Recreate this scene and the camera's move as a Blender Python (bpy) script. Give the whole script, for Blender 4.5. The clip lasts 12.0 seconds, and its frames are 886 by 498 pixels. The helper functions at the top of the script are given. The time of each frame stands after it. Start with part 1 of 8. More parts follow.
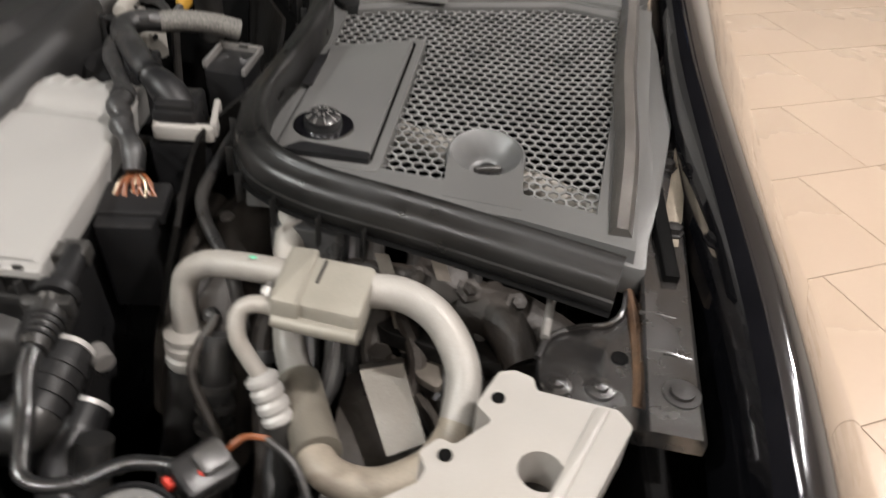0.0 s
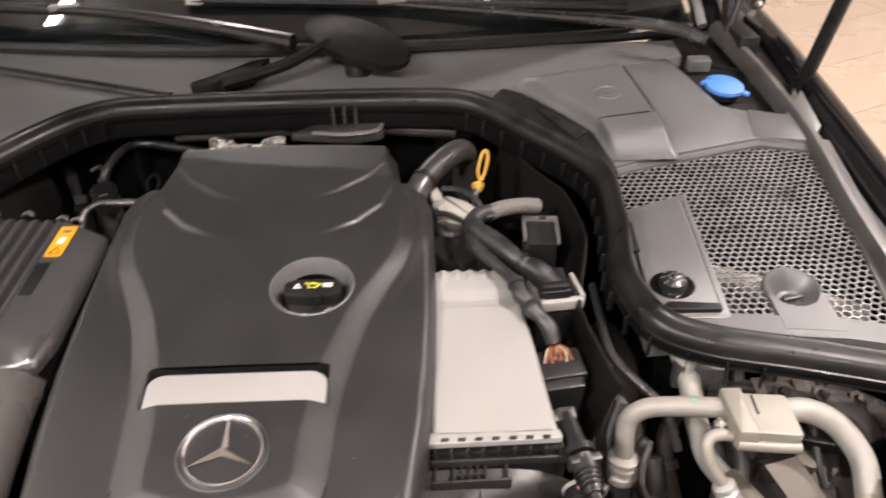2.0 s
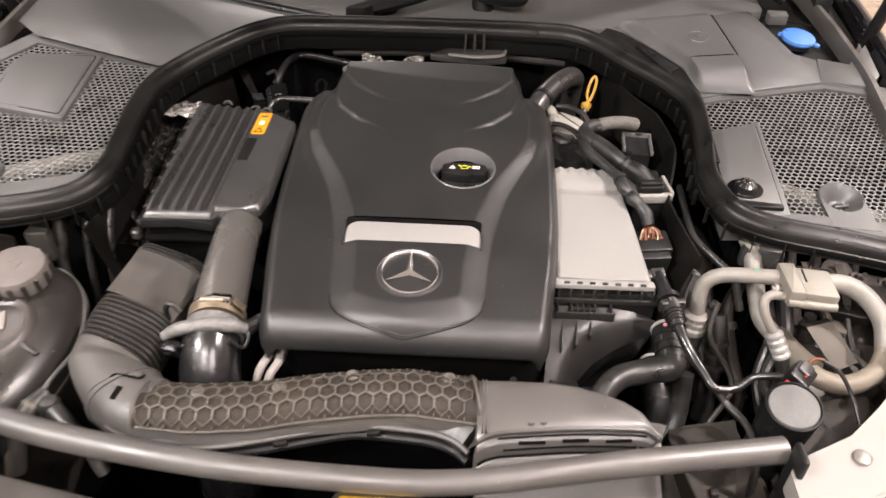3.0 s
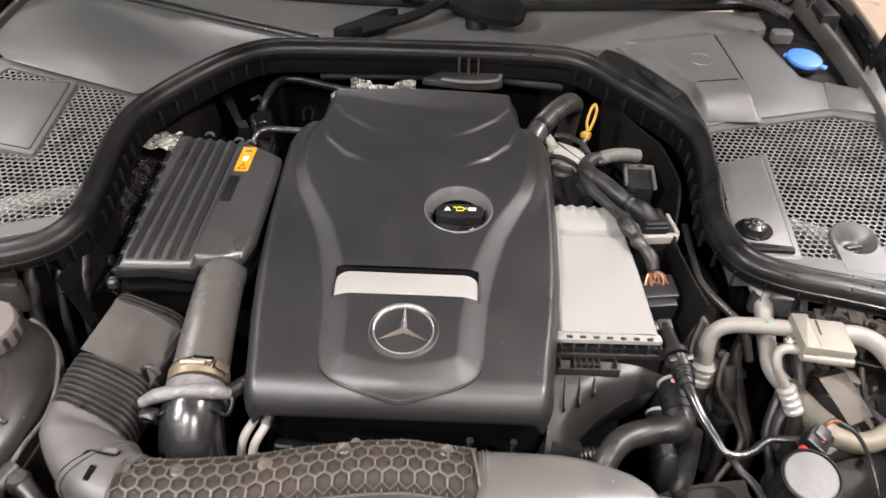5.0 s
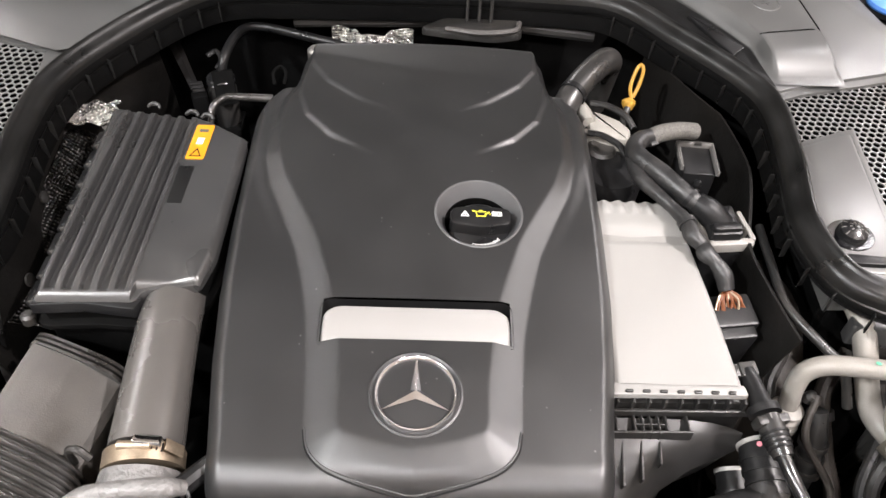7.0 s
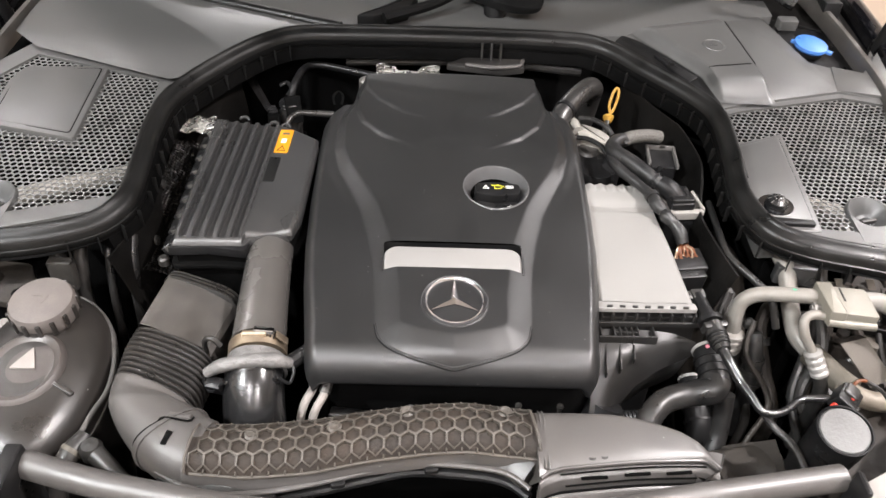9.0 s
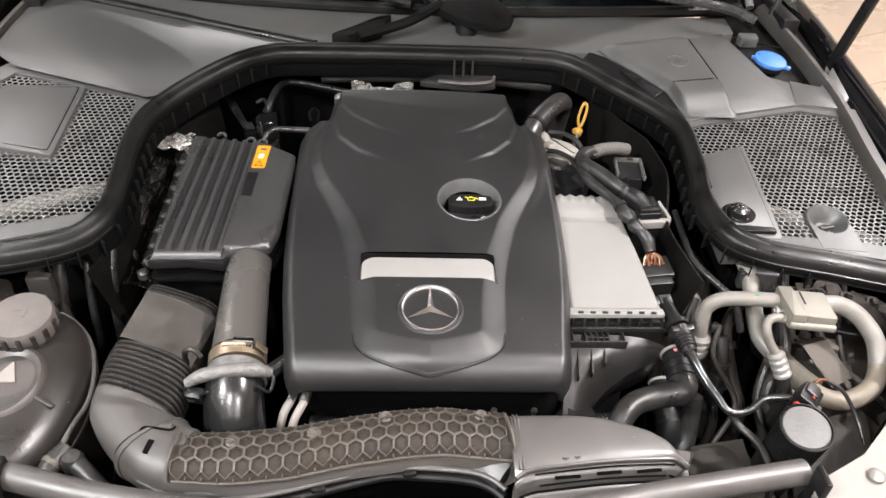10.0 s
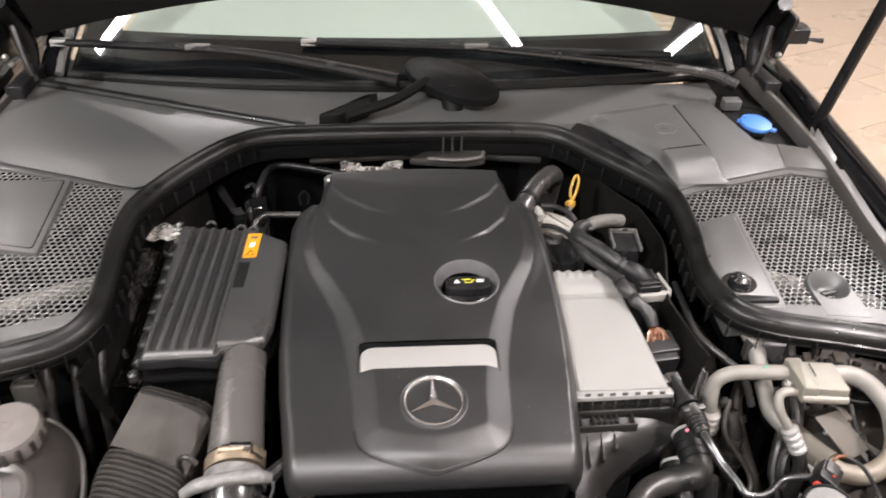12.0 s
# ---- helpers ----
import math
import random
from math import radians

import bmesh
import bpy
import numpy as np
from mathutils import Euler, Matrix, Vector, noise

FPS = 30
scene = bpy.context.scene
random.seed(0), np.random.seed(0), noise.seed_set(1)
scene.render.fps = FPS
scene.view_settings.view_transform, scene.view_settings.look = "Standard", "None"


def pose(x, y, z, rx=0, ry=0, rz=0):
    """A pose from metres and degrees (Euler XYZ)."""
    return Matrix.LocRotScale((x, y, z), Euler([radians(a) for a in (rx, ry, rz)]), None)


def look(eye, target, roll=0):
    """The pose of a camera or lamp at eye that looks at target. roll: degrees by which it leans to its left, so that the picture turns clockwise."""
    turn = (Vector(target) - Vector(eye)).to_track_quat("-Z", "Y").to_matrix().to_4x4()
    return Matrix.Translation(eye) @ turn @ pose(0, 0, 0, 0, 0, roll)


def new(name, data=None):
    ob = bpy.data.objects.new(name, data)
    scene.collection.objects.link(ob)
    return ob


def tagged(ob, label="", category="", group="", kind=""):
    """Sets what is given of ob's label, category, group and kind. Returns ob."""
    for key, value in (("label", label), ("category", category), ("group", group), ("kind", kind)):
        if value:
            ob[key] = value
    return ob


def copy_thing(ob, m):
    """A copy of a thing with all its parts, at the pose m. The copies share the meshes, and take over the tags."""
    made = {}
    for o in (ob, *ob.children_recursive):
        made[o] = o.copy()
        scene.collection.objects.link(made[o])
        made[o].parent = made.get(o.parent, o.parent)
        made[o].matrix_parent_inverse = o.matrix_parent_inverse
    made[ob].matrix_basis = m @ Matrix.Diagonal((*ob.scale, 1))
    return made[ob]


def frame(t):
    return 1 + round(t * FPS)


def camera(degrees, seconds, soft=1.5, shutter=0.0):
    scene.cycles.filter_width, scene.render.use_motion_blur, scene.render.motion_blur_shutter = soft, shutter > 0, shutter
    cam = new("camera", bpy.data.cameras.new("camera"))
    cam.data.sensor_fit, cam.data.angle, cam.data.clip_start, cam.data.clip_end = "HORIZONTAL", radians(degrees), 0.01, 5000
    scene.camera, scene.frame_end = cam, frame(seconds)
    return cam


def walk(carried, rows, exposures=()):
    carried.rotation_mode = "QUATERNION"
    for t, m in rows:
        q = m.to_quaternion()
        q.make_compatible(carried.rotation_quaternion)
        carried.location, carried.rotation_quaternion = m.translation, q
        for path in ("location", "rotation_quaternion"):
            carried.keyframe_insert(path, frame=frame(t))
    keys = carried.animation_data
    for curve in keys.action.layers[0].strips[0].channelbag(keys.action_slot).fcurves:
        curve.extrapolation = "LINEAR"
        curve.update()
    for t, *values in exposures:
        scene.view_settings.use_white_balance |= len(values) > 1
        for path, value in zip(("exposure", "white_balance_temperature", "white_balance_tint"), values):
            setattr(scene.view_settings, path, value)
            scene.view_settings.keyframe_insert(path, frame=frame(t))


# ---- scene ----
cam = camera(60.5, 12.0, shutter=0.35)
PATH = [
    (0, (0.639, -0.4808, 1.222), (0.594, 1.112, 0.011), 6.0),
    (0.5, (0.5017, -0.5691, 1.293), (0.6472, 1.102, 0.202), 2.1),
    (1, (0.456, -0.6106, 1.326), (0.5799, 1.1116, 0.317), 2.1),
    (1.5, (0.35, -0.5648, 1.362), (0.449, 1.1606, 0.355), -0.5),
    (1.8, (0.2556, -0.6323, 1.433), (0.3503, 1.0513, 0.359), -2.0),
    (2, (0.1979, -0.6028, 1.456), (0.2548, 1.0373, 0.313), -0.6),
    (2.5, (0.1192, -0.7298, 1.483), (0.1506, 0.8379, 0.242), 1.7),
    (3, (0.0623, -0.8747, 1.531), (0.0263, 0.6936, 0.29), 1.7),
    (3.2, (0.0496, -0.9104, 1.548), (-0.0011, 0.6608, 0.313), 1.2),
    (4.8, (0.0388, -0.8455, 1.564), (0.0594, 0.7397, 0.345), 2.6),
    (5, (0.0509, -0.7745, 1.562), (0.0424, 0.7721, 0.294), 2.0),
    (5.5, (0.0126, -0.6093, 1.521), (0.0301, 0.8574, 0.162), 1.7),
    (6, (0.0238, -0.53, 1.492), (0.0705, 0.8815, 0.077), 2.7),
    (6.5, (0.0184, -0.5092, 1.486), (0.0791, 0.8854, 0.053), 3.5),
    (7, (0.0011, -0.51, 1.487), (0.0626, 0.8905, 0.061), 3.5),
    (7.5, (-0.0311, -0.5805, 1.514), (0.008, 0.8501, 0.118), 3.0),
    (7.7, (-0.0519, -0.6171, 1.518), (-0.0251, 0.8201, 0.127), 2.7),
    (9.3, (-0.037, -0.8469, 1.568), (0.0483, 0.7079, 0.313), 3.3),
    (9.5, (-0.0306, -0.8518, 1.568), (0.0824, 0.7065, 0.32), 3.7),
    (10, (-0.0431, -0.8552, 1.574), (0.0751, 0.7125, 0.338), 3.6),
    (10.5, (-0.0835, -0.8399, 1.59), (-0.0029, 0.7416, 0.368), 2.2),
    (11, (-0.1126, -0.8392, 1.607), (-0.0471, 0.7584, 0.405), 1.2),
    (11.5, (-0.1231, -0.8419, 1.604), (-0.0172, 0.7636, 0.417), 1.2),
    (12, (-0.0573, -0.809, 1.595), (0.0957, 0.8419, 0.476), 1.7),
]
walk(cam, [(t, look(eye, target, roll)) for t, eye, target, roll in PATH],
     ((0.0, -0.44, 6380, 10), (0.5, -0.22, 6560, 13), (3.0, -0.10, 6680, 17), (5.0, -0.03, 6330, 13), (6.0, 0.13, 6280, 13), (7.5, 0.10, 6280, 13), (9.5, -0.08, 6240, 12), (12.0, -0.11, 6320, 14)))

# ---- light and surroundings ----
world = bpy.data.worlds.new("world")
scene.world = world
world.use_nodes = True
world.node_tree.nodes["Background"].inputs[0].default_value = (0.9, 0.95, 1.0, 1)
world.node_tree.nodes["Background"].inputs[1].default_value = 0.0
TUBE_POWER = 130.0
SPOT_POWER = 80.0
ROOM_X, ROOM_Y0, ROOM_Y1, ROOM_H = 6.5, -6.0, 6.5, 3.5


# ---- materials ----
def material(name, colour, rough=0.5, metal=0.0, vary=0.15, scale=40.0, bump=0.05, fine=600.0, dirt=0.0,
             dirt_colour=(0.25, 0.21, 0.17), coat=0.0, spread=0.12, per_piece=0.0, spec=0.5, specks=0.0):
    """A surface with grain at two scales, uneven gloss and, where asked, a film of dust."""
    m = bpy.data.materials.new(name)
    m.use_nodes = True
    nt = m.node_tree
    nodes, links = nt.nodes, nt.links
    b = nodes["Principled BSDF"]
    b.inputs["Metallic"].default_value = metal
    b.inputs["Coat Weight"].default_value = coat
    b.inputs["Specular IOR Level"].default_value = spec
    b.inputs["Coat Roughness"].default_value = 0.03
    co = nodes.new("ShaderNodeTexCoord")
    n1 = nodes.new("ShaderNodeTexNoise")
    n1.inputs["Scale"].default_value = scale
    n1.inputs["Detail"].default_value = 6
    n2 = nodes.new("ShaderNodeTexNoise")
    n2.inputs["Scale"].default_value = fine
    n2.inputs["Detail"].default_value = 3
    for n in (n1, n2):
        links.new(co.outputs["Object"], n.inputs["Vector"])
    add = nodes.new("ShaderNodeMath")
    add.operation = "MULTIPLY_ADD"
    links.new(n2.outputs["Fac"], add.inputs[0])
    add.inputs[1].default_value = 0.5
    links.new(n1.outputs["Fac"], add.inputs[2])
    ramp = nodes.new("ShaderNodeValToRGB")
    ramp.color_ramp.elements[0].position = 0.45
    ramp.color_ramp.elements[1].position = 1.05
    ramp.color_ramp.elements[0].color = (*[c * (1 - vary) for c in colour], 1)
    ramp.color_ramp.elements[1].color = (*[min(1, c * (1 + vary)) for c in colour], 1)
    links.new(add.outputs[0], ramp.inputs["Fac"])
    out = ramp.outputs["Color"]
    if dirt:
        n3 = nodes.new("ShaderNodeTexNoise")
        n3.inputs["Scale"].default_value = scale * 0.35
        n3.inputs["Detail"].default_value = 9
        n3.inputs["Roughness"].default_value = 0.65
        links.new(co.outputs["Object"], n3.inputs["Vector"])
        r3 = nodes.new("ShaderNodeValToRGB")
        r3.color_ramp.elements[0].position = 0.42
        r3.color_ramp.elements[1].position = 0.72
        links.new(n3.outputs["Fac"], r3.inputs["Fac"])
        k = nodes.new("ShaderNodeMath")
        k.operation = "MULTIPLY"
        k.inputs[1].default_value = dirt
        links.new(r3.outputs["Color"], k.inputs[0])
        mix = nodes.new("ShaderNodeMix")
        mix.data_type = "RGBA"
        links.new(k.outputs[0], mix.inputs["Factor"])
        links.new(out, mix.inputs["A"])
        mix.inputs["B"].default_value = (*dirt_colour, 1)
        out = mix.outputs["Result"]
    if specks:
        # sparse grains of dust
        vo = nodes.new("ShaderNodeTexVoronoi")
        vo.inputs["Scale"].default_value = 95.0
        links.new(co.outputs["Object"], vo.inputs["Vector"])
        near = nodes.new("ShaderNodeMath")
        near.operation = "LESS_THAN"
        near.inputs[1].default_value = 0.10
        links.new(vo.outputs["Distance"], near.inputs[0])
        sep = nodes.new("ShaderNodeSeparateColor")
        links.new(vo.outputs["Color"], sep.inputs["Color"])
        rare = nodes.new("ShaderNodeMath")
        rare.operation = "LESS_THAN"
        rare.inputs[1].default_value = 0.06
        links.new(sep.outputs["Red"], rare.inputs[0])
        both = nodes.new("ShaderNodeMath")
        both.operation = "MULTIPLY"
        links.new(near.outputs[0], both.inputs[0])
        links.new(rare.outputs[0], both.inputs[1])
        dot = nodes.new("ShaderNodeMix")
        dot.data_type = "RGBA"
        links.new(both.outputs[0], dot.inputs["Factor"])
        links.new(out, dot.inputs["A"])
        dot.inputs["B"].default_value = (specks, specks, specks * 0.95, 1)
        out = dot.outputs["Result"]
    if per_piece:
        info = nodes.new("ShaderNodeObjectInfo")
        hsv = nodes.new("ShaderNodeHueSaturation")
        mr = nodes.new("ShaderNodeMapRange")
        mr.inputs["To Min"].default_value = 1 - per_piece
        mr.inputs["To Max"].default_value = 1 + per_piece
        links.new(info.outputs["Random"], mr.inputs["Value"])
        links.new(mr.outputs["Result"], hsv.inputs["Value"])
        links.new(out, hsv.inputs["Color"])
        out = hsv.outputs["Color"]
    links.new(out, b.inputs["Base Color"])
    mr = nodes.new("ShaderNodeMapRange")
    mr.inputs["From Min"].default_value = 0.3
    mr.inputs["From Max"].default_value = 0.7
    mr.inputs["To Min"].default_value = max(0.02, rough - spread)
    mr.inputs["To Max"].default_value = min(1, rough + spread)
    links.new(n1.outputs["Fac"], mr.inputs["Value"])
    links.new(mr.outputs["Result"], b.inputs["Roughness"])
    if bump:
        bp = nodes.new("ShaderNodeBump")
        bp.inputs["Strength"].default_value = bump
        bp.inputs["Distance"].default_value = 0.002
        links.new(n2.outputs["Fac"], bp.inputs["Height"])
        links.new(bp.outputs["Normal"], b.inputs["Normal"])
    return m


def embossed(name, colour, rough, scale):
    """Metal foil with a fine net of raised dimples."""
    m = material(name, colour, rough, metal=0.95, vary=0.25, scale=70, bump=0.0)
    nt = m.node_tree
    co = nt.nodes.new("ShaderNodeTexCoord")
    v = nt.nodes.new("ShaderNodeTexVoronoi")
    v.inputs["Scale"].default_value = scale
    v.inputs["Randomness"].default_value = 0.25
    nt.links.new(co.outputs["Object"], v.inputs["Vector"])
    bp = nt.nodes.new("ShaderNodeBump")
    bp.inputs["Strength"].default_value = 1.0
    bp.inputs["Distance"].default_value = 0.004
    nt.links.new(v.outputs["Distance"], bp.inputs["Height"])
    nt.links.new(bp.outputs["Normal"], nt.nodes["Principled BSDF"].inputs["Normal"])
    return m


def glowing(name, colour, strength):
    m = bpy.data.materials.new(name)
    m.use_nodes = True
    b = m.node_tree.nodes["Principled BSDF"]
    b.inputs["Base Color"].default_value = (*colour, 1)
    b.inputs["Emission Color"].default_value = (*colour, 1)
    b.inputs["Emission Strength"].default_value = strength
    return m


def clear_glass(name, tint, rough=0.0):
    """A thin pane: mostly see-through, with a mirror gloss that grows at a slant."""
    m = bpy.data.materials.new(name)
    m.use_nodes = True
    nt = m.node_tree
    nt.nodes.remove(nt.nodes["Principled BSDF"])
    t = nt.nodes.new("ShaderNodeBsdfTransparent")
    t.inputs["Color"].default_value = (*tint, 1)
    g = nt.nodes.new("ShaderNodeBsdfGlossy")
    g.inputs["Roughness"].default_value = rough
    f = nt.nodes.new("ShaderNodeFresnel")
    f.inputs["IOR"].default_value = 1.6
    mix = nt.nodes.new("ShaderNodeMixShader")
    nt.links.new(f.outputs[0], mix.inputs[0])
    nt.links.new(t.outputs[0], mix.inputs[1])
    nt.links.new(g.outputs[0], mix.inputs[2])
    nt.links.new(mix.outputs[0], nt.nodes["Material Output"].inputs["Surface"])
    return m


COVER = material("cover_plastic", (0.0155, 0.0155, 0.0157), 0.40, vary=0.1, scale=9, bump=0.10, fine=1500, spread=0.05, spec=0.88, specks=0.12, dirt=0.25, dirt_colour=(0.031, 0.0295, 0.0275))
BLACK = material("black_plastic", (0.009, 0.009, 0.0095), 0.36, vary=0.25, scale=30, bump=0.1, fine=900, dirt=0.05, dirt_colour=(0.12, 0.11, 0.095), spec=0.3)
DUSTY = material("dusty_black_plastic", (0.019, 0.0183, 0.0175), 0.42, vary=0.3, scale=25, bump=0.12, fine=900, dirt=0.3, dirt_colour=(0.085, 0.075, 0.062), spec=0.7)
AIRBOX = material("airbox_plastic", (0.035, 0.035, 0.0352), 0.31, vary=0.12, scale=14, bump=0.08, fine=1200, spread=0.06, spec=1.0, specks=0.1, dirt=0.2, dirt_colour=(0.065, 0.061, 0.055))
DUCT = material("duct_plastic", (0.068, 0.0635, 0.060), 0.44, vary=0.18, scale=14, bump=0.10, fine=900, dirt=0.3, dirt_colour=(0.125, 0.111, 0.096), spec=1.0, specks=0.2)
RUBBER = material("seal_rubber", (0.0065, 0.0065, 0.0063), 0.38, vary=0.25, scale=25, bump=0.08, fine=700, dirt=0.2, dirt_colour=(0.036, 0.033, 0.030), spec=0.35)
HOSE = material("hose_rubber", (0.012, 0.012, 0.012), 0.36, vary=0.2, scale=40, bump=0.1, fine=900, dirt=0.25, dirt_colour=(0.09, 0.08, 0.07), spec=0.6)
TAPE = material("harness_tape", (0.014, 0.014, 0.0143), 0.42, vary=0.3, scale=60, bump=0.35, fine=220, dirt=0.25, dirt_colour=(0.065, 0.06, 0.056), spec=0.6)
SLEEVE = material("braided_sleeve", (0.11, 0.105, 0.095), 0.6, vary=0.75, scale=420.0, bump=0.6, fine=700)
COWL = material("cowl_plastic", (0.082, 0.082, 0.0795), 0.38, vary=0.12, scale=7, bump=0.06, fine=1100, spread=0.06, spec=0.8)
MESHPLASTIC = material("grille_plastic", (0.145, 0.145, 0.141), 0.34, vary=0.2, scale=20, bump=0.05, fine=900, spec=1.0)
PAINT = material("black_car_paint", (0.004, 0.004, 0.005), 0.09, vary=0.2, scale=20, bump=0.0, coat=1.0, spread=0.03)
INNERPAINT = material("painted_sheet_metal", (0.012, 0.0115, 0.0115), 0.4, vary=0.3, scale=18, bump=0.05, fine=400, dirt=0.18, dirt_colour=(0.045, 0.037, 0.031), spec=0.4)
# near-black albedo puts the deep shade of the bay into the colour
PITBLACK = material("engine_bay_shade_black", (0.0025, 0.0025, 0.0025), 0.7, vary=0.4, scale=12, bump=0.2, fine=200, dirt=0.2, dirt_colour=(0.01, 0.009, 0.008), spec=0.05)
ALU = material("aluminium_pipe", (0.25, 0.238, 0.218), 0.5, metal=0.12, vary=0.16, scale=30, bump=0.10, fine=700, dirt=0.4, dirt_colour=(0.27, 0.23, 0.185))
BLOCKALU = material("painted_cast_block", (0.225, 0.212, 0.18), 0.48, metal=0.15, vary=0.1, scale=30, bump=0.1, fine=600, dirt=0.2, dirt_colour=(0.25, 0.225, 0.18))
STEEL = material("bare_steel", (0.3, 0.29, 0.275), 0.42, metal=0.7, vary=0.25, scale=50, bump=0.1, fine=500, dirt=0.3, dirt_colour=(0.16, 0.12, 0.09))
STRUTMETAL = material("dusty_strut_metal", (0.075, 0.066, 0.053), 0.5, metal=0.3, vary=0.3, scale=30, bump=0.3, fine=300, dirt=0.5, dirt_colour=(0.11, 0.085, 0.06))
LABELBLACK = material("label_black", (0.010, 0.010, 0.010), 0.35, vary=0.1, scale=30, bump=0.0)
DUSTCAP = material("pale_dusty_plastic", (0.135, 0.120, 0.111), 0.6, vary=0.25, scale=40, bump=0.2, fine=700, dirt=0.45, dirt_colour=(0.20, 0.172, 0.152))
PALEPRINT = material("pale_raised_plastic", (0.29, 0.265, 0.245), 0.6, vary=0.1, scale=40, bump=0.1)
PALEALU = material("pale_anodised_alu", (0.38, 0.37, 0.355), 0.48, metal=0.3, vary=0.1, scale=40, bump=0.08, dirt=0.15)
STRAPMETAL = material("dull_strap_metal", (0.105, 0.092, 0.077), 0.5, metal=0.3, vary=0.15, scale=25, bump=0.1, fine=500, dirt=0.3, dirt_colour=(0.12, 0.1, 0.078))
GREEN = material("green_paint_dot", (0.10, 0.42, 0.25), 0.5, vary=0.05, scale=60, bump=0.0)
# dust over a near-black base that carries the bay's shade
LINER = material("dusty_shaded_liner", (0.0045, 0.0042, 0.0039), 0.5, vary=0.35, scale=14, bump=0.25, fine=200, dirt=0.28, dirt_colour=(0.022, 0.0185, 0.015), spec=0.2)
RUSTDUST = material("dusty_rusty_metal", (0.017, 0.014, 0.0115), 0.6, metal=0.2, vary=0.4, scale=35, bump=0.35, fine=250, dirt=0.45, dirt_colour=(0.05, 0.037, 0.027))
STRAPGREY = material("mid_grey_plastic", (0.115, 0.111, 0.106), 0.5, vary=0.12, scale=30, bump=0.1, dirt=0.2, dirt_colour=(0.2, 0.18, 0.155))
PALECAST = material("pale_cast_alu", (0.32, 0.305, 0.275), 0.45, metal=0.1, vary=0.12, scale=40, bump=0.2, fine=500, dirt=0.2, dirt_colour=(0.35, 0.31, 0.26))
DARKFOIL = embossed("embossed_dark_foil", (0.030, 0.0285, 0.027), 0.3, 190.0)
PINK = material("pink_paint_dot", (0.75, 0.25, 0.30), 0.5, vary=0.05, scale=60, bump=0.0)
CHROME = material("chrome", (0.80, 0.80, 0.82), 0.13, metal=1.0, vary=0.05, scale=20, bump=0.0, spread=0.03)
WHITESHIELD = material("pale_heat_shield", (0.25, 0.244, 0.233), 0.45, metal=0.0, vary=0.04, scale=8, bump=0.06, fine=900, dirt=0.06, dirt_colour=(0.4, 0.37, 0.33), spread=0.05)
SILVER = material("silver_insert", (0.27, 0.262, 0.252), 0.5, metal=0.1, vary=0.05, scale=12, bump=0.04, fine=1200, spread=0.05)
WHITEPLASTIC = material("white_bracket_plastic", (0.26, 0.248, 0.23), 0.45, vary=0.06, scale=14, bump=0.05, fine=700, dirt=0.25, dirt_colour=(0.34, 0.29, 0.235))
BLUE = material("blue_plastic", (0.060, 0.18, 0.50), 0.38, vary=0.1, scale=30, bump=0.05, fine=900)
YELLOW = material("yellow_plastic", (0.4, 0.225, 0.035), 0.4, vary=0.1, scale=40, bump=0.05)
ORANGE = material("orange_sticker", (0.6, 0.25, 0.012), 0.4, vary=0.05, scale=30, bump=0.0)
YELLOWSTICKER = material("yellow_sticker", (0.62, 0.36, 0.02), 0.35, vary=0.05, scale=30, bump=0.0)
WHITE = material("white_print", (0.75, 0.75, 0.74), 0.5, vary=0.04, scale=30, bump=0.0)
YELLOWPRINT = material("yellow_print", (0.72, 0.66, 0.05), 0.5, vary=0.04, scale=30, bump=0.0)
RED = material("red_plastic", (0.62, 0.05, 0.03), 0.4, vary=0.1, scale=40, bump=0.0)
COPPER = material("orange_wire", (0.14, 0.042, 0.012), 0.45, vary=0.2, scale=80, bump=0.0)
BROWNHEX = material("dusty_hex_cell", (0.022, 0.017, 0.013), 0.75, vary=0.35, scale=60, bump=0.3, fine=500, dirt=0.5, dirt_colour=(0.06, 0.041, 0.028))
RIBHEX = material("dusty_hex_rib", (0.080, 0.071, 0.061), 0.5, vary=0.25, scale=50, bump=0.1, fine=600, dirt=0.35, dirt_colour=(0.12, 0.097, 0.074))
TANSLEEVE = material("tan_pipe_sleeve", (0.105, 0.094, 0.075), 0.65, vary=0.15, scale=60, bump=0.2, fine=500)
FOIL = embossed("embossed_bright_foil", (0.60, 0.585, 0.56), 0.28, 260.0)
BRASS = material("clamp_band", (0.42, 0.34, 0.25), 0.36, metal=0.8, vary=0.2, scale=50, bump=0.1, fine=500, dirt=0.4, dirt_colour=(0.2, 0.16, 0.12))
TANK = material("tank_plastic", (0.022, 0.0198, 0.0180), 0.36, vary=0.25, scale=12, bump=0.12, fine=900, dirt=0.4, dirt_colour=(0.065, 0.056, 0.049), spec=0.8, specks=0.3)
# lighter copy of TANK: dust, plus light from above put into the colour
TANKFACELIT = material("dusty_lit_tank_face", (0.070, 0.061, 0.056), 0.45, vary=0.2, scale=14, bump=0.12, fine=900, dirt=0.4, dirt_colour=(0.115, 0.098, 0.088), spec=0.7)
BELLOWS = material("dark_bellows_rubber", (0.020, 0.0182, 0.0168), 0.36, vary=0.2, scale=22, bump=0.12, fine=700, dirt=0.25, dirt_colour=(0.052, 0.045, 0.038), spec=0.9)
TANKBLACK = material("cooler_tank_plastic", (0.016, 0.0155, 0.015), 0.40, vary=0.25, scale=20, bump=0.1, fine=900, dirt=0.3, dirt_colour=(0.045, 0.041, 0.035), spec=0.5)
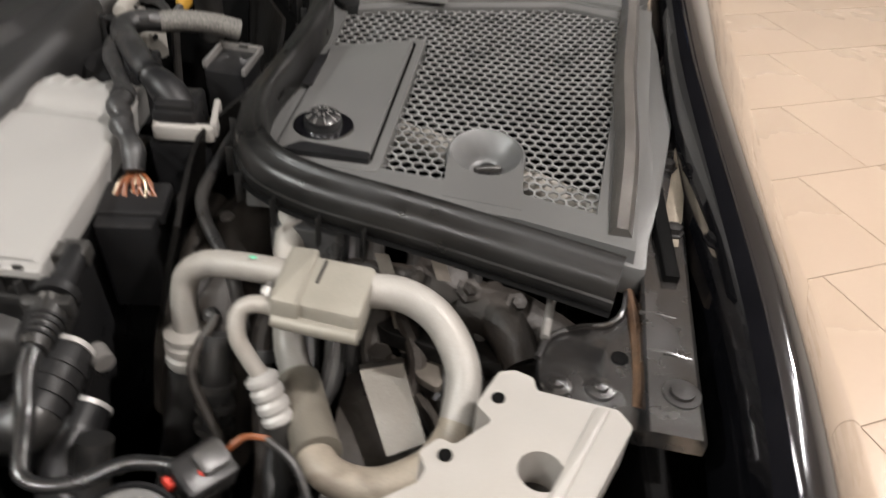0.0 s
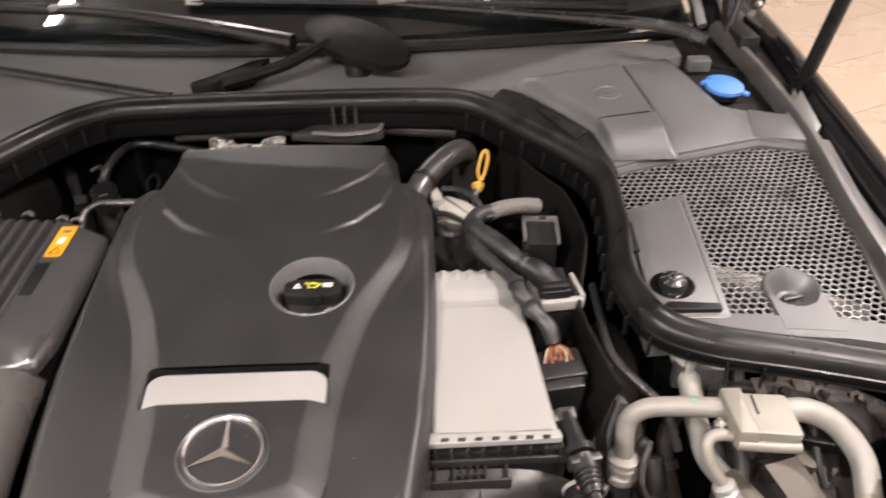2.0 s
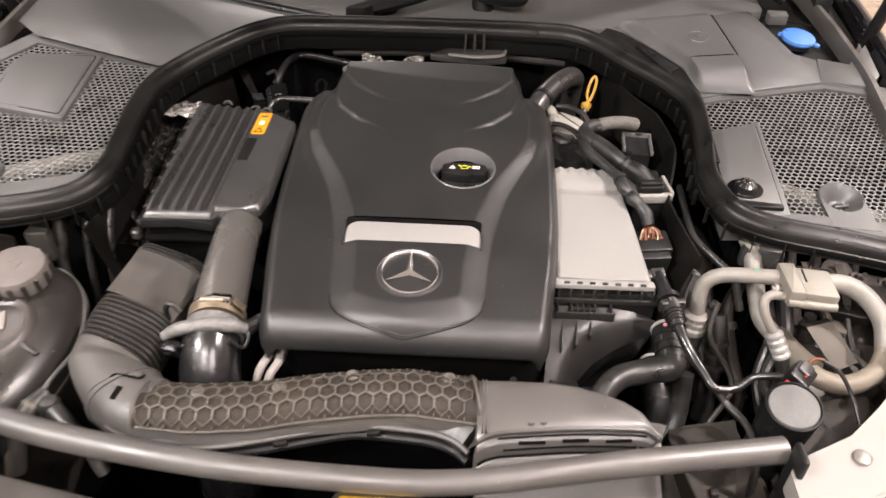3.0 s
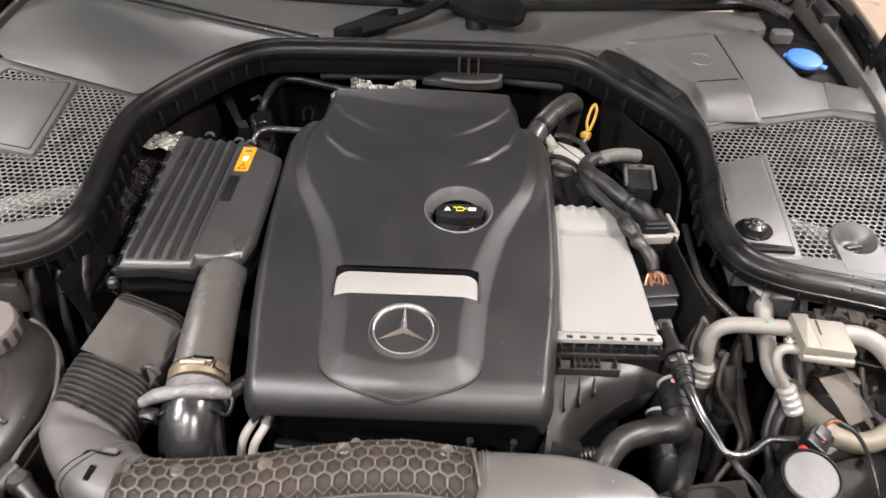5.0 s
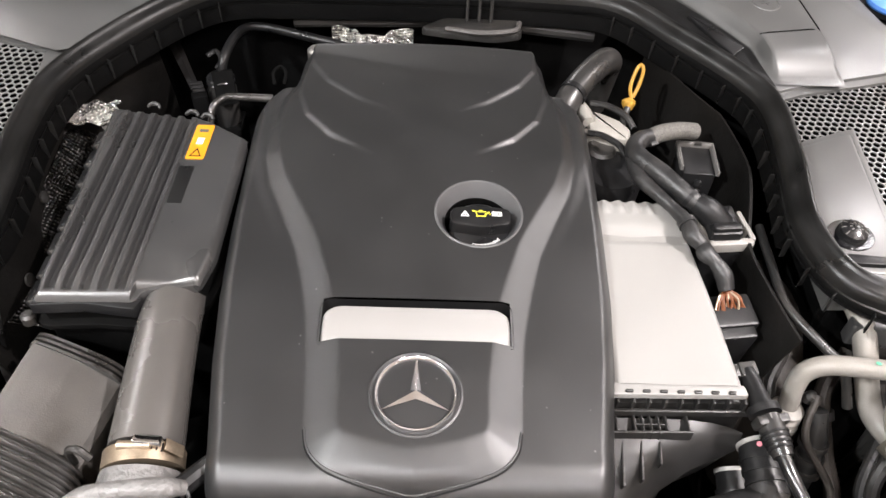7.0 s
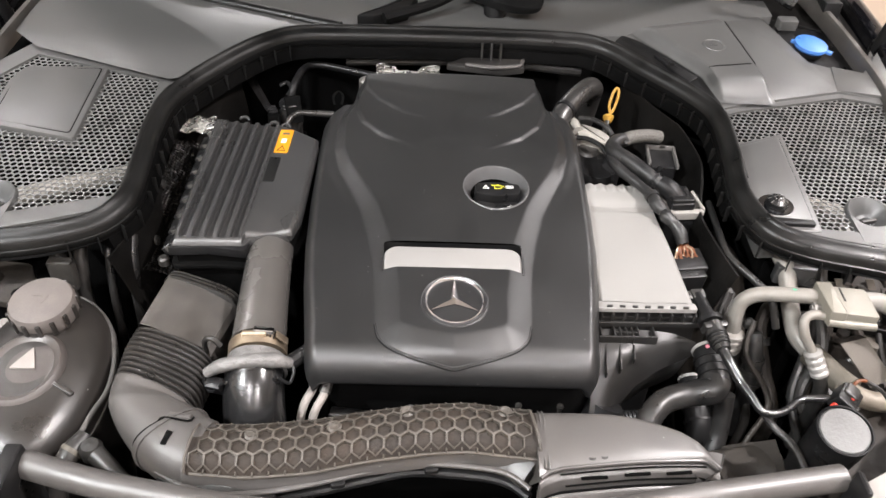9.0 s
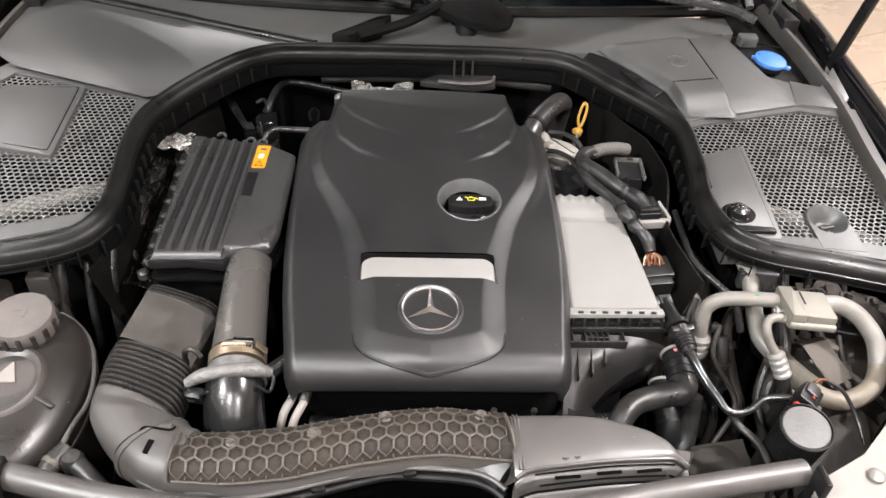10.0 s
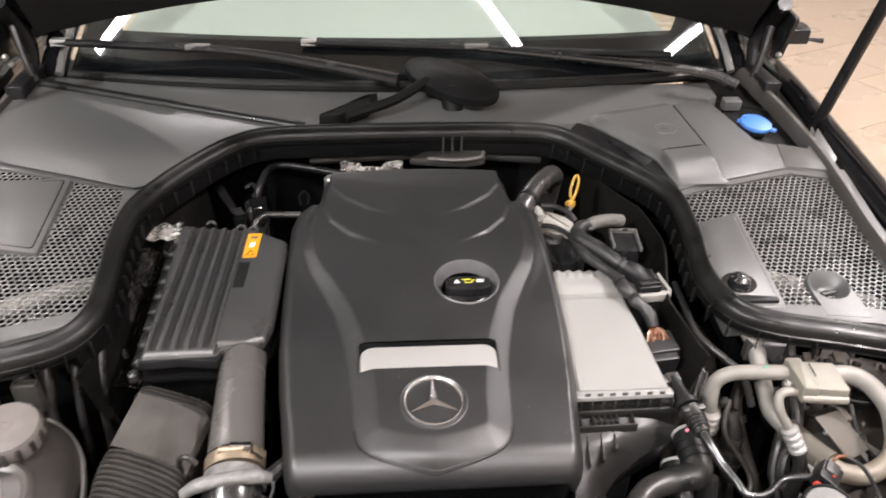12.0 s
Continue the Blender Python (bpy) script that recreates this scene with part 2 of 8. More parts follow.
TILE = material("beige_floor_tile", (0.44, 0.345, 0.262), 0.32, vary=0.025, scale=1.3, bump=0.02, fine=60, per_piece=0.03)
GROUT = material("floor_grout", (0.26, 0.205, 0.155), 0.8, vary=0.1, scale=30, bump=0.1)
WALLPAINT = material("wall_paint", (0.72, 0.69, 0.65), 0.7, vary=0.04, scale=2, bump=0.03)
CEILPAINT = material("ceiling_paint", (0.52, 0.52, 0.52), 0.8, vary=0.03, scale=2, bump=0.03)
STAMPED = material("stamped_dark_metal", (0.012, 0.012, 0.0125), 0.22, metal=0.0, vary=0.4, scale=30, bump=0.12, fine=120, dirt=0.25, dirt_colour=(0.055, 0.045, 0.036), spec=1.0)
FUNNEL = material("dusty_funnel_rubber", (0.048, 0.0438, 0.0395), 0.42, vary=0.4, scale=22, bump=0.15, fine=700, dirt=0.35, dirt_colour=(0.093, 0.081, 0.068), spec=1.0)
PIPE = material("satin_pipe_plastic", (0.078, 0.0735, 0.0690), 0.26, vary=0.08, scale=10, bump=0.05, fine=1100, spread=0.05, spec=1.0, dirt=0.2, dirt_colour=(0.122, 0.111, 0.097))
LIDMETAL = material("dull_lid_metal", (0.115, 0.115, 0.113), 0.42, metal=0.2, vary=0.2, scale=25, bump=0.12, fine=300, dirt=0.3, dirt_colour=(0.15, 0.143, 0.13))
BOWLMAT = material("glossy_grey_plastic", (0.070, 0.071, 0.070), 0.4, vary=0.12, scale=14, bump=0.05, fine=1100, spread=0.05, spec=0.7)
WIPERBLACK = material("matt_wiper_black", (0.006, 0.006, 0.006), 0.5, vary=0.3, scale=30, bump=0.08, fine=800, spec=0.2)
GLOSSHOSE = material("glossy_black_hose", (0.012, 0.012, 0.0125), 0.24, vary=0.2, scale=30, bump=0.04, fine=800, spread=0.06, spec=0.9)
CRUMPLED = material("crumpled_pale_wrap", (0.17, 0.165, 0.16), 0.42, metal=0.1, vary=0.3, scale=70, bump=1.0, fine=180, spec=0.6)
TANDUST = material("road_dust_on_pipe", (0.225, 0.195, 0.155), 0.52, metal=0.1, vary=0.25, scale=40, bump=0.12, fine=500, dirt=0.5, dirt_colour=(0.19, 0.155, 0.115))
DUSTBROWN = material("dusty_brown_sheet", (0.026, 0.0225, 0.019), 0.5, vary=0.4, scale=12, bump=0.2, fine=160, dirt=0.35, dirt_colour=(0.060, 0.050, 0.040), spec=0.4)
RUSTFLAKE = material("rusty_flange", (0.11, 0.062, 0.034), 0.7, vary=0.4, scale=60, bump=0.4, fine=300, dirt=0.5, dirt_colour=(0.03, 0.024, 0.02))
BARBLACK = material("satin_black_bar", (0.026, 0.025, 0.024), 0.34, vary=0.2, scale=16, bump=0.06, fine=700, dirt=0.3, dirt_colour=(0.06, 0.053, 0.046), spec=0.9)
# same plastic as COVER, lightened for the light the ring catches
RINGLIT = material("lit_filler_ring", (0.085, 0.085, 0.086), 0.38, vary=0.08, scale=20, bump=0.05, fine=1500, spread=0.05, spec=1.0)
DECKDUST = material("dusty_tan_deck", (0.03, 0.028, 0.026), 0.45, vary=0.15, scale=18, bump=0.1, fine=500, dirt=0.4, dirt_colour=(0.11, 0.095, 0.08))
LAMP = glowing("tube_glow", (1.0, 0.972, 0.945), TUBE_POWER)
GLASS = clear_glass("windscreen_glass", (0.78, 0.86, 0.80))
SCREENPALE = material("pale_screen_backing", (0.33, 0.35, 0.325), 0.6, vary=0.05, scale=5, bump=0.03)
LINING = material("bonnet_lining", (0.016, 0.016, 0.016), 0.85, vary=0.3, scale=60, bump=0.3, fine=300, spec=0.1)


# ---- shape helpers: a geo is (vertices, faces) ----
def join(*geos):
    vs, fs = [], []
    for v, f in geos:
        k = len(vs)
        vs.extend(v)
        fs.extend([tuple(i + k for i in q) for q in f])
    return vs, fs


def xf(geo, m):
    return [tuple(m @ Vector(v)) for v in geo[0]], geo[1]


def mirror(geo):
    return [(-x, y, z) for x, y, z in geo[0]], [tuple(reversed(f)) for f in geo[1]]


def link_mesh(name, geo, mat, smooth=True, sharp=35):
    me = bpy.data.meshes.new(name)
    me.from_pydata(geo[0], [], geo[1])
    me.materials.append(mat)
    if smooth:
        me.polygons.foreach_set("use_smooth", [True] * len(me.polygons))
        me.set_sharp_from_angle(angle=radians(sharp))
    me.update()
    return new(name, me)


def part(name, geo, mat, parent=None, label="", smooth=True, sharp=35):
    """One mesh object under a thing or under a part."""
    ob = link_mesh(name, geo, mat, smooth, sharp)
    if parent is not None:
        ob.parent = parent
        ob.matrix_parent_inverse = parent.matrix_world.inverted() if parent.type != "EMPTY" else Matrix.Translation(parent.location).inverted()
    if label:
        tagged(ob, label=label)
    return ob


def thing(name, label, category, at=(0, 0, 0), group="", kind=""):
    ob = new(name)
    ob.location = at
    ob.empty_display_size = 0.02
    return tagged(ob, label, category, group, kind)


def solid(name, geo, mat, label, category, group="", kind="", smooth=True, sharp=35):
    return tagged(link_mesh(name, geo, mat, smooth, sharp), label, category, group, kind)


def spline(pts, n=6):
    """Catmull-Rom through the points."""
    p = [Vector(q) for q in pts]
    p = [p[0] * 2 - p[1]] + p + [p[-1] * 2 - p[-2]]
    out = []
    for i in range(1, len(p) - 2):
        a, b, c, d = p[i - 1:i + 3]
        for k in range(n):
            t = k / n
            out.append(0.5 * (2 * b + (c - a) * t + (2 * a - 5 * b + 4 * c - d) * t * t + (3 * b - a - 3 * c + d) * t ** 3))
    out.append(p[-2])
    return out


def tube(pts, r, n=14, steps=6, caps=True):
    """A round bar along the points; r is a number or one per point."""
    rs = r if isinstance(r, (list, tuple)) else [r] * len(pts)
    c = spline(pts, steps)
    rr = []
    for i in range(len(pts) - 1):
        rr += [rs[i] + (rs[i + 1] - rs[i]) * k / steps for k in range(steps)]
    rr.append(rs[-1])
    up = None
    vs, fs = [], []
    for i, q in enumerate(c):
        t = (c[min(i + 1, len(c) - 1)] - c[max(i - 1, 0)]).normalized()
        if up is None:
            up = t.orthogonal().normalized()
        up = (up - t * up.dot(t)).normalized()
        side = t.cross(up)
        for k in range(n):
            a = 2 * math.pi * k / n
            vs.append(tuple(q + (up * math.cos(a) + side * math.sin(a)) * rr[i]))
    for i in range(len(c) - 1):
        for k in range(n):
            fs.append((i * n + k, i * n + (k + 1) % n, (i + 1) * n + (k + 1) % n, (i + 1) * n + k))
    if caps:
        fs.append(tuple(reversed(range(n))))
        fs.append(tuple((len(c) - 1) * n + k for k in range(n)))
    return vs, fs


def sweep(pts, profile, steps=5, caps=True):
    """A profile of (to the right of the way, up) carried along a level path."""
    c = spline(pts, steps)
    vs, fs = [], []
    n = len(profile)
    for i, q in enumerate(c):
        t = c[min(i + 1, len(c) - 1)] - c[max(i - 1, 0)]
        t = Vector((t.x, t.y, 0)).normalized()
        s = Vector((t.y, -t.x, 0))
        for a, b in profile:
            vs.append(tuple(q + s * a + Vector((0, 0, b))))
    for i in range(len(c) - 1):
        for k in range(n):
            fs.append((i * n + k, (i + 1) * n + k, (i + 1) * n + (k + 1) % n, i * n + (k + 1) % n))
    if caps:
        fs.append(tuple(range(n)))
        fs.append(tuple(reversed([(len(c) - 1) * n + k for k in range(n)])))
    return vs, fs


def lathe(profile, n=32, m=None, arc=1.0):
    """Turns (radius, height) round z."""
    vs, fs = [], []
    closed = arc >= 1.0
    cols = n if closed else n + 1
    for r, z in profile:
        for k in range(cols):
            a = 2 * math.pi * arc * k / n
            vs.append((r * math.cos(a), r * math.sin(a), z))
    for i in range(len(profile) - 1):
        for k in range(n):
            j = (k + 1) % cols
            fs.append((i * cols + k, i * cols + j, (i + 1) * cols + j, (i + 1) * cols + k))
    rising = profile[-1][1] > profile[0][1] + 1e-6
    if closed and rising and profile[0][0] > 1e-5:
        fs.append(tuple(reversed(range(n))))
    if closed and rising and profile[-1][0] > 1e-5:
        fs.append(tuple((len(profile) - 1) * n + k for k in range(n)))
    g = (vs, fs)
    return xf(g, m) if m else g


def rounded(outline, r, n=4):
    """The outline with its corners rounded; r is a number or one per corner."""
    out = []
    k = len(outline)
    for i in range(k):
        p = Vector(outline[i])
        a, b = Vector(outline[i - 1]) - p, Vector(outline[(i + 1) % k]) - p
        q = r[i] if isinstance(r, (list, tuple)) else r
        q = min(q, a.length * 0.48, b.length * 0.48)
        if q < 1e-5:
            out.append(tuple(p))
            continue
        a, b = p + a.normalized() * q, p + b.normalized() * q
        for j in range(n + 1):
            t = j / n
            out.append(tuple(a * (1 - t) ** 2 + p * 2 * t * (1 - t) + b * t * t))
    return out


def inset(outline, d):
    """The outline drawn in by d (counter-clockwise outlines shrink)."""
    out, k = [], len(outline)
    for i in range(k):
        p, a, b = Vector(outline[i]), Vector(outline[i - 1]), Vector(outline[(i + 1) % k])
        e1, e2 = (p - a), (b - p)
        if e1.length < 1e-7 or e2.length < 1e-7:
            out.append(tuple(p))
            continue
        e1.normalize(), e2.normalize()
        n1, n2 = Vector((-e1.y, e1.x)), Vector((-e2.y, e2.x))
        h = n1 + n2
        if h.length < 1e-4:
            h = n1
        h = h / max(0.35, h.length_squared / 2)
        out.append(tuple(p + h * d))
    return out


def ccw(outline):
    s = sum(outline[i - 1][0] * outline[i][1] - outline[i][0] * outline[i - 1][1] for i in range(len(outline)))
    return list(outline) if s > 0 else list(reversed(outline))


def prism(outline, z0, z1, bevel=0.002, zf=None):
    """A plate with an eased upper edge; zf(x, y) is added to its heights."""
    o = ccw(outline)
    rings = [(o, z0), (o, z1 - bevel), (inset(o, bevel * 0.3), z1 - bevel * 0.3), (inset(o, bevel), z1)] if bevel else [(o, z0), (o, z1)]
    vs, fs = [], []
    n = len(o)
    for ring, z in rings:
        for x, y in ring:
            vs.append((x, y, z + (zf(x, y) if zf else 0)))
    for i in range(len(rings) - 1):
        for k in range(n):
            fs.append((i * n + k, i * n + (k + 1) % n, (i + 1) * n + (k + 1) % n, (i + 1) * n + k))
    fs.append(tuple(reversed(range(n))))
    fs.append(tuple((len(rings) - 1) * n + k for k in range(n)))
    return vs, fs


def holed(outline, hx, hy, r, z0, z1, zf=None):
    """A plate with one round hole through it."""
    o = ccw(outline)
    k = min(range(len(o)), key=lambda i: math.hypot(o[i][0] - hx, o[i][1] - hy))
    a0 = math.atan2(o[k][1] - hy, o[k][0] - hx)
    ring = [(hx + r * math.cos(a0 - math.tau * i / 28), hy + r * math.sin(a0 - math.tau * i / 28)) for i in range(28)]
    n, q = len(o), 28
    vs = [(x, y, z + (zf(x, y) if zf else 0)) for z in (z0, z1) for x, y in o + ring]
    fs = []
    for i in range(n):
        fs.append((i, (i + 1) % n, n + q + (i + 1) % n, n + q + i))
    for i in range(q):
        j = (i + 1) % q
        fs.append((n + i, n + j, n + q + n + j, n + q + n + i))
    # two faces on each side, as one face may not meet a corner twice
    m = n // 2
    far = max(range(q), key=lambda i: -math.hypot(ring[i][0] - o[(k + m) % n][0], ring[i][1] - o[(k + m) % n][1]))
    one = [(k + i) % n for i in range(m + 1)] + [n + i % q for i in range(far, q + 1)]
    two = [(k + i) % n for i in range(m, n + 1)] + [n + i for i in range(far + 1)]
    for f in (one, two):
        fs.append(tuple(n + q + i for i in f))
        fs.append(tuple(reversed(f)))
    return vs, fs


def box(sx, sy, sz, m=None, bevel=0.003, corner=0.004):
    """A block standing on z = 0 about the middle, with rounded corners and eased top."""
    o = rounded([(-sx / 2, -sy / 2), (sx / 2, -sy / 2), (sx / 2, sy / 2), (-sx / 2, sy / 2)], corner, 3)
    g = prism(o, 0, sz, min(bevel, sz * 0.4))
    return xf(g, m) if m else g


def grid(fn, us, vs_):
    """A sheet of quads, fn(u, v) to a point."""
    pts = [tuple(fn(u, v)) for v in vs_ for u in us]
    n = len(us)
    fs = [(j * n + i, j * n + i + 1, (j + 1) * n + i + 1, (j + 1) * n + i) for j in range(len(vs_) - 1) for i in range(n - 1)]
    return pts, fs


def thick(geo, d):
    """A sheet given a thickness d below it."""
    bm = bmesh.new()
    vs = [bm.verts.new(v) for v in geo[0]]
    for f in geo[1]:
        bm.faces.new([vs[i] for i in f])
    bm.normal_update()
    bmesh.ops.solidify(bm, geom=bm.faces[:], thickness=d)
    bm.verts.index_update()
    out = ([tuple(v.co) for v in bm.verts], [tuple(v.index for v in f.verts) for f in bm.faces])
    bm.free()
    return out


def sstep(a, b, x):
    t = max(0.0, min(1.0, (x - a) / (b - a)))
    return t * t * (3 - 2 * t)


def interp(x, table):
    for (a, p), (b, q) in zip(table, table[1:]):
        if x <= b:
            t = max(0.0, (x - a) / (b - a))
            return p + (q - p) * t
    return table[-1][1]


def inside(x, y, poly):
    hit = False
    for i in range(len(poly)):
        (x1, y1), (x2, y2) = poly[i - 1], poly[i]
        if (y1 > y) != (y2 > y) and x < (x2 - x1) * (y - y1) / (y2 - y1) + x1:
            hit = not hit
    return hit


def linspace(a, b, n):
    return [a + (b - a) * i / (n - 1) for i in range(n)]


def on_slope(x, y, z, slope=6.3, rz=0):
    """A pose on the engine's gently rising upper plane."""
    return pose(x, y, z, slope, 0, rz)


def honeycomb(test, zf, pitch, wall, depth):
    """Open hexagonal cells with walls of that depth over the region where test(x, y) holds."""
    vs, fs = [], []
    rr = pitch / math.sqrt(3)
    rows = int(1.6 / (rr * 1.5))
    cols = int(2.0 / pitch)
    ang = [math.pi / 6 + k * math.pi / 3 for k in range(6)]
    for j in range(-rows, rows):
        for i in range(-cols, cols):
            x, y = (i + 0.5 * (j % 2)) * pitch, j * rr * 1.5
            if not test(x, y):
                continue
            k = len(vs)
            for s, d in ((1.0, 0.0), (1 - wall, 0.0), (1 - wall, -depth)):
                for a in ang:
                    px, py = x + rr * s * math.cos(a), y + rr * s * math.sin(a)
                    vs.append((px, py, zf(px, py) + d))
            for e in range(6):
                f = (e + 1) % 6
                fs.append((k + e, k + f, k + 6 + f, k + 6 + e))
                fs.append((k + 6 + e, k + 6 + f, k + 12 + f, k + 12 + e))
    return vs, fs


# ---- the showroom ----
def room():
    rx, y0, y1, h = ROOM_X, ROOM_Y0, ROOM_Y1, ROOM_H
    w = 0.2
    # unseen walls, added to close the room and kept pale to reflect light
    for name, (x, y, sx, sy) in (("wall_north", (0, y1 + w / 2, 2 * rx + 2 * w, w)), ("wall_south", (0, y0 - w / 2, 2 * rx + 2 * w, w)),
                                 ("wall_west", (-rx - w / 2, (y0 + y1) / 2, w, y1 - y0)), ("wall_east", (rx + w / 2, (y0 + y1) / 2, w, y1 - y0))):
        solid(name, box(sx, sy, h, pose(x, y, 0), 0, 0), WALLPAINT, "plain warm off-white wall, added out of view to reflect light", "wall", kind="structure")
    solid("ceiling", box(2 * rx + 2 * w, y1 - y0 + 2 * w, 0.15, pose(0, (y0 + y1) / 2, h), 0, 0), CEILPAINT, "plain white showroom ceiling", "ceiling", kind="structure")
    # bar lamps: first two follow streaks in the windscreen, other five are added
    bars = [(-1.49, 1.795, 37), (0.455, 1.685, 135), (-3.4, 1.75, 135), (2.4, 1.75, 37), (-2.6, -2.3, 135), (-0.5, -2.5, 37), (1.5, -2.4, 135)]
    t = thing("bar_lamp", "slim white bar lamp out of view under the ceiling", "lamp", (0, 0, h), "bar lamps under the ceiling")
    part("housing", box(1.26, 0.09, 0.05, pose(0, 0, h - 0.05), 0.004, 0.01), CEILPAINT, t)
    part("diffuser", box(1.22, 0.05, 0.03, pose(0, 0, h - 0.082), 0.004, 0.01), LAMP, t)
    for x, y, a in bars[1:]:
        copy_thing(t, pose(x, y, h, 0, 0, a))
    t.matrix_world = pose(bars[0][0], bars[0][1], h, 0, 0, bars[0][2])
    # round downlights inferred from dots on the wing; places and tints set by eye
    d = thing("downlight", "small round bright ceiling downlight", "lamp", (0, 0, h), "ceiling downlights")
    part("bezel", lathe([(0.0, 0.0), (0.095, 0.0), (0.095, -0.012), (0.075, -0.02), (0.07, 0.0)], 28, pose(0, 0, h)), CHROME, d)
    warm, cool, plain = (1.0, 0.925, 0.875), (0.955, 0.965, 0.925), (1.0, 0.945, 0.905)
    spots = [(-0.7, -2.3, 0.7, plain), (1.9, -0.40, 2.2, warm), (-2.2, -1.35, 2.4, cool), (1.3, -2.8, 0.6, warm), (-3.4, 0.9, 0.2, cool), (3.3, 0.9, 0.4, warm), (-1.3, 5.4, 0.9, plain), (3.6, 2.6, 1.4, plain)]
    for k, (x, y, w, tint) in enumerate(spots):
        f = d if k == 0 else copy_thing(d, Matrix.Translation((x, y, h)))
        f.location = (x, y, h)
        l = bpy.data.lights.new("downlight_lamp", "AREA")
        l.shape, l.size, l.energy, l.color = "DISK", 0.10, SPOT_POWER * w, tint
        lo = new("downlight_lamp", l)
        lo.matrix_world = pose(x, y, h - 0.025)


room()


# ---- engine cover ----
FRONT_Y, ROLL_Y, ROLL_DROP, REAR_Y = -0.1985, -0.164, 0.037, 0.427


def cover_half(y):
    return interp(y, [(-0.1985, 0.1775), (-0.194, 0.1835), (-0.186, 0.1865), (-0.17, 0.1885), (-0.146, 0.191), (-0.06, 0.203), (0.02, 0.2105), (0.12, 0.2145), (0.24, 0.216), (0.30, 0.2145),
                      (0.322, 0.209), (0.338, 0.196), (0.348, 0.182), (0.358, 0.173), (0.38, 0.1685), (0.43, 0.163)])


PLATEAU = [(-0.1895, 0.0), (-0.1865, 0.022), (-0.1805, 0.052), (-0.1730, 0.076), (-0.1650, 0.0885), (-0.1540, 0.0965), (-0.136, 0.1005), (-0.09, 0.1035), (-0.03, 0.110), (0.02, 0.1205), (0.07, 0.1335),
           (0.12, 0.1545), (0.165, 0.1745), (0.21, 0.1855), (0.26, 0.1880), (0.31, 0.1830), (0.36, 0.1640), (0.43, 0.1535)]


def plateau_half(y):
    return interp(y, PLATEAU)


PLATEAU_LINE = [(x, y) for y, x in PLATEAU]


def plateau_depth(a, y):
    """How far a point lies inside the raised plateau (minus: outside)."""
    best = 1.0
    for (x0, y0), (x1, y1) in zip(PLATEAU_LINE, PLATEAU_LINE[1:]):
        dx, dy = x1 - x0, y1 - y0
        k = max(0.0, min(1.0, ((a - x0) * dx + (y - y0) * dy) / (dx * dx + dy * dy)))
        best = min(best, math.hypot(a - x0 - k * dx, y - y0 - k * dy))
    return best if y > PLATEAU[0][0] and a < plateau_half(y) else -best


# paired creases near the rear, from the side towards the middle
CREASES = [([(0.160, 0.345), (0.158, 0.318), (0.145, 0.280), (0.113, 0.244), (0.060, 0.212), (0.030, 0.198)], 0.0044, 0.050, 0.125),
           ([(0.150, 0.395), (0.147, 0.374), (0.126, 0.344), (0.083, 0.310), (0.042, 0.290), (0.020, 0.282)], 0.0038, 0.034, 0.105)]


def crease(a, y):
    z = 0.0
    for line, amp, near, full in CREASES:
        best, side = 1.0, 0.0
        for (x0, y0), (x1, y1) in zip(line, line[1:]):
            dx, dy = x1 - x0, y1 - y0
            n = math.hypot(dx, dy)
            k = max(0.0, min(1.0, ((a - x0) * dx + (y - y0) * dy) / (n * n)))
            d = math.hypot(a - x0 - k * dx, y - y0 - k * dy)
            if d < best:
                best, side = d, ((a - x0) * dy - (y - y0) * dx) / n
        s = -best if side > 0 else best
        # the skin dips before the line and climbs a short step behind it
        z -= amp * (1 - sstep(-0.0045, 0.0035, -s)) * (1 - sstep(0.004, 0.075, s)) * sstep(near, full, a) * sstep(-0.012, 0.0, plateau_half(y) - a) if s > -0.005 else 0.0
    return z


def cover_height(x, y):
    a = abs(x)
    z = 0.878 + 0.108 * y + 0.004 * (1 - (a / 0.21) ** 2)
    d = plateau_depth(a, y)
    w = interp(y, [(-0.19, 0.030), (-0.10, 0.034), (0.0, 0.032), (0.10, 0.026), (0.20, 0.017), (0.30, 0.013), (0.43, 0.009)])
    k = max(0.0, min(1.0, (d + 0.0015) / w))
    k = 0.82 * k + 0.18 * k * k * (3 - 2 * k)
    # the front rolls over, the plateau's point standing out of it
    fr = max(0.0, min(1.0, (ROLL_Y - y) / (ROLL_Y - FRONT_Y)))
    z -= ROLL_DROP * (1 - math.sqrt(max(0.0, 1 - fr * fr))) * (1 - 0.9 * min(1.0, k * 2.2))
    z += 0.0105 * k
    if y > 0.14:
        z += crease(a, y)
    # a shallow hollow along the flanks
    z -= 0.0022 * sstep(0.004, 0.02, -d) * sstep(0.05, 0.2, y)
    e = cover_half(y) - a
    z -= 0.018 * (1 - min(1, e / 0.016)) ** 2 if e < 0.016 else 0
    g = REAR_Y - y
    z -= 0.014 * (1 - min(1, g / 0.018)) ** 2 if g < 0.018 else 0
    return z


CAP_X, CAP_Y, CAP_R = 0.0665, 0.1205, 0.0485
SLOT_X, SLOT_Y0, SLOT_Y1 = 0.098, -0.048, 0.001


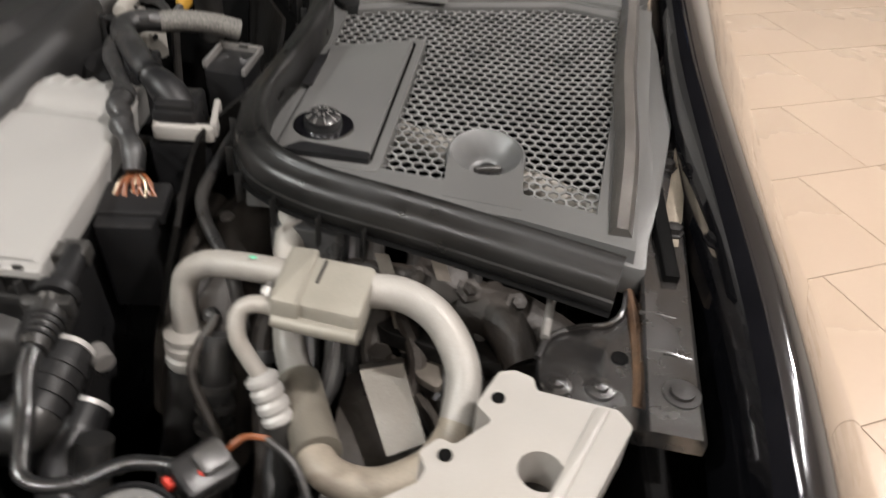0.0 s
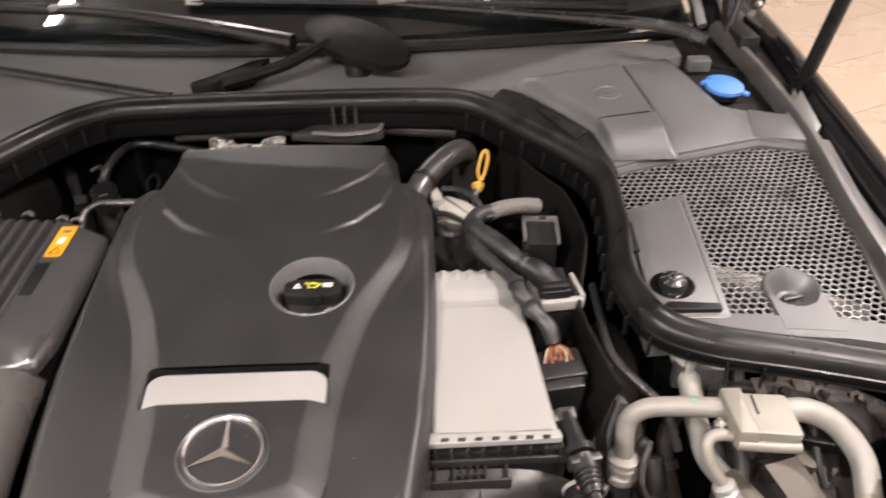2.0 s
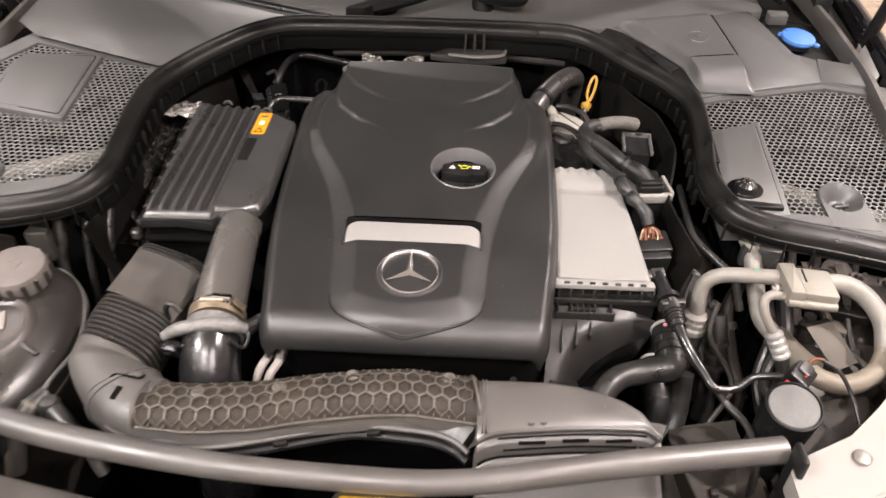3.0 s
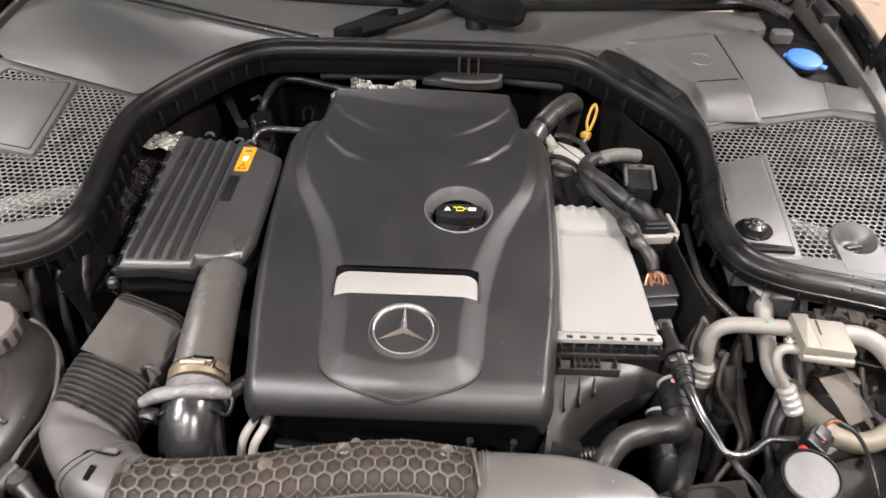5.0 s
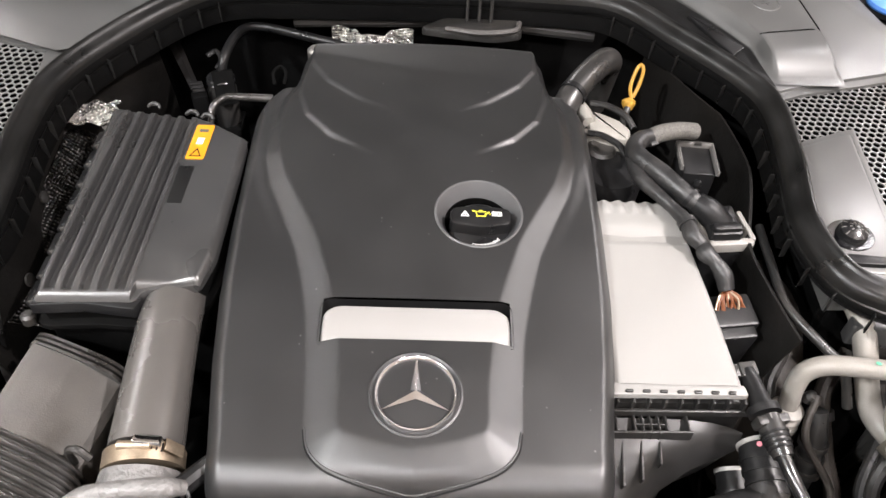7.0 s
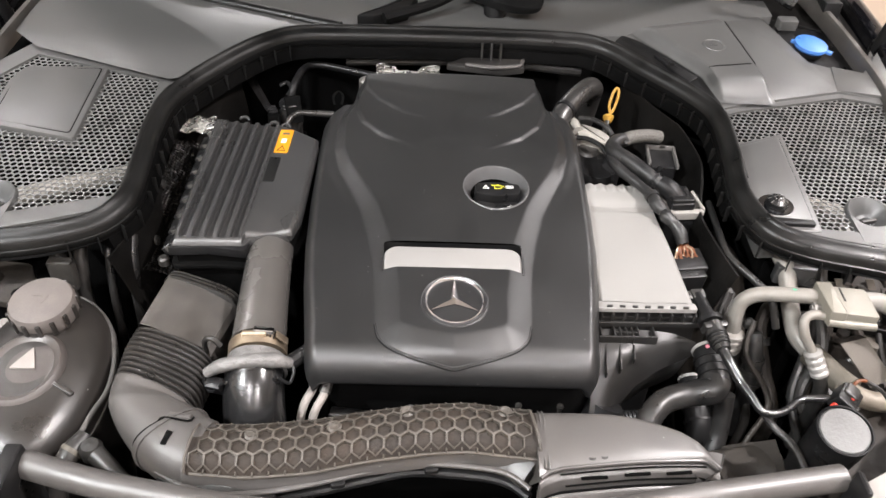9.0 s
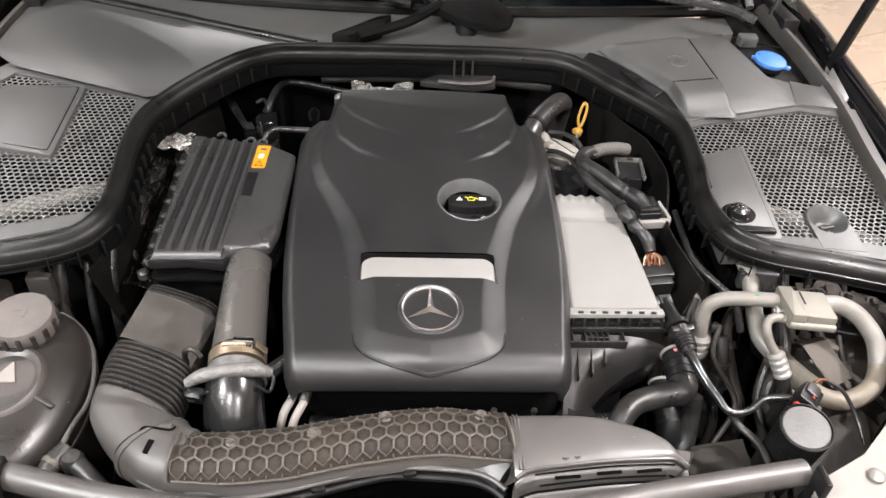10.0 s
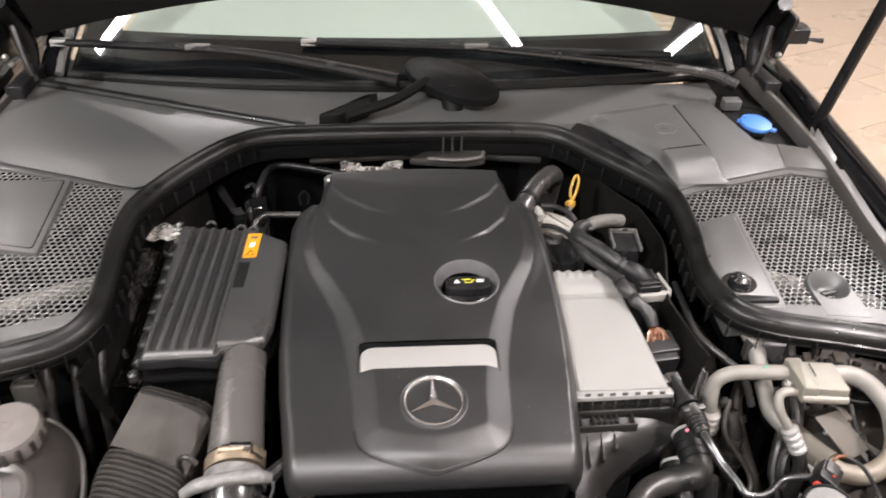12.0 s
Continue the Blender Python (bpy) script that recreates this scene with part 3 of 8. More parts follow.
def engine_cover():
    t = thing("engine_cover", "matte dark grey plastic engine cover with moulded creases", "engine cover", (0, 0, 0.85))
    inner = linspace(-SLOT_X, SLOT_X, 99)
    outer = linspace(0, 1, 60)[1:]
    cols = [("o", -s) for s in reversed(outer)] + [("i", x) for x in inner] + [("o", s) for s in outer]
    roll = [ROLL_Y - (ROLL_Y - FRONT_Y) * math.sin(radians(a)) for a in range(90, 0, -5)]
    ys = roll + linspace(ROLL_Y, SLOT_Y0, 42)[:-1] + linspace(SLOT_Y0, SLOT_Y1, 15)[:-1] + linspace(SLOT_Y1, 0.18, 60)[:-1] + linspace(0.18, REAR_Y, 130)

    def pt(c, y):
        kind, s = c
        if kind == "i":
            x = s
        else:
            x = math.copysign(SLOT_X + abs(s) * (cover_half(y) - SLOT_X), s)
        # rear and front edges bow a little
        bow = 1 - (x / 0.2) ** 2
        yy = y + 0.012 * bow * sstep(0.3, REAR_Y, y) - 0.003 * bow * (1 - sstep(FRONT_Y, -0.14, y))
        r = math.hypot(x - CAP_X, yy - CAP_Y)
        if abs(r - CAP_R) < 0.0020 and r > 0:
            k = CAP_R / r
            x, yy = CAP_X + (x - CAP_X) * k, CAP_Y + (yy - CAP_Y) * k
        return x, yy, cover_height(x, y)
    vs, fs = grid(pt, cols, ys)
    keep = []
    for f in fs:
        x, y = sum(vs[i][0] for i in f) / 4, sum(vs[i][1] for i in f) / 4
        if math.hypot(x - CAP_X, y - CAP_Y) < CAP_R - 0.0005:
            continue
        if abs(x) < SLOT_X - 0.001 and SLOT_Y0 - 1e-6 <= ys[f[0] // len(cols)] < SLOT_Y1 - 1e-6:
            continue
        keep.append(f)
    # skirts down the sides and the rear, and a lip tucked under the front
    n, m = len(cols), len(ys)
    ring = [i for i in range(n)] + [j * n + n - 1 for j in range(1, m)] + [(m - 1) * n + i for i in range(n - 2, -1, -1)] + [j * n for j in range(m - 2, 0, -1)]
    base = len(vs)
    for i in ring:
        x, y, z = vs[i]
        lip = 1 - sstep(-0.1975, -0.150, y)
        vs.append((x * (1.003 - 0.02 * lip), y + 0.010 * lip, z - (0.042 - 0.034 * lip)))
    k = len(ring)
    for i in range(k):
        keep.append((ring[(i + 1) % k], ring[i], base + i, base + (i + 1) % k))
    body = part("cover_shell", (vs, keep), COVER, t, sharp=70)
    # crisp moulded edge round the front of the plateau
    line = [(x, y) for y, x in reversed(PLATEAU[1:7])] + [(0.0, PLATEAU[0][0])]
    line = [(-x, y) for x, y in line] + [(x, y) for x, y in reversed(line[:-1])]
    def on_skin(x, y, up):
        bow = 1 - (x / 0.2) ** 2
        return x, y - 0.003 * bow * (1 - sstep(FRONT_Y, -0.14, y)), cover_height(x, y) + up
    part("plateau_edge", tube([on_skin(x, y - 0.0008, 0.0002) for x, y in line], 0.0011, 8, 5), COVER, body)
    # black bead stands in for the shadow line below the edge
    part("plateau_shade_line", tube([on_skin(x * 1.010, y - 0.0030, 0.0002) for x, y in line], 0.0010, 8, 5), WIPERBLACK, body)
    # slot frame walls
    o = rounded([(-SLOT_X, SLOT_Y0 - 0.0035), (SLOT_X, SLOT_Y0 - 0.0035), (SLOT_X, SLOT_Y1 - 0.002), (-SLOT_X, SLOT_Y1 - 0.002)], [0.003, 0.003, 0.010, 0.010], 5)
    wall = ([], [])
    q = len(o)
    for x, y in o:
        wall[0].append((x * 1.004, y * 1.0, cover_height(x, y) + 0.0006))
    for x, y in o:
        wall[0].append((x * 0.985, y, cover_height(x, y) - 0.018))
    for i in range(q):
        wall[1].append((i, (i + 1) % q, q + (i + 1) % q, q + i))
    part("slot_wall", wall, BLACK, body)
    part("slot_floor", prism(o, 0.845, 0.848, 0, lambda x, y: 0.108 * y), BLACK, body)
    ins = rounded([(-0.0955, -0.0505), (0.0955, -0.0505), (0.0962, -0.030), (0.0945, -0.0135), (0.080, -0.0085), (-0.080, -0.0085), (-0.0945, -0.0135), (-0.0962, -0.030)], [0.004, 0.004, 0.01, 0.006, 0.01, 0.01, 0.006, 0.01], 5)
    part("insert_panel", prism(ins, -0.012, 0.004, 0.003, lambda x, y: cover_height(x, y) - 0.006 + (y + 0.052) * 0.05), SILVER, body, "pale silver insert panel in the slot")
    # the funnel round the filler cap: ring coloured as lit, dark well as shaded
    fz = cover_height(CAP_X, CAP_Y)
    m4 = on_slope(CAP_X, CAP_Y, fz, 6.2)
    part("filler_funnel", lathe([(CAP_R + 0.0022, 0.0000), (CAP_R + 0.0010, 0.0012), (CAP_R - 0.0008, 0.0008), (0.0385, -0.0150), (0.0378, -0.0168)], 72, m4), RINGLIT, body, "chamfered ring round the oil cap, lightened as if lit", sharp=25)
    part("filler_well", lathe([(0.0378, -0.0168), (0.0370, -0.0190), (0.0365, -0.045), (0.0, -0.046)], 64, m4), PITBLACK, body)
    # round emblem: dished plate, chrome ring and star
    ez = cover_height(0, -0.107)
    em = on_slope(0.0015, -0.1065, ez + 0.0006, 6.2)
    e = part("emblem", lathe([(0.0450, -0.003), (0.0450, 0.0004), (0.0432, 0.0010), (0.0405, -0.0012), (0.0, -0.0012)], 64, em), COVER, body, "round chrome emblem set into the cover")
    part("emblem_ring", lathe([(0.0394, -0.001), (0.0393, 0.0020), (0.0379, 0.0034), (0.0362, 0.0024), (0.0353, -0.001)], 80, em), CHROME, e, sharp=50)
    star = ([(0, 0, 0.0062)], [])
    for k in range(6):
        a = math.pi / 2 + k * math.pi / 3
        r = 0.0364 if k % 2 == 0 else 0.0058
        star[0].append((r * math.cos(a), r * math.sin(a), 0.0020 if k % 2 == 0 else 0.0002))
    for k in range(6):
        star[1].append((0, 1 + k, 1 + (k + 1) % 6))
    part("emblem_star", xf(star, em), CHROME, e, smooth=False)
    return t


engine_cover()


def icon_bars(name, bars, m, mat, parent):
    """Flat printed strokes, each (x, y, width, height, degrees)."""
    g = join(*[xf(box(w, h, 0.0004, None, 0, 0.0), m @ pose(x, y, 0, 0, 0, a)) for x, y, w, h, a in bars])
    return part(name, g, mat, parent)


def text_geo(body, size, m):
    c = bpy.data.curves.new("lettering", "FONT")
    c.body, c.size, c.align_x, c.align_y, c.extrude = body, size, "CENTER", "CENTER", 0.0001
    ob = bpy.data.objects.new("lettering", c)
    scene.collection.objects.link(ob)
    bpy.context.view_layer.update()
    me = bpy.data.meshes.new_from_object(ob.evaluated_get(bpy.context.evaluated_depsgraph_get()))
    g = ([tuple(m @ v.co) for v in me.vertices], [tuple(p.vertices) for p in me.polygons])
    bpy.data.objects.remove(ob)
    bpy.data.meshes.remove(me)
    bpy.data.curves.remove(c)
    return g


def oil_cap():
    z = cover_height(CAP_X, CAP_Y) - 0.026
    t = thing("oil_filler_cap", "black plastic oil filler cap with printed symbols", "oil cap", (CAP_X, CAP_Y, z - 0.014))
    m = on_slope(CAP_X + 0.002, CAP_Y - 0.007, z, 6.2) @ Matrix.Scale(1.2, 4)
    b = part("cap_body", lathe([(0.029, -0.014), (0.0295, 0.004), (0.0285, 0.010), (0.026, 0.012), (0.0, 0.012)], 48, m), BLACK, t)
    grip = rounded([(-0.0285, -0.008), (-0.015, -0.0105), (0.0, -0.013), (0.015, -0.0105), (0.0285, -0.008), (0.0285, 0.011), (0.012, 0.014), (-0.012, 0.014), (-0.0285, 0.011)], 0.006, 4)
    part("grip", xf(prism(grip, 0.010, 0.025, 0.003), m), BLACK, t)
    top = m @ pose(0, 0.003, 0.0252) @ Matrix.Scale(0.9, 4)
    icon_bars("warning_symbol", [(-0.0165, -0.003, 0.008, 0.0011, 0), (-0.0185, 0, 0.008, 0.0011, 60), (-0.0145, 0, 0.008, 0.0011, -60), (-0.0165, -0.0005, 0.0009, 0.0028, 0)], top, WHITE, t)
    icon_bars("oil_can_symbol", [(0.0, -0.003, 0.010, 0.0011, 0), (-0.0045, 0, 0.0011, 0.006, 10), (0.001, 0.003, 0.009, 0.0011, 0), (0.0065, 0.0012, 0.006, 0.0011, 35), (-0.0065, 0.0035, 0.005, 0.0014, -20), (0.0, 0.0045, 0.004, 0.001, 0), (0.0095, 0.0, 0.001, 0.0018, 0), (0.0055, -0.0005, 0.005, 0.0011, 50)], top, YELLOWPRINT, t)
    icon_bars("manual_symbol", [(0.0165, 0.003, 0.010, 0.0009, 0), (0.0165, -0.002, 0.010, 0.0009, 0), (0.0117, 0.0005, 0.0009, 0.005, 0), (0.0213, 0.0005, 0.0009, 0.005, 0), (0.0175, 0.0005, 0.0009, 0.005, 0), (0.0146, 0.0005, 0.0035, 0.003, 0), (0.0195, 0.0005, 0.0008, 0.003, 0)], top, WHITE, t)
    geos = []
    for i, ch in enumerate("recommended"):
        a = radians(-90 + (i - 5) * 6.2 + 14)
        geos.append(text_geo(ch, 0.0052, m @ pose(0.0235 * math.cos(a), 0.0235 * math.sin(a), 0.0123, 0, 0, math.degrees(a) + 90)))
    part("lettering", join(*geos), WHITE, t, smooth=False)


oil_cap()


# ---- rubber cowl seal ----
SEAL = [(-0.80, -0.055), (-0.72, -0.040), (-0.65, -0.026), (-0.565, -0.008), (-0.500, 0.022), (-0.473, 0.075), (-0.475, 0.155), (-0.481, 0.24), (-0.472, 0.325), (-0.424, 0.415),
        (-0.355, 0.502), (-0.292, 0.543), (-0.20, 0.553), (0.0, 0.558), (0.20, 0.556), (0.288, 0.538), (0.362, 0.46), (0.432, 0.378), (0.458, 0.315),
        (0.453, 0.21), (0.443, 0.12), (0.463, 0.05), (0.512, 0.016), (0.605, -0.008), (0.685, -0.030), (0.755, -0.050)]


def seal_z(y):
    return 0.895 + 0.105 * y


def cowl_seal():
    t = thing("cowl_seal", "black rubber sealing strip round the engine bay", "rubber seal", (0, 0.5, 0.85))
    pts = [(x, y, seal_z(y)) for x, y in SEAL]
    bead = [(-0.0135, -0.030), (-0.0140, 0.003), (-0.0125, 0.0085), (-0.0090, 0.0112), (-0.0055, 0.0105), (-0.0030, 0.0075), (-0.0015, 0.0052), (0.0050, 0.0030), (0.0098, -0.0005), (0.0122, -0.006), (0.0130, -0.0135), (0.0150, -0.0145), (0.0154, -0.021), (0.0140, -0.0225), (0.0135, -0.028)]
    part("seal_bead", sweep(pts, bead, 8), RUBBER, t, sharp=50)
    lower = [(-0.010, -0.046), (-0.012, -0.010), (0.012, -0.010), (0.016, -0.016), (0.016, -0.020), (0.013, -0.023), (0.020, -0.041), (0.020, -0.046)]
    low = [(a * 0.9, max(b, -0.026)) for a, b in lower]
    for run, prof in ((pts[:5], low), (pts[4:21], lower), (pts[20:], low)):
        part("seal_channel", sweep(run, prof, 6), PITBLACK, t)
    # small ribs along the inner flank
    rib = xf(box(0.0016, 0.007, 0.028, None, 0.0005, 0.0006), pose(0, 0, 0))
    c = spline(pts, 8)
    acc = 0
    for i in range(1, len(c) - 1):
        acc += (c[i] - c[i - 1]).length
        if acc > 0.030 and 0.0 < c[i].y < 0.552 and abs(c[i].x) > 0.28:
            acc = 0
            d = c[i + 1] - c[i - 1]
            a = math.degrees(math.atan2(d.y, d.x))
            part("rib", xf(rib, Matrix.Translation(c[i]) @ pose(0, 0, 0, 0, 0, a) @ pose(0, -0.019, -0.044)), RUBBER, t)


cowl_seal()


# ---- strut tower covers with honeycomb mesh ----
def tower_z(x, y):
    """The covers' upper face: rising to the rear, folded up a little towards the wing."""
    a = abs(x)
    return 0.864 + 0.10 * y + 0.10 * max(0.0, a - 0.715 - 0.10 * max(0.0, y - 0.2))


MESH_R = [(0.462, 0.070), (0.560, 0.074), (0.690, 0.060), (0.752, 0.040), (0.778, 0.22), (0.800, 0.410), (0.727, 0.440), (0.520, 0.385), (0.474, 0.366), (0.470, 0.20)]
HATCH_R = [(0.462, 0.078), (0.557, 0.074), (0.570, 0.308), (0.474, 0.272)]
BOWL_R = (0.652, 0.117)
MESH_L = [(-0.497, 0.105), (-0.645, 0.060), (-0.72, 0.048), (-0.785, 0.035), (-0.81, 0.22), (-0.805, 0.40), (-0.762, 0.492), (-0.515, 0.420), (-0.510, 0.345)]
HATCH_L = [(-0.618, 0.245), (-0.625, 0.448), (-0.760, 0.437), (-0.770, 0.395), (-0.763, 0.272)]
BOWL_L = (-0.685, 0.095)


def tower_cover(right):
    t = thing("strut_tower_cover", "grey plastic strut tower cover with honeycomb mesh" + (" and twist knob" if right else " and plain hatch"), "plastic cover",
              (0.6 if right else -0.6, 0.2, 0.85), "strut tower covers")
    mesh, hatch, bowl = (MESH_R, HATCH_R, BOWL_R) if right else (MESH_L, HATCH_L, BOWL_L)
    keep_off = inset(ccw(hatch), -0.004)
    bx, by = bowl

    def test(x, y):
        return inside(x, y, mesh) and not inside(x, y, keep_off) and math.hypot(x - bx, y - by) > 0.034 and not (abs(x - bx) < 0.034 and y < by)
    g = part("honeycomb_mesh", honeycomb(test, tower_z, 0.0108, 0.18, 0.0016), MESHPLASTIC, t, "open honeycomb plastic mesh", smooth=False)
    tagged(g, kind="stuff")
    # flat rim round the mesh, turned down at its outer edge
    o = ccw(mesh)
    rings = [(inset(o, 0.0056), -0.001), (inset(o, 0.0052), 0.0038), (o, 0.0042), (inset(o, -0.028), 0.0042), (inset(o, -0.030), -0.02)]
    s = 1 if right else -1
    rings = [([(s * max(s * x, 0.455 if right else 0.49), y) for x, y in ring], dz) for ring, dz in rings]
    vs = [(x, y, tower_z(x, y) + dz) for ring, dz in rings for x, y in ring]
    n = len(o)
    fs = [(i * n + k, i * n + (k + 1) % n, (i + 1) * n + (k + 1) % n, (i + 1) * n + k) for i in range(len(rings) - 1) for k in range(n)]
    part("rim", (vs, [tuple(reversed(f)) for f in fs]), COWL, t, sharp=20)
    lip = rounded(inset(ccw(hatch), -0.005), 0.008, 3)
    part("hatch_lip", prism(lip, -0.012, 0.006, 0.003, tower_z), COWL, t)
    part("hatch_gap", prism(rounded(inset(ccw(hatch), 0.004), 0.007, 3), 0.0, 0.0064, 0.0, tower_z), PITBLACK, t)
    rise = 0.0105 if right else 0.0075
    p = part("hatch", prism(rounded(inset(ccw(hatch), 0.0065 if right else 0.0055), 0.007, 3), -0.01, rise, 0.002, tower_z), COWL, t, "flat grey hatch in the mesh")
    bm = pose(bx, by, tower_z(bx, by) + 0.001, 11)
    part("bowl", lathe([(0.0365, -0.004), (0.0355, 0.0035), (0.0335, 0.0048), (0.0315, 0.0035), (0.017, -0.012), (0.0145, -0.0165), (0.012, -0.018), (0.0, -0.018)], 44, bm), BOWLMAT, t, sharp=60)
    sc = part("bowl_screw", lathe([(0.0, 0.004), (0.010, 0.004), (0.012, 0.0), (0.012, -0.004)], 20, bm @ pose(0.003, -0.004, -0.016)), BLACK, t)
    part("screw_bar", xf(box(0.026, 0.005, 0.005), bm @ pose(0.003, -0.004, -0.0125, 0, 0, 12)), DUSTY, sc)
    tong = [(bx - 0.034, by - 0.066), (bx + 0.034, by - 0.073), (bx + 0.034, by)] + [(bx + 0.0315 * math.cos(a), by + 0.0315 * math.sin(a)) for a in linspace(0, -math.pi, 12)] + [(bx - 0.034, by)]
    part("bowl_tongue", prism(tong, -0.01, 0.0046, 0.0, tower_z), COWL, t)
    if right:
        # flat black strip drawn for the dark recess along the left
        part("hatch_dark_strip", prism([(0.468, 0.185), (0.478, 0.185), (0.481, 0.245), (0.472, 0.242)], 0.010, 0.0125, 0.0, tower_z), BLACK, p)
        kx, ky = 0.503, 0.122
        km = pose(kx, ky, tower_z(kx, ky) + 0.009, 6)
        part("knob_seat", lathe([(0.029, 0.0), (0.027, 0.003), (0.0, 0.003)], 32, km @ Matrix.Diagonal((1, 0.85, 1, 1))), PAINT, p)
        k = part("knob", lathe([(0.0175, 0.0), (0.0175, 0.006), (0.0155, 0.012), (0.009, 0.0165), (0.0, 0.0175)], 28, km), GLOSSHOSE, p, "black ribbed twist knob")
        part("knob_rib", join(*[xf(box(0.002, 0.012, 0.003, None, 0.001, 0.001), km @ pose(0, 0, 0, 0, 0, a) @ pose(0, 0.009, 0.013, -24)) for a in range(0, 360, 40)]), DUCT, k)
        part("hatch_foot", prism(rounded([(0.475, 0.080), (0.552, 0.078), (0.552, 0.088), (0.49, 0.094)], 0.003, 2), 0.006, 0.012, 0.001, tower_z), BLACK, p)
    else:
        icon = [(-0.705, 0.345, 0.035, 0.0015, 8), (-0.705, 0.375, 0.035, 0.0015, 8), (-0.722, 0.36, 0.0015, 0.03, 8), (-0.688, 0.36, 0.0015, 0.03, 8)]
        part("hatch_emboss", join(*[xf(box(w, h, 0.0012, None, 0, 0), pose(x, y, tower_z(x, y) + 0.0070, 5, 0, a)) for x, y, w, h, a in icon]), COWL, p)
    # what shows through the mesh
    s = 1 if right else -1
    d = thing("strut_mount", "dusty metal strut mount under the mesh, dome darkened as shade", "strut mount", (s * 0.63, 0.22, 0.62), "strut mounts")
    m = pose(s * 0.645, 0.215, 0.70, 4)
    # dome is near-black, the shade under the mesh put into its colour
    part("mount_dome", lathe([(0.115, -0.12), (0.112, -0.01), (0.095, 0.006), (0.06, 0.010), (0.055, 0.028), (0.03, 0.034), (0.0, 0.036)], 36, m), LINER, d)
    for a in (20, 140, 260):
        q = m @ pose(0.085 * math.cos(radians(a)), 0.085 * math.sin(radians(a)), 0.004)
        part("mount_nut", lathe([(0.012, 0), (0.012, 0.012), (0.006, 0.014), (0.006, 0.03), (0, 0.031)], 6, q), STEEL, d, smooth=False)
    rnd = random.Random(5 if right else 6)
    for k in range(16):
        a, r = rnd.uniform(0, 6.28), 0.085 * math.sqrt(rnd.random())
        q = pose(s * (0.665 + r * math.cos(a)), 0.185 + r * math.sin(a), 0.768 + 0.03 * rnd.random(), rnd.uniform(-25, 25), rnd.uniform(-25, 25), rnd.uniform(0, 180))
        part("dusty_fragment", xf(box(rnd.uniform(0.012, 0.03), rnd.uniform(0.008, 0.02), rnd.uniform(0.004, 0.012)), q), STRUTMETAL if k % 3 else PALECAST, d)
    part("tower_brace", tube([(s * 0.50, 0.30, 0.80), (s * 0.63, 0.22, 0.815), (s * 0.77, 0.13, 0.82)], 0.015, 12, 5), PALECAST, d)
    part("mount_plate", prism(rounded(ccw([(s * 0.60, 0.16), (s * 0.70, 0.14), (s * 0.715, 0.24), (s * 0.63, 0.26)]), 0.02, 4), 0.775, 0.785, 0.003), RUSTDUST, d)


for side in (True, False):
    tower_cover(side)


def side_seal(s):
    t = thing("wing_seal", "dark grey rubber strip along the wing", "rubber seal", (s * 0.79, 0.3, 0.88), "wing seals")
    pts = [(0.780, 0.87), (0.788, 0.80), (0.801, 0.66), (0.805, 0.56), (0.805, 0.44), (0.786, 0.26), (0.776, 0.12), (0.764, 0.02)]
    pts = [(s * (x + (0.0 if s > 0 else 0.028)), y, 0.880 + 0.10 * y - (0.010 if y < 0.05 else 0.0)) for x, y in pts]
    part("seal_strip", sweep(pts, [(-0.011, -0.02), (-0.010, 0.004), (-0.005, 0.011), (0.004, 0.011), (0.009, 0.004), (0.011, -0.02)], 6), FUNNEL, t)
    tip = [(0.748, 0.028), (0.762, 0.050), (0.784, 0.12), (0.800, 0.20), (0.815, 0.34), (0.826, 0.52), (0.838, 0.52), (0.838, 0.37), (0.834, 0.28), (0.834, 0.22), (0.824, 0.17), (0.806, 0.085), (0.792, 0.035), (0.786, -0.004), (0.768, 0.000), (0.750, 0.010)]
    tip = [(s * (x + (0.0 if s > 0 else 0.028)), y) for x, y in tip]
    wedge = [(s * (x + (0.0 if s > 0 else 0.028)), y) for x, y in [(0.838, 0.20), (0.836, 0.12), (0.818, 0.020), (0.803, 0.020), (0.810, 0.075), (0.828, 0.155)]]
    part("tan_sealant", prism(ccw(wedge), 0.815, 0.8545, 0.003, lambda x, y: 0.06 * y), TANDUST, t, "tan sealing wedge beside the strip")
    part("seal_ledge", prism(rounded(ccw(tip), 0.006, 3), 0.835, 0.8625, 0.003, lambda x, y: 0.085 * y), COWL, t)


for s in (1, -1):
    side_seal(s)


# ---- cowl, windscreen and wipers ----
def plate(name, outline, z, t, mat, parent, r=0.004, drop=0.02, label=""):
    return part(name, prism(rounded(ccw(outline), r, 3), -drop, 0.0, 0.003, z), mat, parent, label)


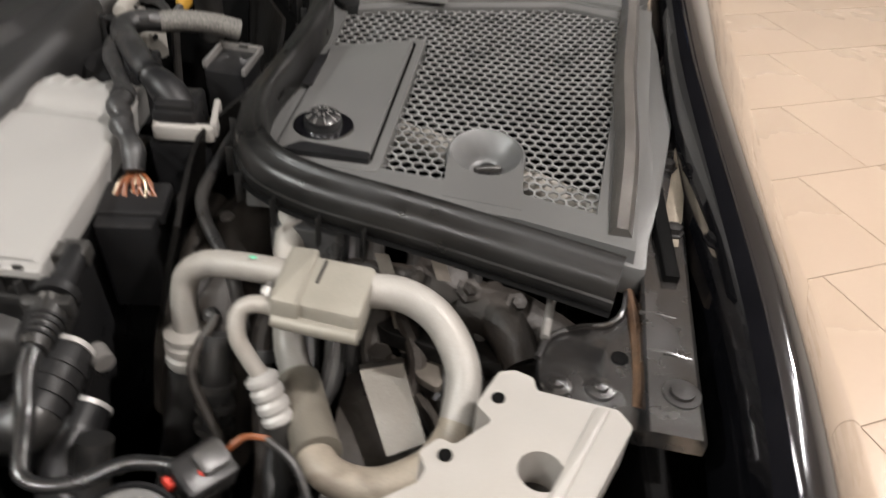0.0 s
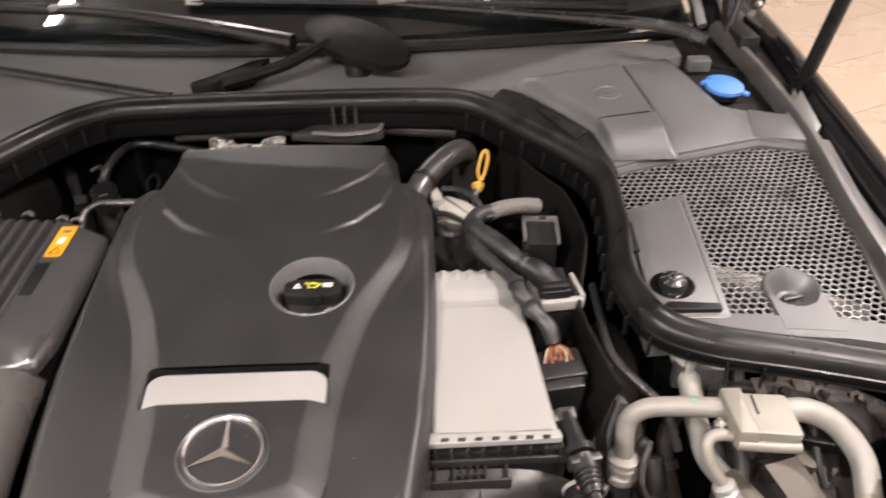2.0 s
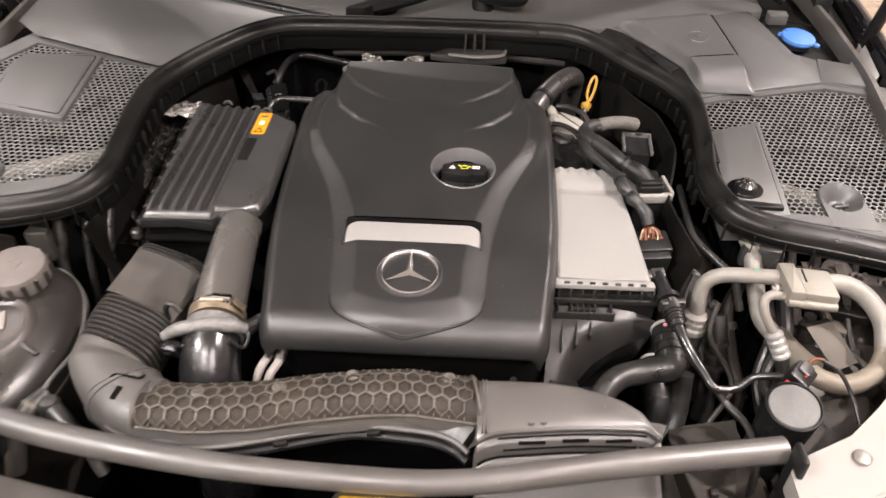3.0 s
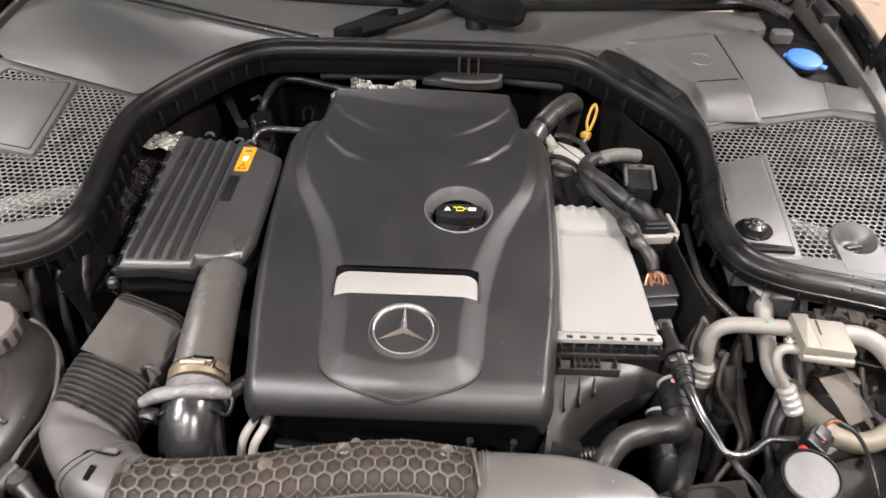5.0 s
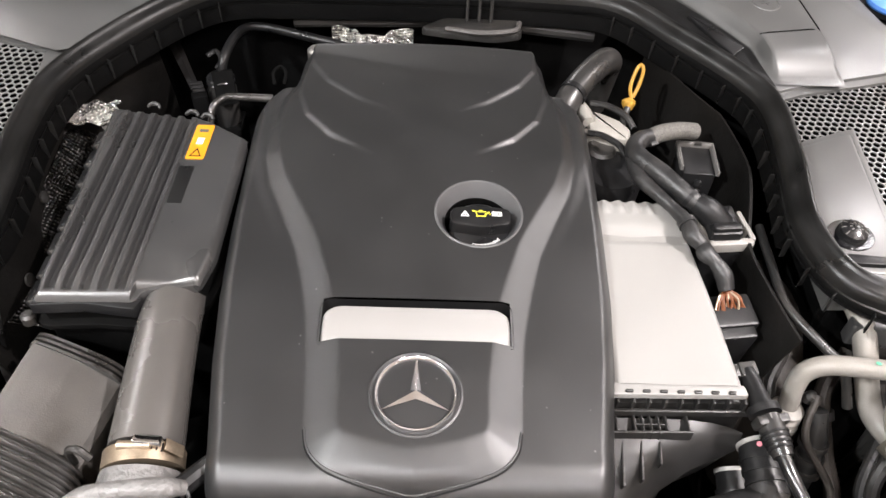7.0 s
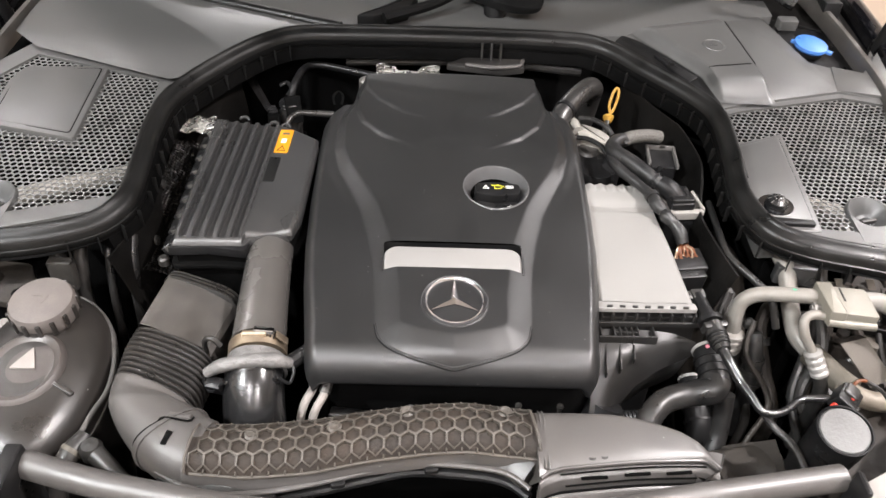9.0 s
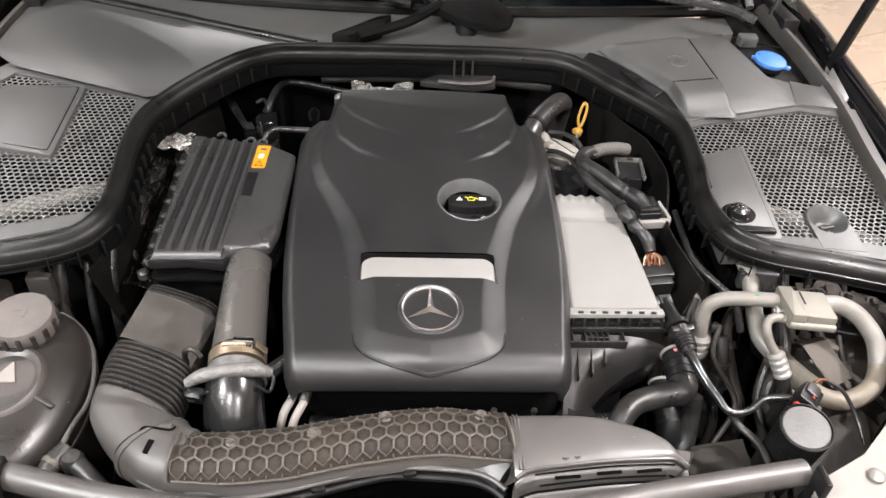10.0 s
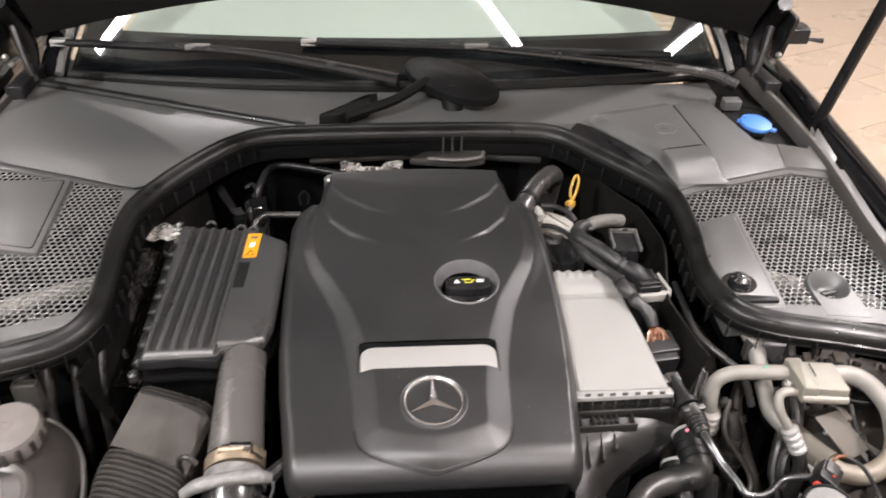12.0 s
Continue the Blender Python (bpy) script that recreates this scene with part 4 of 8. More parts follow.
def cowl():
    zc = lambda x, y: 0.863 + 0.105 * y
    t = thing("cowl_cover", "grey plastic cowl cover below the windscreen", "cowl cover", (0, 0.6, 0.9))

    def sheet(name, outline, dz, mat=COWL, r=0.006, drop=0.02):
        return part(name, prism(rounded(ccw(outline), r, 3), -drop, 0.0, 0.0010, lambda x, y: zc(x, y) + dz), mat, t)
    # the wide side sheet swells gently, so it is built as a curved grid
    def left(u, v):
        edge = [(-0.500, 0.405), (-0.445, 0.425), (-0.385, 0.50), (-0.31, 0.565), (-0.215, 0.604)]
        back = [(-0.765, 0.497), (-0.835, 0.56), (-0.845, 0.66), (-0.835, 0.76), (-0.82, 0.803)]
        k = v * 4
        i = min(3, int(k))
        p = Vector(edge[i]).lerp(Vector(edge[i + 1]), k - i)
        q = Vector(back[i]).lerp(Vector(back[i + 1]), k - i)
        x, y = p.lerp(q, u)
        return x, y, zc(x, y) + 0.012 + 0.016 * math.sin(math.pi * u) * math.sin(math.pi * min(1, v * 1.1)) ** 0.7
    g = grid(left, linspace(0, 1, 25), linspace(0, 1, 17))
    part("side_sheet", (g[0], [tuple(reversed(f)) for f in g[1]]), COWL, t)
    sheet("side_sheet", [(0.475, 0.375), (0.52, 0.392), (0.727, 0.447), (0.80, 0.42), (0.83, 0.46), (0.845, 0.60), (0.79, 0.50), (0.70, 0.545), (0.655, 0.718), (0.60, 0.700), (0.565, 0.688), (0.36, 0.627), (0.34, 0.60), (0.385, 0.50)], 0.008)
    sheet("rear_sheet", [(-0.81, 0.822), (-0.215, 0.622), (0.36, 0.628), (0.565, 0.690), (0.690, 0.735), (0.69, 0.80), (0.3, 0.79), (0.0, 0.785), (-0.3, 0.79), (-0.78, 0.85)], 0.002, COWL, 0.004)
    fold = [(0.722, 0.449), (0.80, 0.424), (0.83, 0.46), (0.842, 0.57), (0.79, 0.502), (0.738, 0.528)]
    part("sheet_fold", prism(ccw(fold), -0.01, 0.0, 0.001, lambda x, y: zc(x, y) + 0.0088 + 0.09 * (x - 0.722)), COWL, t)
    sheet("filler_tray", [(0.65, 0.65), (0.70, 0.55), (0.79, 0.505), (0.845, 0.60), (0.80, 0.70), (0.70, 0.73)], -0.014, BLACK)
    sheet("tray_step", [(0.695, 0.700), (0.735, 0.700), (0.735, 0.725), (0.695, 0.725)], 0.008)
    bead = [(-0.82, 0.808), (-0.60, 0.735), (-0.40, 0.668), (-0.215, 0.607)]
    part("bead_strip", tube([(x, y, zc(x, y) + 0.010) for x, y in bead], 0.012, 12, 4), RUBBER, t)
    for s in (1, -1):
        end = [(0.665, 0.748), (0.72, 0.742), (0.80, 0.706), (0.845, 0.60), (0.862, 0.62), (0.865, 0.96), (0.68, 0.96), (0.66, 0.80)]
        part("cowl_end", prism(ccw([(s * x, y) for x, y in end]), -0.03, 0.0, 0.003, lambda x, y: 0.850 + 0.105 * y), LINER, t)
    # raised hinged lid with a bevelled flank
    def lid(u, v):
        x0, x1 = interp(v, [(0.0, 0.487), (0.15, 0.480), (0.34, 0.474), (0.60, 0.432), (0.86, 0.385), (1.0, 0.365)]), 0.590 - 0.018 * v
        x = x0 + (x1 - x0) * u
        y = 0.392 + 0.235 * v + 0.055 * u * v
        z = zc(x, y) + 0.010 + 0.020 * sstep(0.0, 0.12, u) * (1 - sstep(0.90, 1.0, u)) * sstep(0.0, 0.22, v) * (1 - 0.5 * sstep(0.9, 1.0, v))
        return x, y, z
    part("lid", grid(lid, linspace(0, 1, 40), linspace(0, 1, 30)), COWL, t, "raised grey lid")
    part("lid_seam", join(tube([tuple(Vector(lid(u, 0.36)) + Vector((0, 0, 0.0005))) for u in linspace(0.1, 0.93, 8)], 0.0011, 6, 2),
                          tube([tuple(Vector(lid(0.915, v)) + Vector((0, 0, 0.0005))) for v in linspace(0.36, 0.9, 8)], 0.0011, 6, 2)), PITBLACK, t)
    c = lid(0.55, 0.62)
    part("lid_emboss", join(lathe([(0.022, 0), (0.021, 0.0012), (0.0195, 0.0012), (0.0185, 0)], 36, on_slope(c[0], c[1], c[2], 6)),
                            xf(box(0.016, 0.002, 0.001, None, 0, 0), on_slope(c[0], c[1], c[2], 6, 20)), xf(box(0.002, 0.014, 0.001, None, 0, 0), on_slope(c[0], c[1], c[2], 6, 20))), COWL, t)
    # dark corner pieces beside the seal
    for s in (1,):
        q = [(0.325, 0.590), (0.350, 0.515), (0.420, 0.425), (0.474, 0.358), (0.490, 0.362), (0.488, 0.392), (0.481, 0.427), (0.472, 0.472), (0.428, 0.535), (0.375, 0.600), (0.345, 0.618)]
        part("corner_piece", prism(rounded(q, 0.006, 3), -0.03, 0.0, 0.004, lambda x, y: zc(x, y) + 0.0115), WIPERBLACK, t)
        part("corner_box", prism(rounded(ccw([(0.392, 0.540), (0.414, 0.530), (0.462, 0.466), (0.440, 0.445)]), 0.004, 3), 0.010, 0.016, 0.002, zc), BLACK, t)
    # blue cap over the washer filler
    w = thing("washer_cap", "bright blue plastic washer fluid cap", "filler cap", (0.735, 0.625, 0.915))
    m = pose(0.724, 0.606, 0.928, 8, 4) @ Matrix.Diagonal((0.88, 0.86, 1, 1))
    part("cap_neck", lathe([(0.033, -0.006), (0.033, 0.007), (0, 0.007)], 30, m), BLACK, w)
    part("cap_lid", lathe([(0.036, 0.004), (0.0385, 0.008), (0.037, 0.013), (0.02, 0.016), (0, 0.0165)], 36, m), BLUE, w)
    part("cap_tab", xf(box(0.018, 0.013, 0.005), m @ pose(0.036, -0.020, 0.005, 0, 0, -30)), BLUE, w)
    part("cap_hinge", xf(box(0.012, 0.010, 0.006), m @ pose(-0.036, 0.012, 0.005, 0, 0, -20)), BLUE, w)


cowl()


def glass_point(u, v):
    """The windscreen's face: u across, v up the slope."""
    x = 0.74 * u * (1 - 0.12 * v)
    y = 0.775 + 0.075 * u * u + v * 0.80 * (1 - 0.03 * u * u)
    z = 0.965 + v * 0.47 - 0.0 * u * u
    return x, y, z


def windscreen():
    t = thing("windscreen", "clear green-tinted windscreen with a black printed border", "windscreen", (0, 0.8, 0.96))
    us, vs = linspace(-1, 1, 33), linspace(0, 1, 17)
    g = part("glass_pane", grid(glass_point, us, vs), GLASS, t)
    g.visible_shadow = False

    def band(u, v):
        top = 0.137 + 0.73 * max(0.0, abs(u) - 0.93) / 0.07
        x, y, z = glass_point(u, v * top)
        return x, y + 0.006, z - 0.005
    part("base_strip", tube([tuple(Vector(glass_point(u, 0.0)) + Vector((0, 0.002, -0.012))) for u in linspace(-1, 1, 12)], 0.014, 10, 3), RUBBER, t)
    part("border_print", grid(band, us, linspace(0, 1, 5)), PAINT, t)
    for s in (1, -1):
        foot = lambda u, v, s=s: (s * (0.779 - 0.008 * v + (0.024 + 0.006 * v) * u), 0.868 + 0.076 * v - 0.014 * u, 0.955 + 0.095 * v + 0.003 * math.sin(3 * u))
        g = grid(foot, linspace(0, 1, 5), linspace(0, 1, 6))
        part("pillar_foot", thick(g if s > 0 else (g[0], [tuple(reversed(f)) for f in g[1]]), 0.004), COWL, t)
    # added pale sheets give the glass the bright look of a ceiling reflection
    d = thing("dashboard", "added pale sheets behind the windscreen, for its bright reflection", "dashboard", (0, 1.3, 0.9))
    part("pale_screen_sheet", grid(lambda u, v: (0.70 * u, 0.86 + 0.75 * v, 0.93 + 0.06 * v), linspace(-1, 1, 9), linspace(0, 1, 5)), SCREENPALE, d)
    part("pale_screen_back", grid(lambda u, v: (0.72 * u, 1.62, 0.95 + 0.5 * v), linspace(-1, 1, 5), linspace(0, 1, 3)), SCREENPALE, d)


windscreen()


def wipers():
    for arm, blade, clip in (([(-0.02, 0.735, 0.985), (-0.16, 0.790, 0.995), (-0.33, 0.828, 1.012), (-0.50, 0.845, 1.024)], [(-0.165, 0.792, 0.990), (-0.40, 0.838, 1.014), (-0.765, 0.858, 1.027)], 0.57),
                             ([(0.735, 0.745, 0.965), (0.66, 0.780, 0.984), (0.42, 0.815, 1.000), (0.10, 0.846, 1.022)], [(0.60, 0.826, 1.006), (0.27, 0.838, 1.014), (-0.23, 0.858, 1.027)], 0.62)):
        t = thing("windscreen_wiper", "black windscreen wiper with a flat blade", "wiper", arm[0], "windscreen wipers")
        part("wiper_arm", tube(arm, [0.015, 0.012, 0.009, 0.006], 10, 6), GLOSSHOSE, t)
        b = part("wiper_blade", tube(blade, 0.009, 8, 6), WIPERBLACK, t)
        c = spline(blade, 12)
        p = c[int(len(c) * clip)]
        part("blade_clip", box(0.055, 0.015, 0.012, Matrix.Translation(p + Vector((0, 0, -0.001)))), STRAPGREY, b)
        part("blade_end", box(0.035, 0.018, 0.014, Matrix.Translation(Vector(blade[-1]) + Vector((0.016, 0, -0.006)))), PALEALU, b)
    t = thing("wiper_pivot_cover", "black oval wiper pivot cover", "wiper cover", (0.09, 0.70, 0.95))
    m = pose(0.092, 0.735, 0.985, 16, 6, -38)
    part("oval_lid", xf(lathe([(0.97, -0.012), (1.0, 0.0), (0.97, 0.006), (0.6, 0.012), (0, 0.014)], 44), m @ Matrix.Diagonal((0.118, 0.052, 1, 1))), WIPERBLACK, t)
    part("pivot_foot", tube([(0.095, 0.70, 0.93), (0.095, 0.72, 0.98)], 0.024, 12, 3), WIPERBLACK, t)
    part("wedge", prism(rounded([(-0.185, 0.622), (-0.15, 0.620), (-0.085, 0.660), (-0.065, 0.735), (-0.095, 0.725)], 0.004, 2), 0.92, 0.958, 0.004), WIPERBLACK, t)
    part("wedge_edge", tube([(-0.13, 0.618, 0.955), (-0.03, 0.675, 0.966), (0.04, 0.735, 0.985)], 0.011, 8, 4), WIPERBLACK, t)


wipers()


# ---- wings, bonnet and bay ----
def wing(side):
    s = 1 if side == "r" else -1
    off = 0.0 if s > 0 else 0.012
    t = thing("front_wing", "glossy black painted front wing", "car wing", (s * 0.86, 0.2, 0.0), "front wings")
    crest = [(-0.42, 0.800, 0.865), (-0.30, 0.828, 0.880), (-0.22, 0.842, 0.888), (-0.12, 0.853, 0.894), (-0.015, 0.858, 0.901), (0.165, 0.860, 0.914), (0.30, 0.863, 0.925), (0.47, 0.874, 0.938), (0.66, 0.886, 0.952), (0.90, 0.899, 0.966), (1.2, 0.905, 0.975)]
    prof = [(-0.022, -0.10), (-0.021, -0.022), (-0.017, -0.008), (-0.009, -0.0015), (0.0, 0.0), (0.010, -0.003), (0.020, -0.011), (0.042, -0.034), (0.074, -0.071), (0.104, -0.112), (0.128, -0.160), (0.142, -0.22), (0.150, -0.30), (0.146, -0.42), (0.13, -0.60), (0.10, -0.72), (0.08, -0.96)]
    c = spline([(x + off, y, z) for y, x, z in crest], 4)
    vs, fs = [], []
    n = len(prof)
    for q in c:
        for a, b in prof:
            vs.append((s * (q.x + a), q.y, max(0.0, q.z + b)))
    for i in range(len(c) - 1):
        for k in range(n - 1):
            f = (i * n + k, i * n + k + 1, (i + 1) * n + k + 1, (i + 1) * n + k)
            fs.append(f if s < 0 else tuple(reversed(f)))
    part("wing_skin", thick((vs, fs), 0.0015), PAINT, t)
    rail = [(s * (x + off), y, z) for x, y, z in [(0.788, -0.158, 0.850), (0.792, -0.11, 0.851), (0.802, 0.0, 0.853), (0.815, 0.15, 0.860), (0.822, 0.4, 0.88)]]
    gutter = [(s * (x + off), y, z) for x, y, z in [(0.822, 0.4, 0.88), (0.830, 0.65, 0.90), (0.838, 0.9, 0.92)]]
    r = part("wing_flange", sweep(rail, [(-0.018, -0.012), (-0.018, 0.0), (-0.016, 0.0025), (0.017, 0.0025), (0.020, 0.0), (0.020, -0.012)], 4), STAMPED, t, "dusty black painted metal flange")
    part("wing_gutter", sweep(gutter, [(-0.018, -0.012), (-0.018, 0.0), (0.020, 0.0), (0.020, -0.012)], 4), PITBLACK, r)
    for y in (-0.085, -0.045):
        part("flange_bead", tube([(s * (0.778 + off), y + 0.002, 0.8520), (s * (0.793 + off), y, 0.8535), (s * (0.809 + off), y - 0.003, 0.8520)], 0.0020, 8, 4), STAMPED, r)
    q = pose(s * (0.797 + off), -0.122, 0.853)
    part("flange_bolt", join(lathe([(0.013, 0), (0.013, 0.001), (0.0085, 0.0012), (0.008, 0.0035), (0, 0.004)], 24, q)), INNERPAINT, r)
    for y in (0.06, 0.16, 0.30, 0.44):
        part("flange_bolt", lathe([(0.010, 0), (0.010, 0.002), (0.007, 0.003), (0.007, 0.008), (0, 0.009)], 6, pose(s * (interp(y, [(0.0, 0.812), (0.15, 0.824), (0.4, 0.832)]) + off), y, interp(y, [(0.0, 0.854), (0.15, 0.862), (0.4, 0.882), (0.9, 0.92)]))), INNERPAINT, r)


for s in "rl":
    wing(s)


def bay():
    t = thing("engine_bay_shell", "dusty sheet metal engine bay, deep shade in its near-black colour", "car body", (0, 0, 0), kind="structure")
    for sx in (1, -1):
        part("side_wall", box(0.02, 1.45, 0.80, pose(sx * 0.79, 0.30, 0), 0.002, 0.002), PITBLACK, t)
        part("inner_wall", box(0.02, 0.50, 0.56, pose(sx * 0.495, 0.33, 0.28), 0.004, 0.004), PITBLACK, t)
        # tub plates are added to hide the floor and keep the cells dark
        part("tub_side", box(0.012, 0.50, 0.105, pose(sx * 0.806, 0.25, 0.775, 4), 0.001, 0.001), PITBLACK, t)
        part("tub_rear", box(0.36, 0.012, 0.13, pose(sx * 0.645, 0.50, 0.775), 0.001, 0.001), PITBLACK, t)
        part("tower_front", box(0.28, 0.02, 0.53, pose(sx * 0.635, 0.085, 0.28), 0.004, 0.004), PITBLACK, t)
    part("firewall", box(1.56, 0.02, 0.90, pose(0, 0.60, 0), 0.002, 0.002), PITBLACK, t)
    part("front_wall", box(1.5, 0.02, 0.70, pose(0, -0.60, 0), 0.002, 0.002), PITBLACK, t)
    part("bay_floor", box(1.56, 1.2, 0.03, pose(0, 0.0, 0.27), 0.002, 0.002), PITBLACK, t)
    b = thing("engine_block", "dusty metal engine block under the cover, near-black for the shade", "engine", (0, 0.1, 0.30))
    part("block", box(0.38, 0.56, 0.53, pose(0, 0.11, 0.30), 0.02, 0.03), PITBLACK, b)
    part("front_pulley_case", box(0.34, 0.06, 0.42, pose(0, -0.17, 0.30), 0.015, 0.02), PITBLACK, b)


bay()


def bonnet():
    t = thing("bonnet", "open black bonnet with a dark lined underside", "car bonnet", (0, 0.88, 1.02))
    ang = radians(50)

    def pt(u, v):
        x = u * (0.83 - 0.10 * v)
        back = 0.02 - 0.16 * (1 - u * u)
        l = v * 1.15 - back * (1 - v)
        return x, 0.90 - l * math.cos(ang), 1.03 + l * math.sin(ang) + 0.02 * (1 - u * u)
    us, vs = linspace(-1, 1, 21), linspace(0, 1, 15)
    g = grid(pt, us, vs)
    part("bonnet_skin", thick(g, 0.012), PAINT, t)
    part("bonnet_lining", grid(lambda u, v: tuple(Vector(pt(u * 0.95, 0.04 + v * 0.92)) + Vector((0, -0.03 * math.sin(ang), -0.03 * math.cos(ang)))), us, vs), LINING, t)
    for s in (1, -1):
        h = part("hinge", box(0.036, 0.16, 0.05, pose(s * 0.806, 0.80, 0.930)), BLACK, t, "dusty black steel hinge")
        part("hinge_arm", tube([(s * 0.812, 0.84, 0.965), (s * 0.820, 0.87, 1.02), (s * 0.832, 0.85, 1.08), (s * 0.825, 0.80, 1.13)], [0.014, 0.020, 0.020, 0.016], 10, 5), BLACK, h)
        part("hinge_link", tube([(s * 0.790, 0.79, 0.965), (s * 0.803, 0.80, 1.01), (s * 0.822, 0.83, 1.07)], [0.010, 0.007, 0.010], 8, 5), INNERPAINT, h)
        part("hinge_cheek", xf(prism(rounded(ccw([(-0.06, -0.05), (0.05, -0.045), (0.075, 0.02), (0.03, 0.06), (-0.045, 0.05)]), 0.012, 3), -0.005, 0.005, 0.002), pose(s * 0.852, 0.840, 1.060, 0, 90, 0) @ pose(0, 0, 0, 0, 0, 15)), BLACK, h)
        part("hinge_shelf", prism(rounded(ccw([(s * 0.845, 0.80), (s * 0.905, 0.80), (s * 0.918, 0.85), (s * 0.890, 0.90), (s * 0.845, 0.90)]), 0.010, 3), 1.040, 1.072, 0.006), BLACK, h)
        part("hinge_stop", tube([(s * 0.885, 0.815, 1.050), (s * 0.910, 0.800, 1.050), (s * 0.932, 0.792, 1.050)], [0.004, 0.004, 0.006], 8, 3), BLACK, h)
        for x, y, z in ((0.818, 0.838, 1.000), (0.838, 0.815, 0.992), (0.842, 0.802, 1.012)):
            part("hinge_bolt", lathe([(0.008, 0), (0.008, 0.006), (0.004, 0.010), (0, 0.010)], 6, pose(s * x, y, z, 50, 0, 10)), STEEL, h)
        g2 = thing("gas_strut", "black gas strut holding the bonnet open", "gas strut", (s * 0.868, 0.62, 0.92), "gas struts")
        a, b = Vector((s * 0.868, 0.62, 0.925)), Vector((s * 0.90, 0.46, 1.58))
        part("strut_cylinder", tube([a, a.lerp(b, 0.62)], 0.0125, 16, 3), BLACK, g2)
        part("strut_rod", tube([a.lerp(b, 0.6), b], 0.006, 12, 3), BLACK, g2)
        part("strut_socket", lathe([(0.013, -0.02), (0.014, 0.0), (0.012, 0.018), (0, 0.02)], 14, Matrix.Translation(a)), BLACK, g2)


bonnet()


# ---- air filter box ----
AIR = [(-0.396, 0.0), (-0.339, 0.004), (-0.292, 0.002), (-0.288, 0.018), (-0.232, 0.026), (-0.222, 0.065), (-0.217, 0.249), (-0.266, 0.277), (-0.281, 0.284), (-0.396, 0.30)]


def air_z(x, y):
    return 0.880 + 0.09 * y


def air_box():
    t = thing("air_filter_box", "black ribbed plastic air filter box", "air filter box", (-0.31, 0.13, 0.62))
    o = rounded(ccw(AIR), 0.008, 3)
    span = lambda u: (interp(u, [(0, 0.0), (0.60, 0.003), (0.615, 0.018), (1, 0.027)]), interp(u, [(0, 0.300), (0.64, 0.285), (0.74, 0.277), (1, 0.249)]))

    def lid(u, v):
        y0, y1 = span(u)
        y = y0 + (y1 - y0) * v
        x0, x1 = -0.396, interp(y, [(0.02, -0.232), (0.065, -0.222), (0.25, -0.217)])
        x = x0 + (x1 - x0) * u
        z = air_z(x, y)
        for k in range(5):
            cx = interp(y, [(0.02, -0.3815 + k * 0.0182), (0.29, -0.367 + k * 0.0178)])
            d = abs(x - cx)
            z -= 0.022 * (1 - sstep(0.0042, 0.0060, d)) * sstep(0.012, 0.022, y) * sstep(0.0, 0.008, 0.296 - 0.10 * (x + 0.37) - y)
        # softly crowned ridges between the grooves
        ph = (x - interp(y, [(0.02, -0.3815), (0.29, -0.367)])) / 0.018
        if -0.75 < ph < 4.6:
            z += 0.0030 * math.sin(math.pi * (ph % 1.0)) * sstep(0.008, 0.03, y) * sstep(0.0, 0.02, 0.292 - y)
        # a shallow valley where the pipe leaves the lid
        z -= 0.006 * (1 - sstep(0.0, 0.035, abs(x + 0.262))) * (1 - sstep(0.02, 0.07, y))
        e = min(x - x0, x1 - x, y - y0, y1 - y)
        z -= 0.008 * (1 - min(1, e / 0.008)) ** 2
        return x, y, z
    part("lid", grid(lid, linspace(0, 1, 260), linspace(0, 1, 90)), AIRBOX, t, sharp=70)
    part("lid_side", prism(o, -0.019, -0.007, 0.001, air_z), AIRBOX, t)
    # flange and base in near-black: the shade below the lid as colour
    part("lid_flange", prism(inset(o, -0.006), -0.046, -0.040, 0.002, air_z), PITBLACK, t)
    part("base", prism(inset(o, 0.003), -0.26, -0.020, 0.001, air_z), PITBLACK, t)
    for k in range(9):
        y = 0.012 + k * 0.034
        part("clip", box(0.010, 0.0014, 0.010, pose(-0.4025, y, air_z(-0.41, y) - 0.030, 0, -20), 0.0004, 0.0005), DUCT, t)
        if k < 8:
            part("clip_bed", box(0.014, 0.0318, 0.012, pose(-0.405, y + 0.017, air_z(-0.41, y) - 0.036, 0, -20), 0.001, 0.001), BLACK, t)
    part("corner_screw", lathe([(0.008, -0.01), (0.008, 0.0), (0.005, 0.003), (0, 0.003)], 16, pose(-0.412, 0.004, 0.845)), DUSTY, t)
    part("front_edge", prism(rounded([(-0.400, -0.004), (-0.345, 0.0), (-0.292, -0.006), (-0.286, 0.010), (-0.34, 0.008), (-0.397, 0.004)], 0.002, 2), -0.022, -0.008, 0.002, air_z), BLACK, t)
    st = part("warning_sticker", prism(rounded([(-0.284, 0.206), (-0.262, 0.206), (-0.259, 0.267), (-0.281, 0.267)], 0.003, 3), 0.0002, 0.0008, 0, air_z), ORANGE, t, "orange warning sticker")
    # white patch paints a glint onto the sticker
    part("sticker_glint", prism([(-0.276, 0.232), (-0.268, 0.232), (-0.267, 0.243), (-0.275, 0.243)], 0.0008, 0.0011, 0, air_z), WHITE, st)
    part("sticker_bar", prism([(-0.276, 0.254), (-0.265, 0.254), (-0.265, 0.259), (-0.276, 0.259)], 0.0008, 0.0011, 0, air_z), DUCT, st)
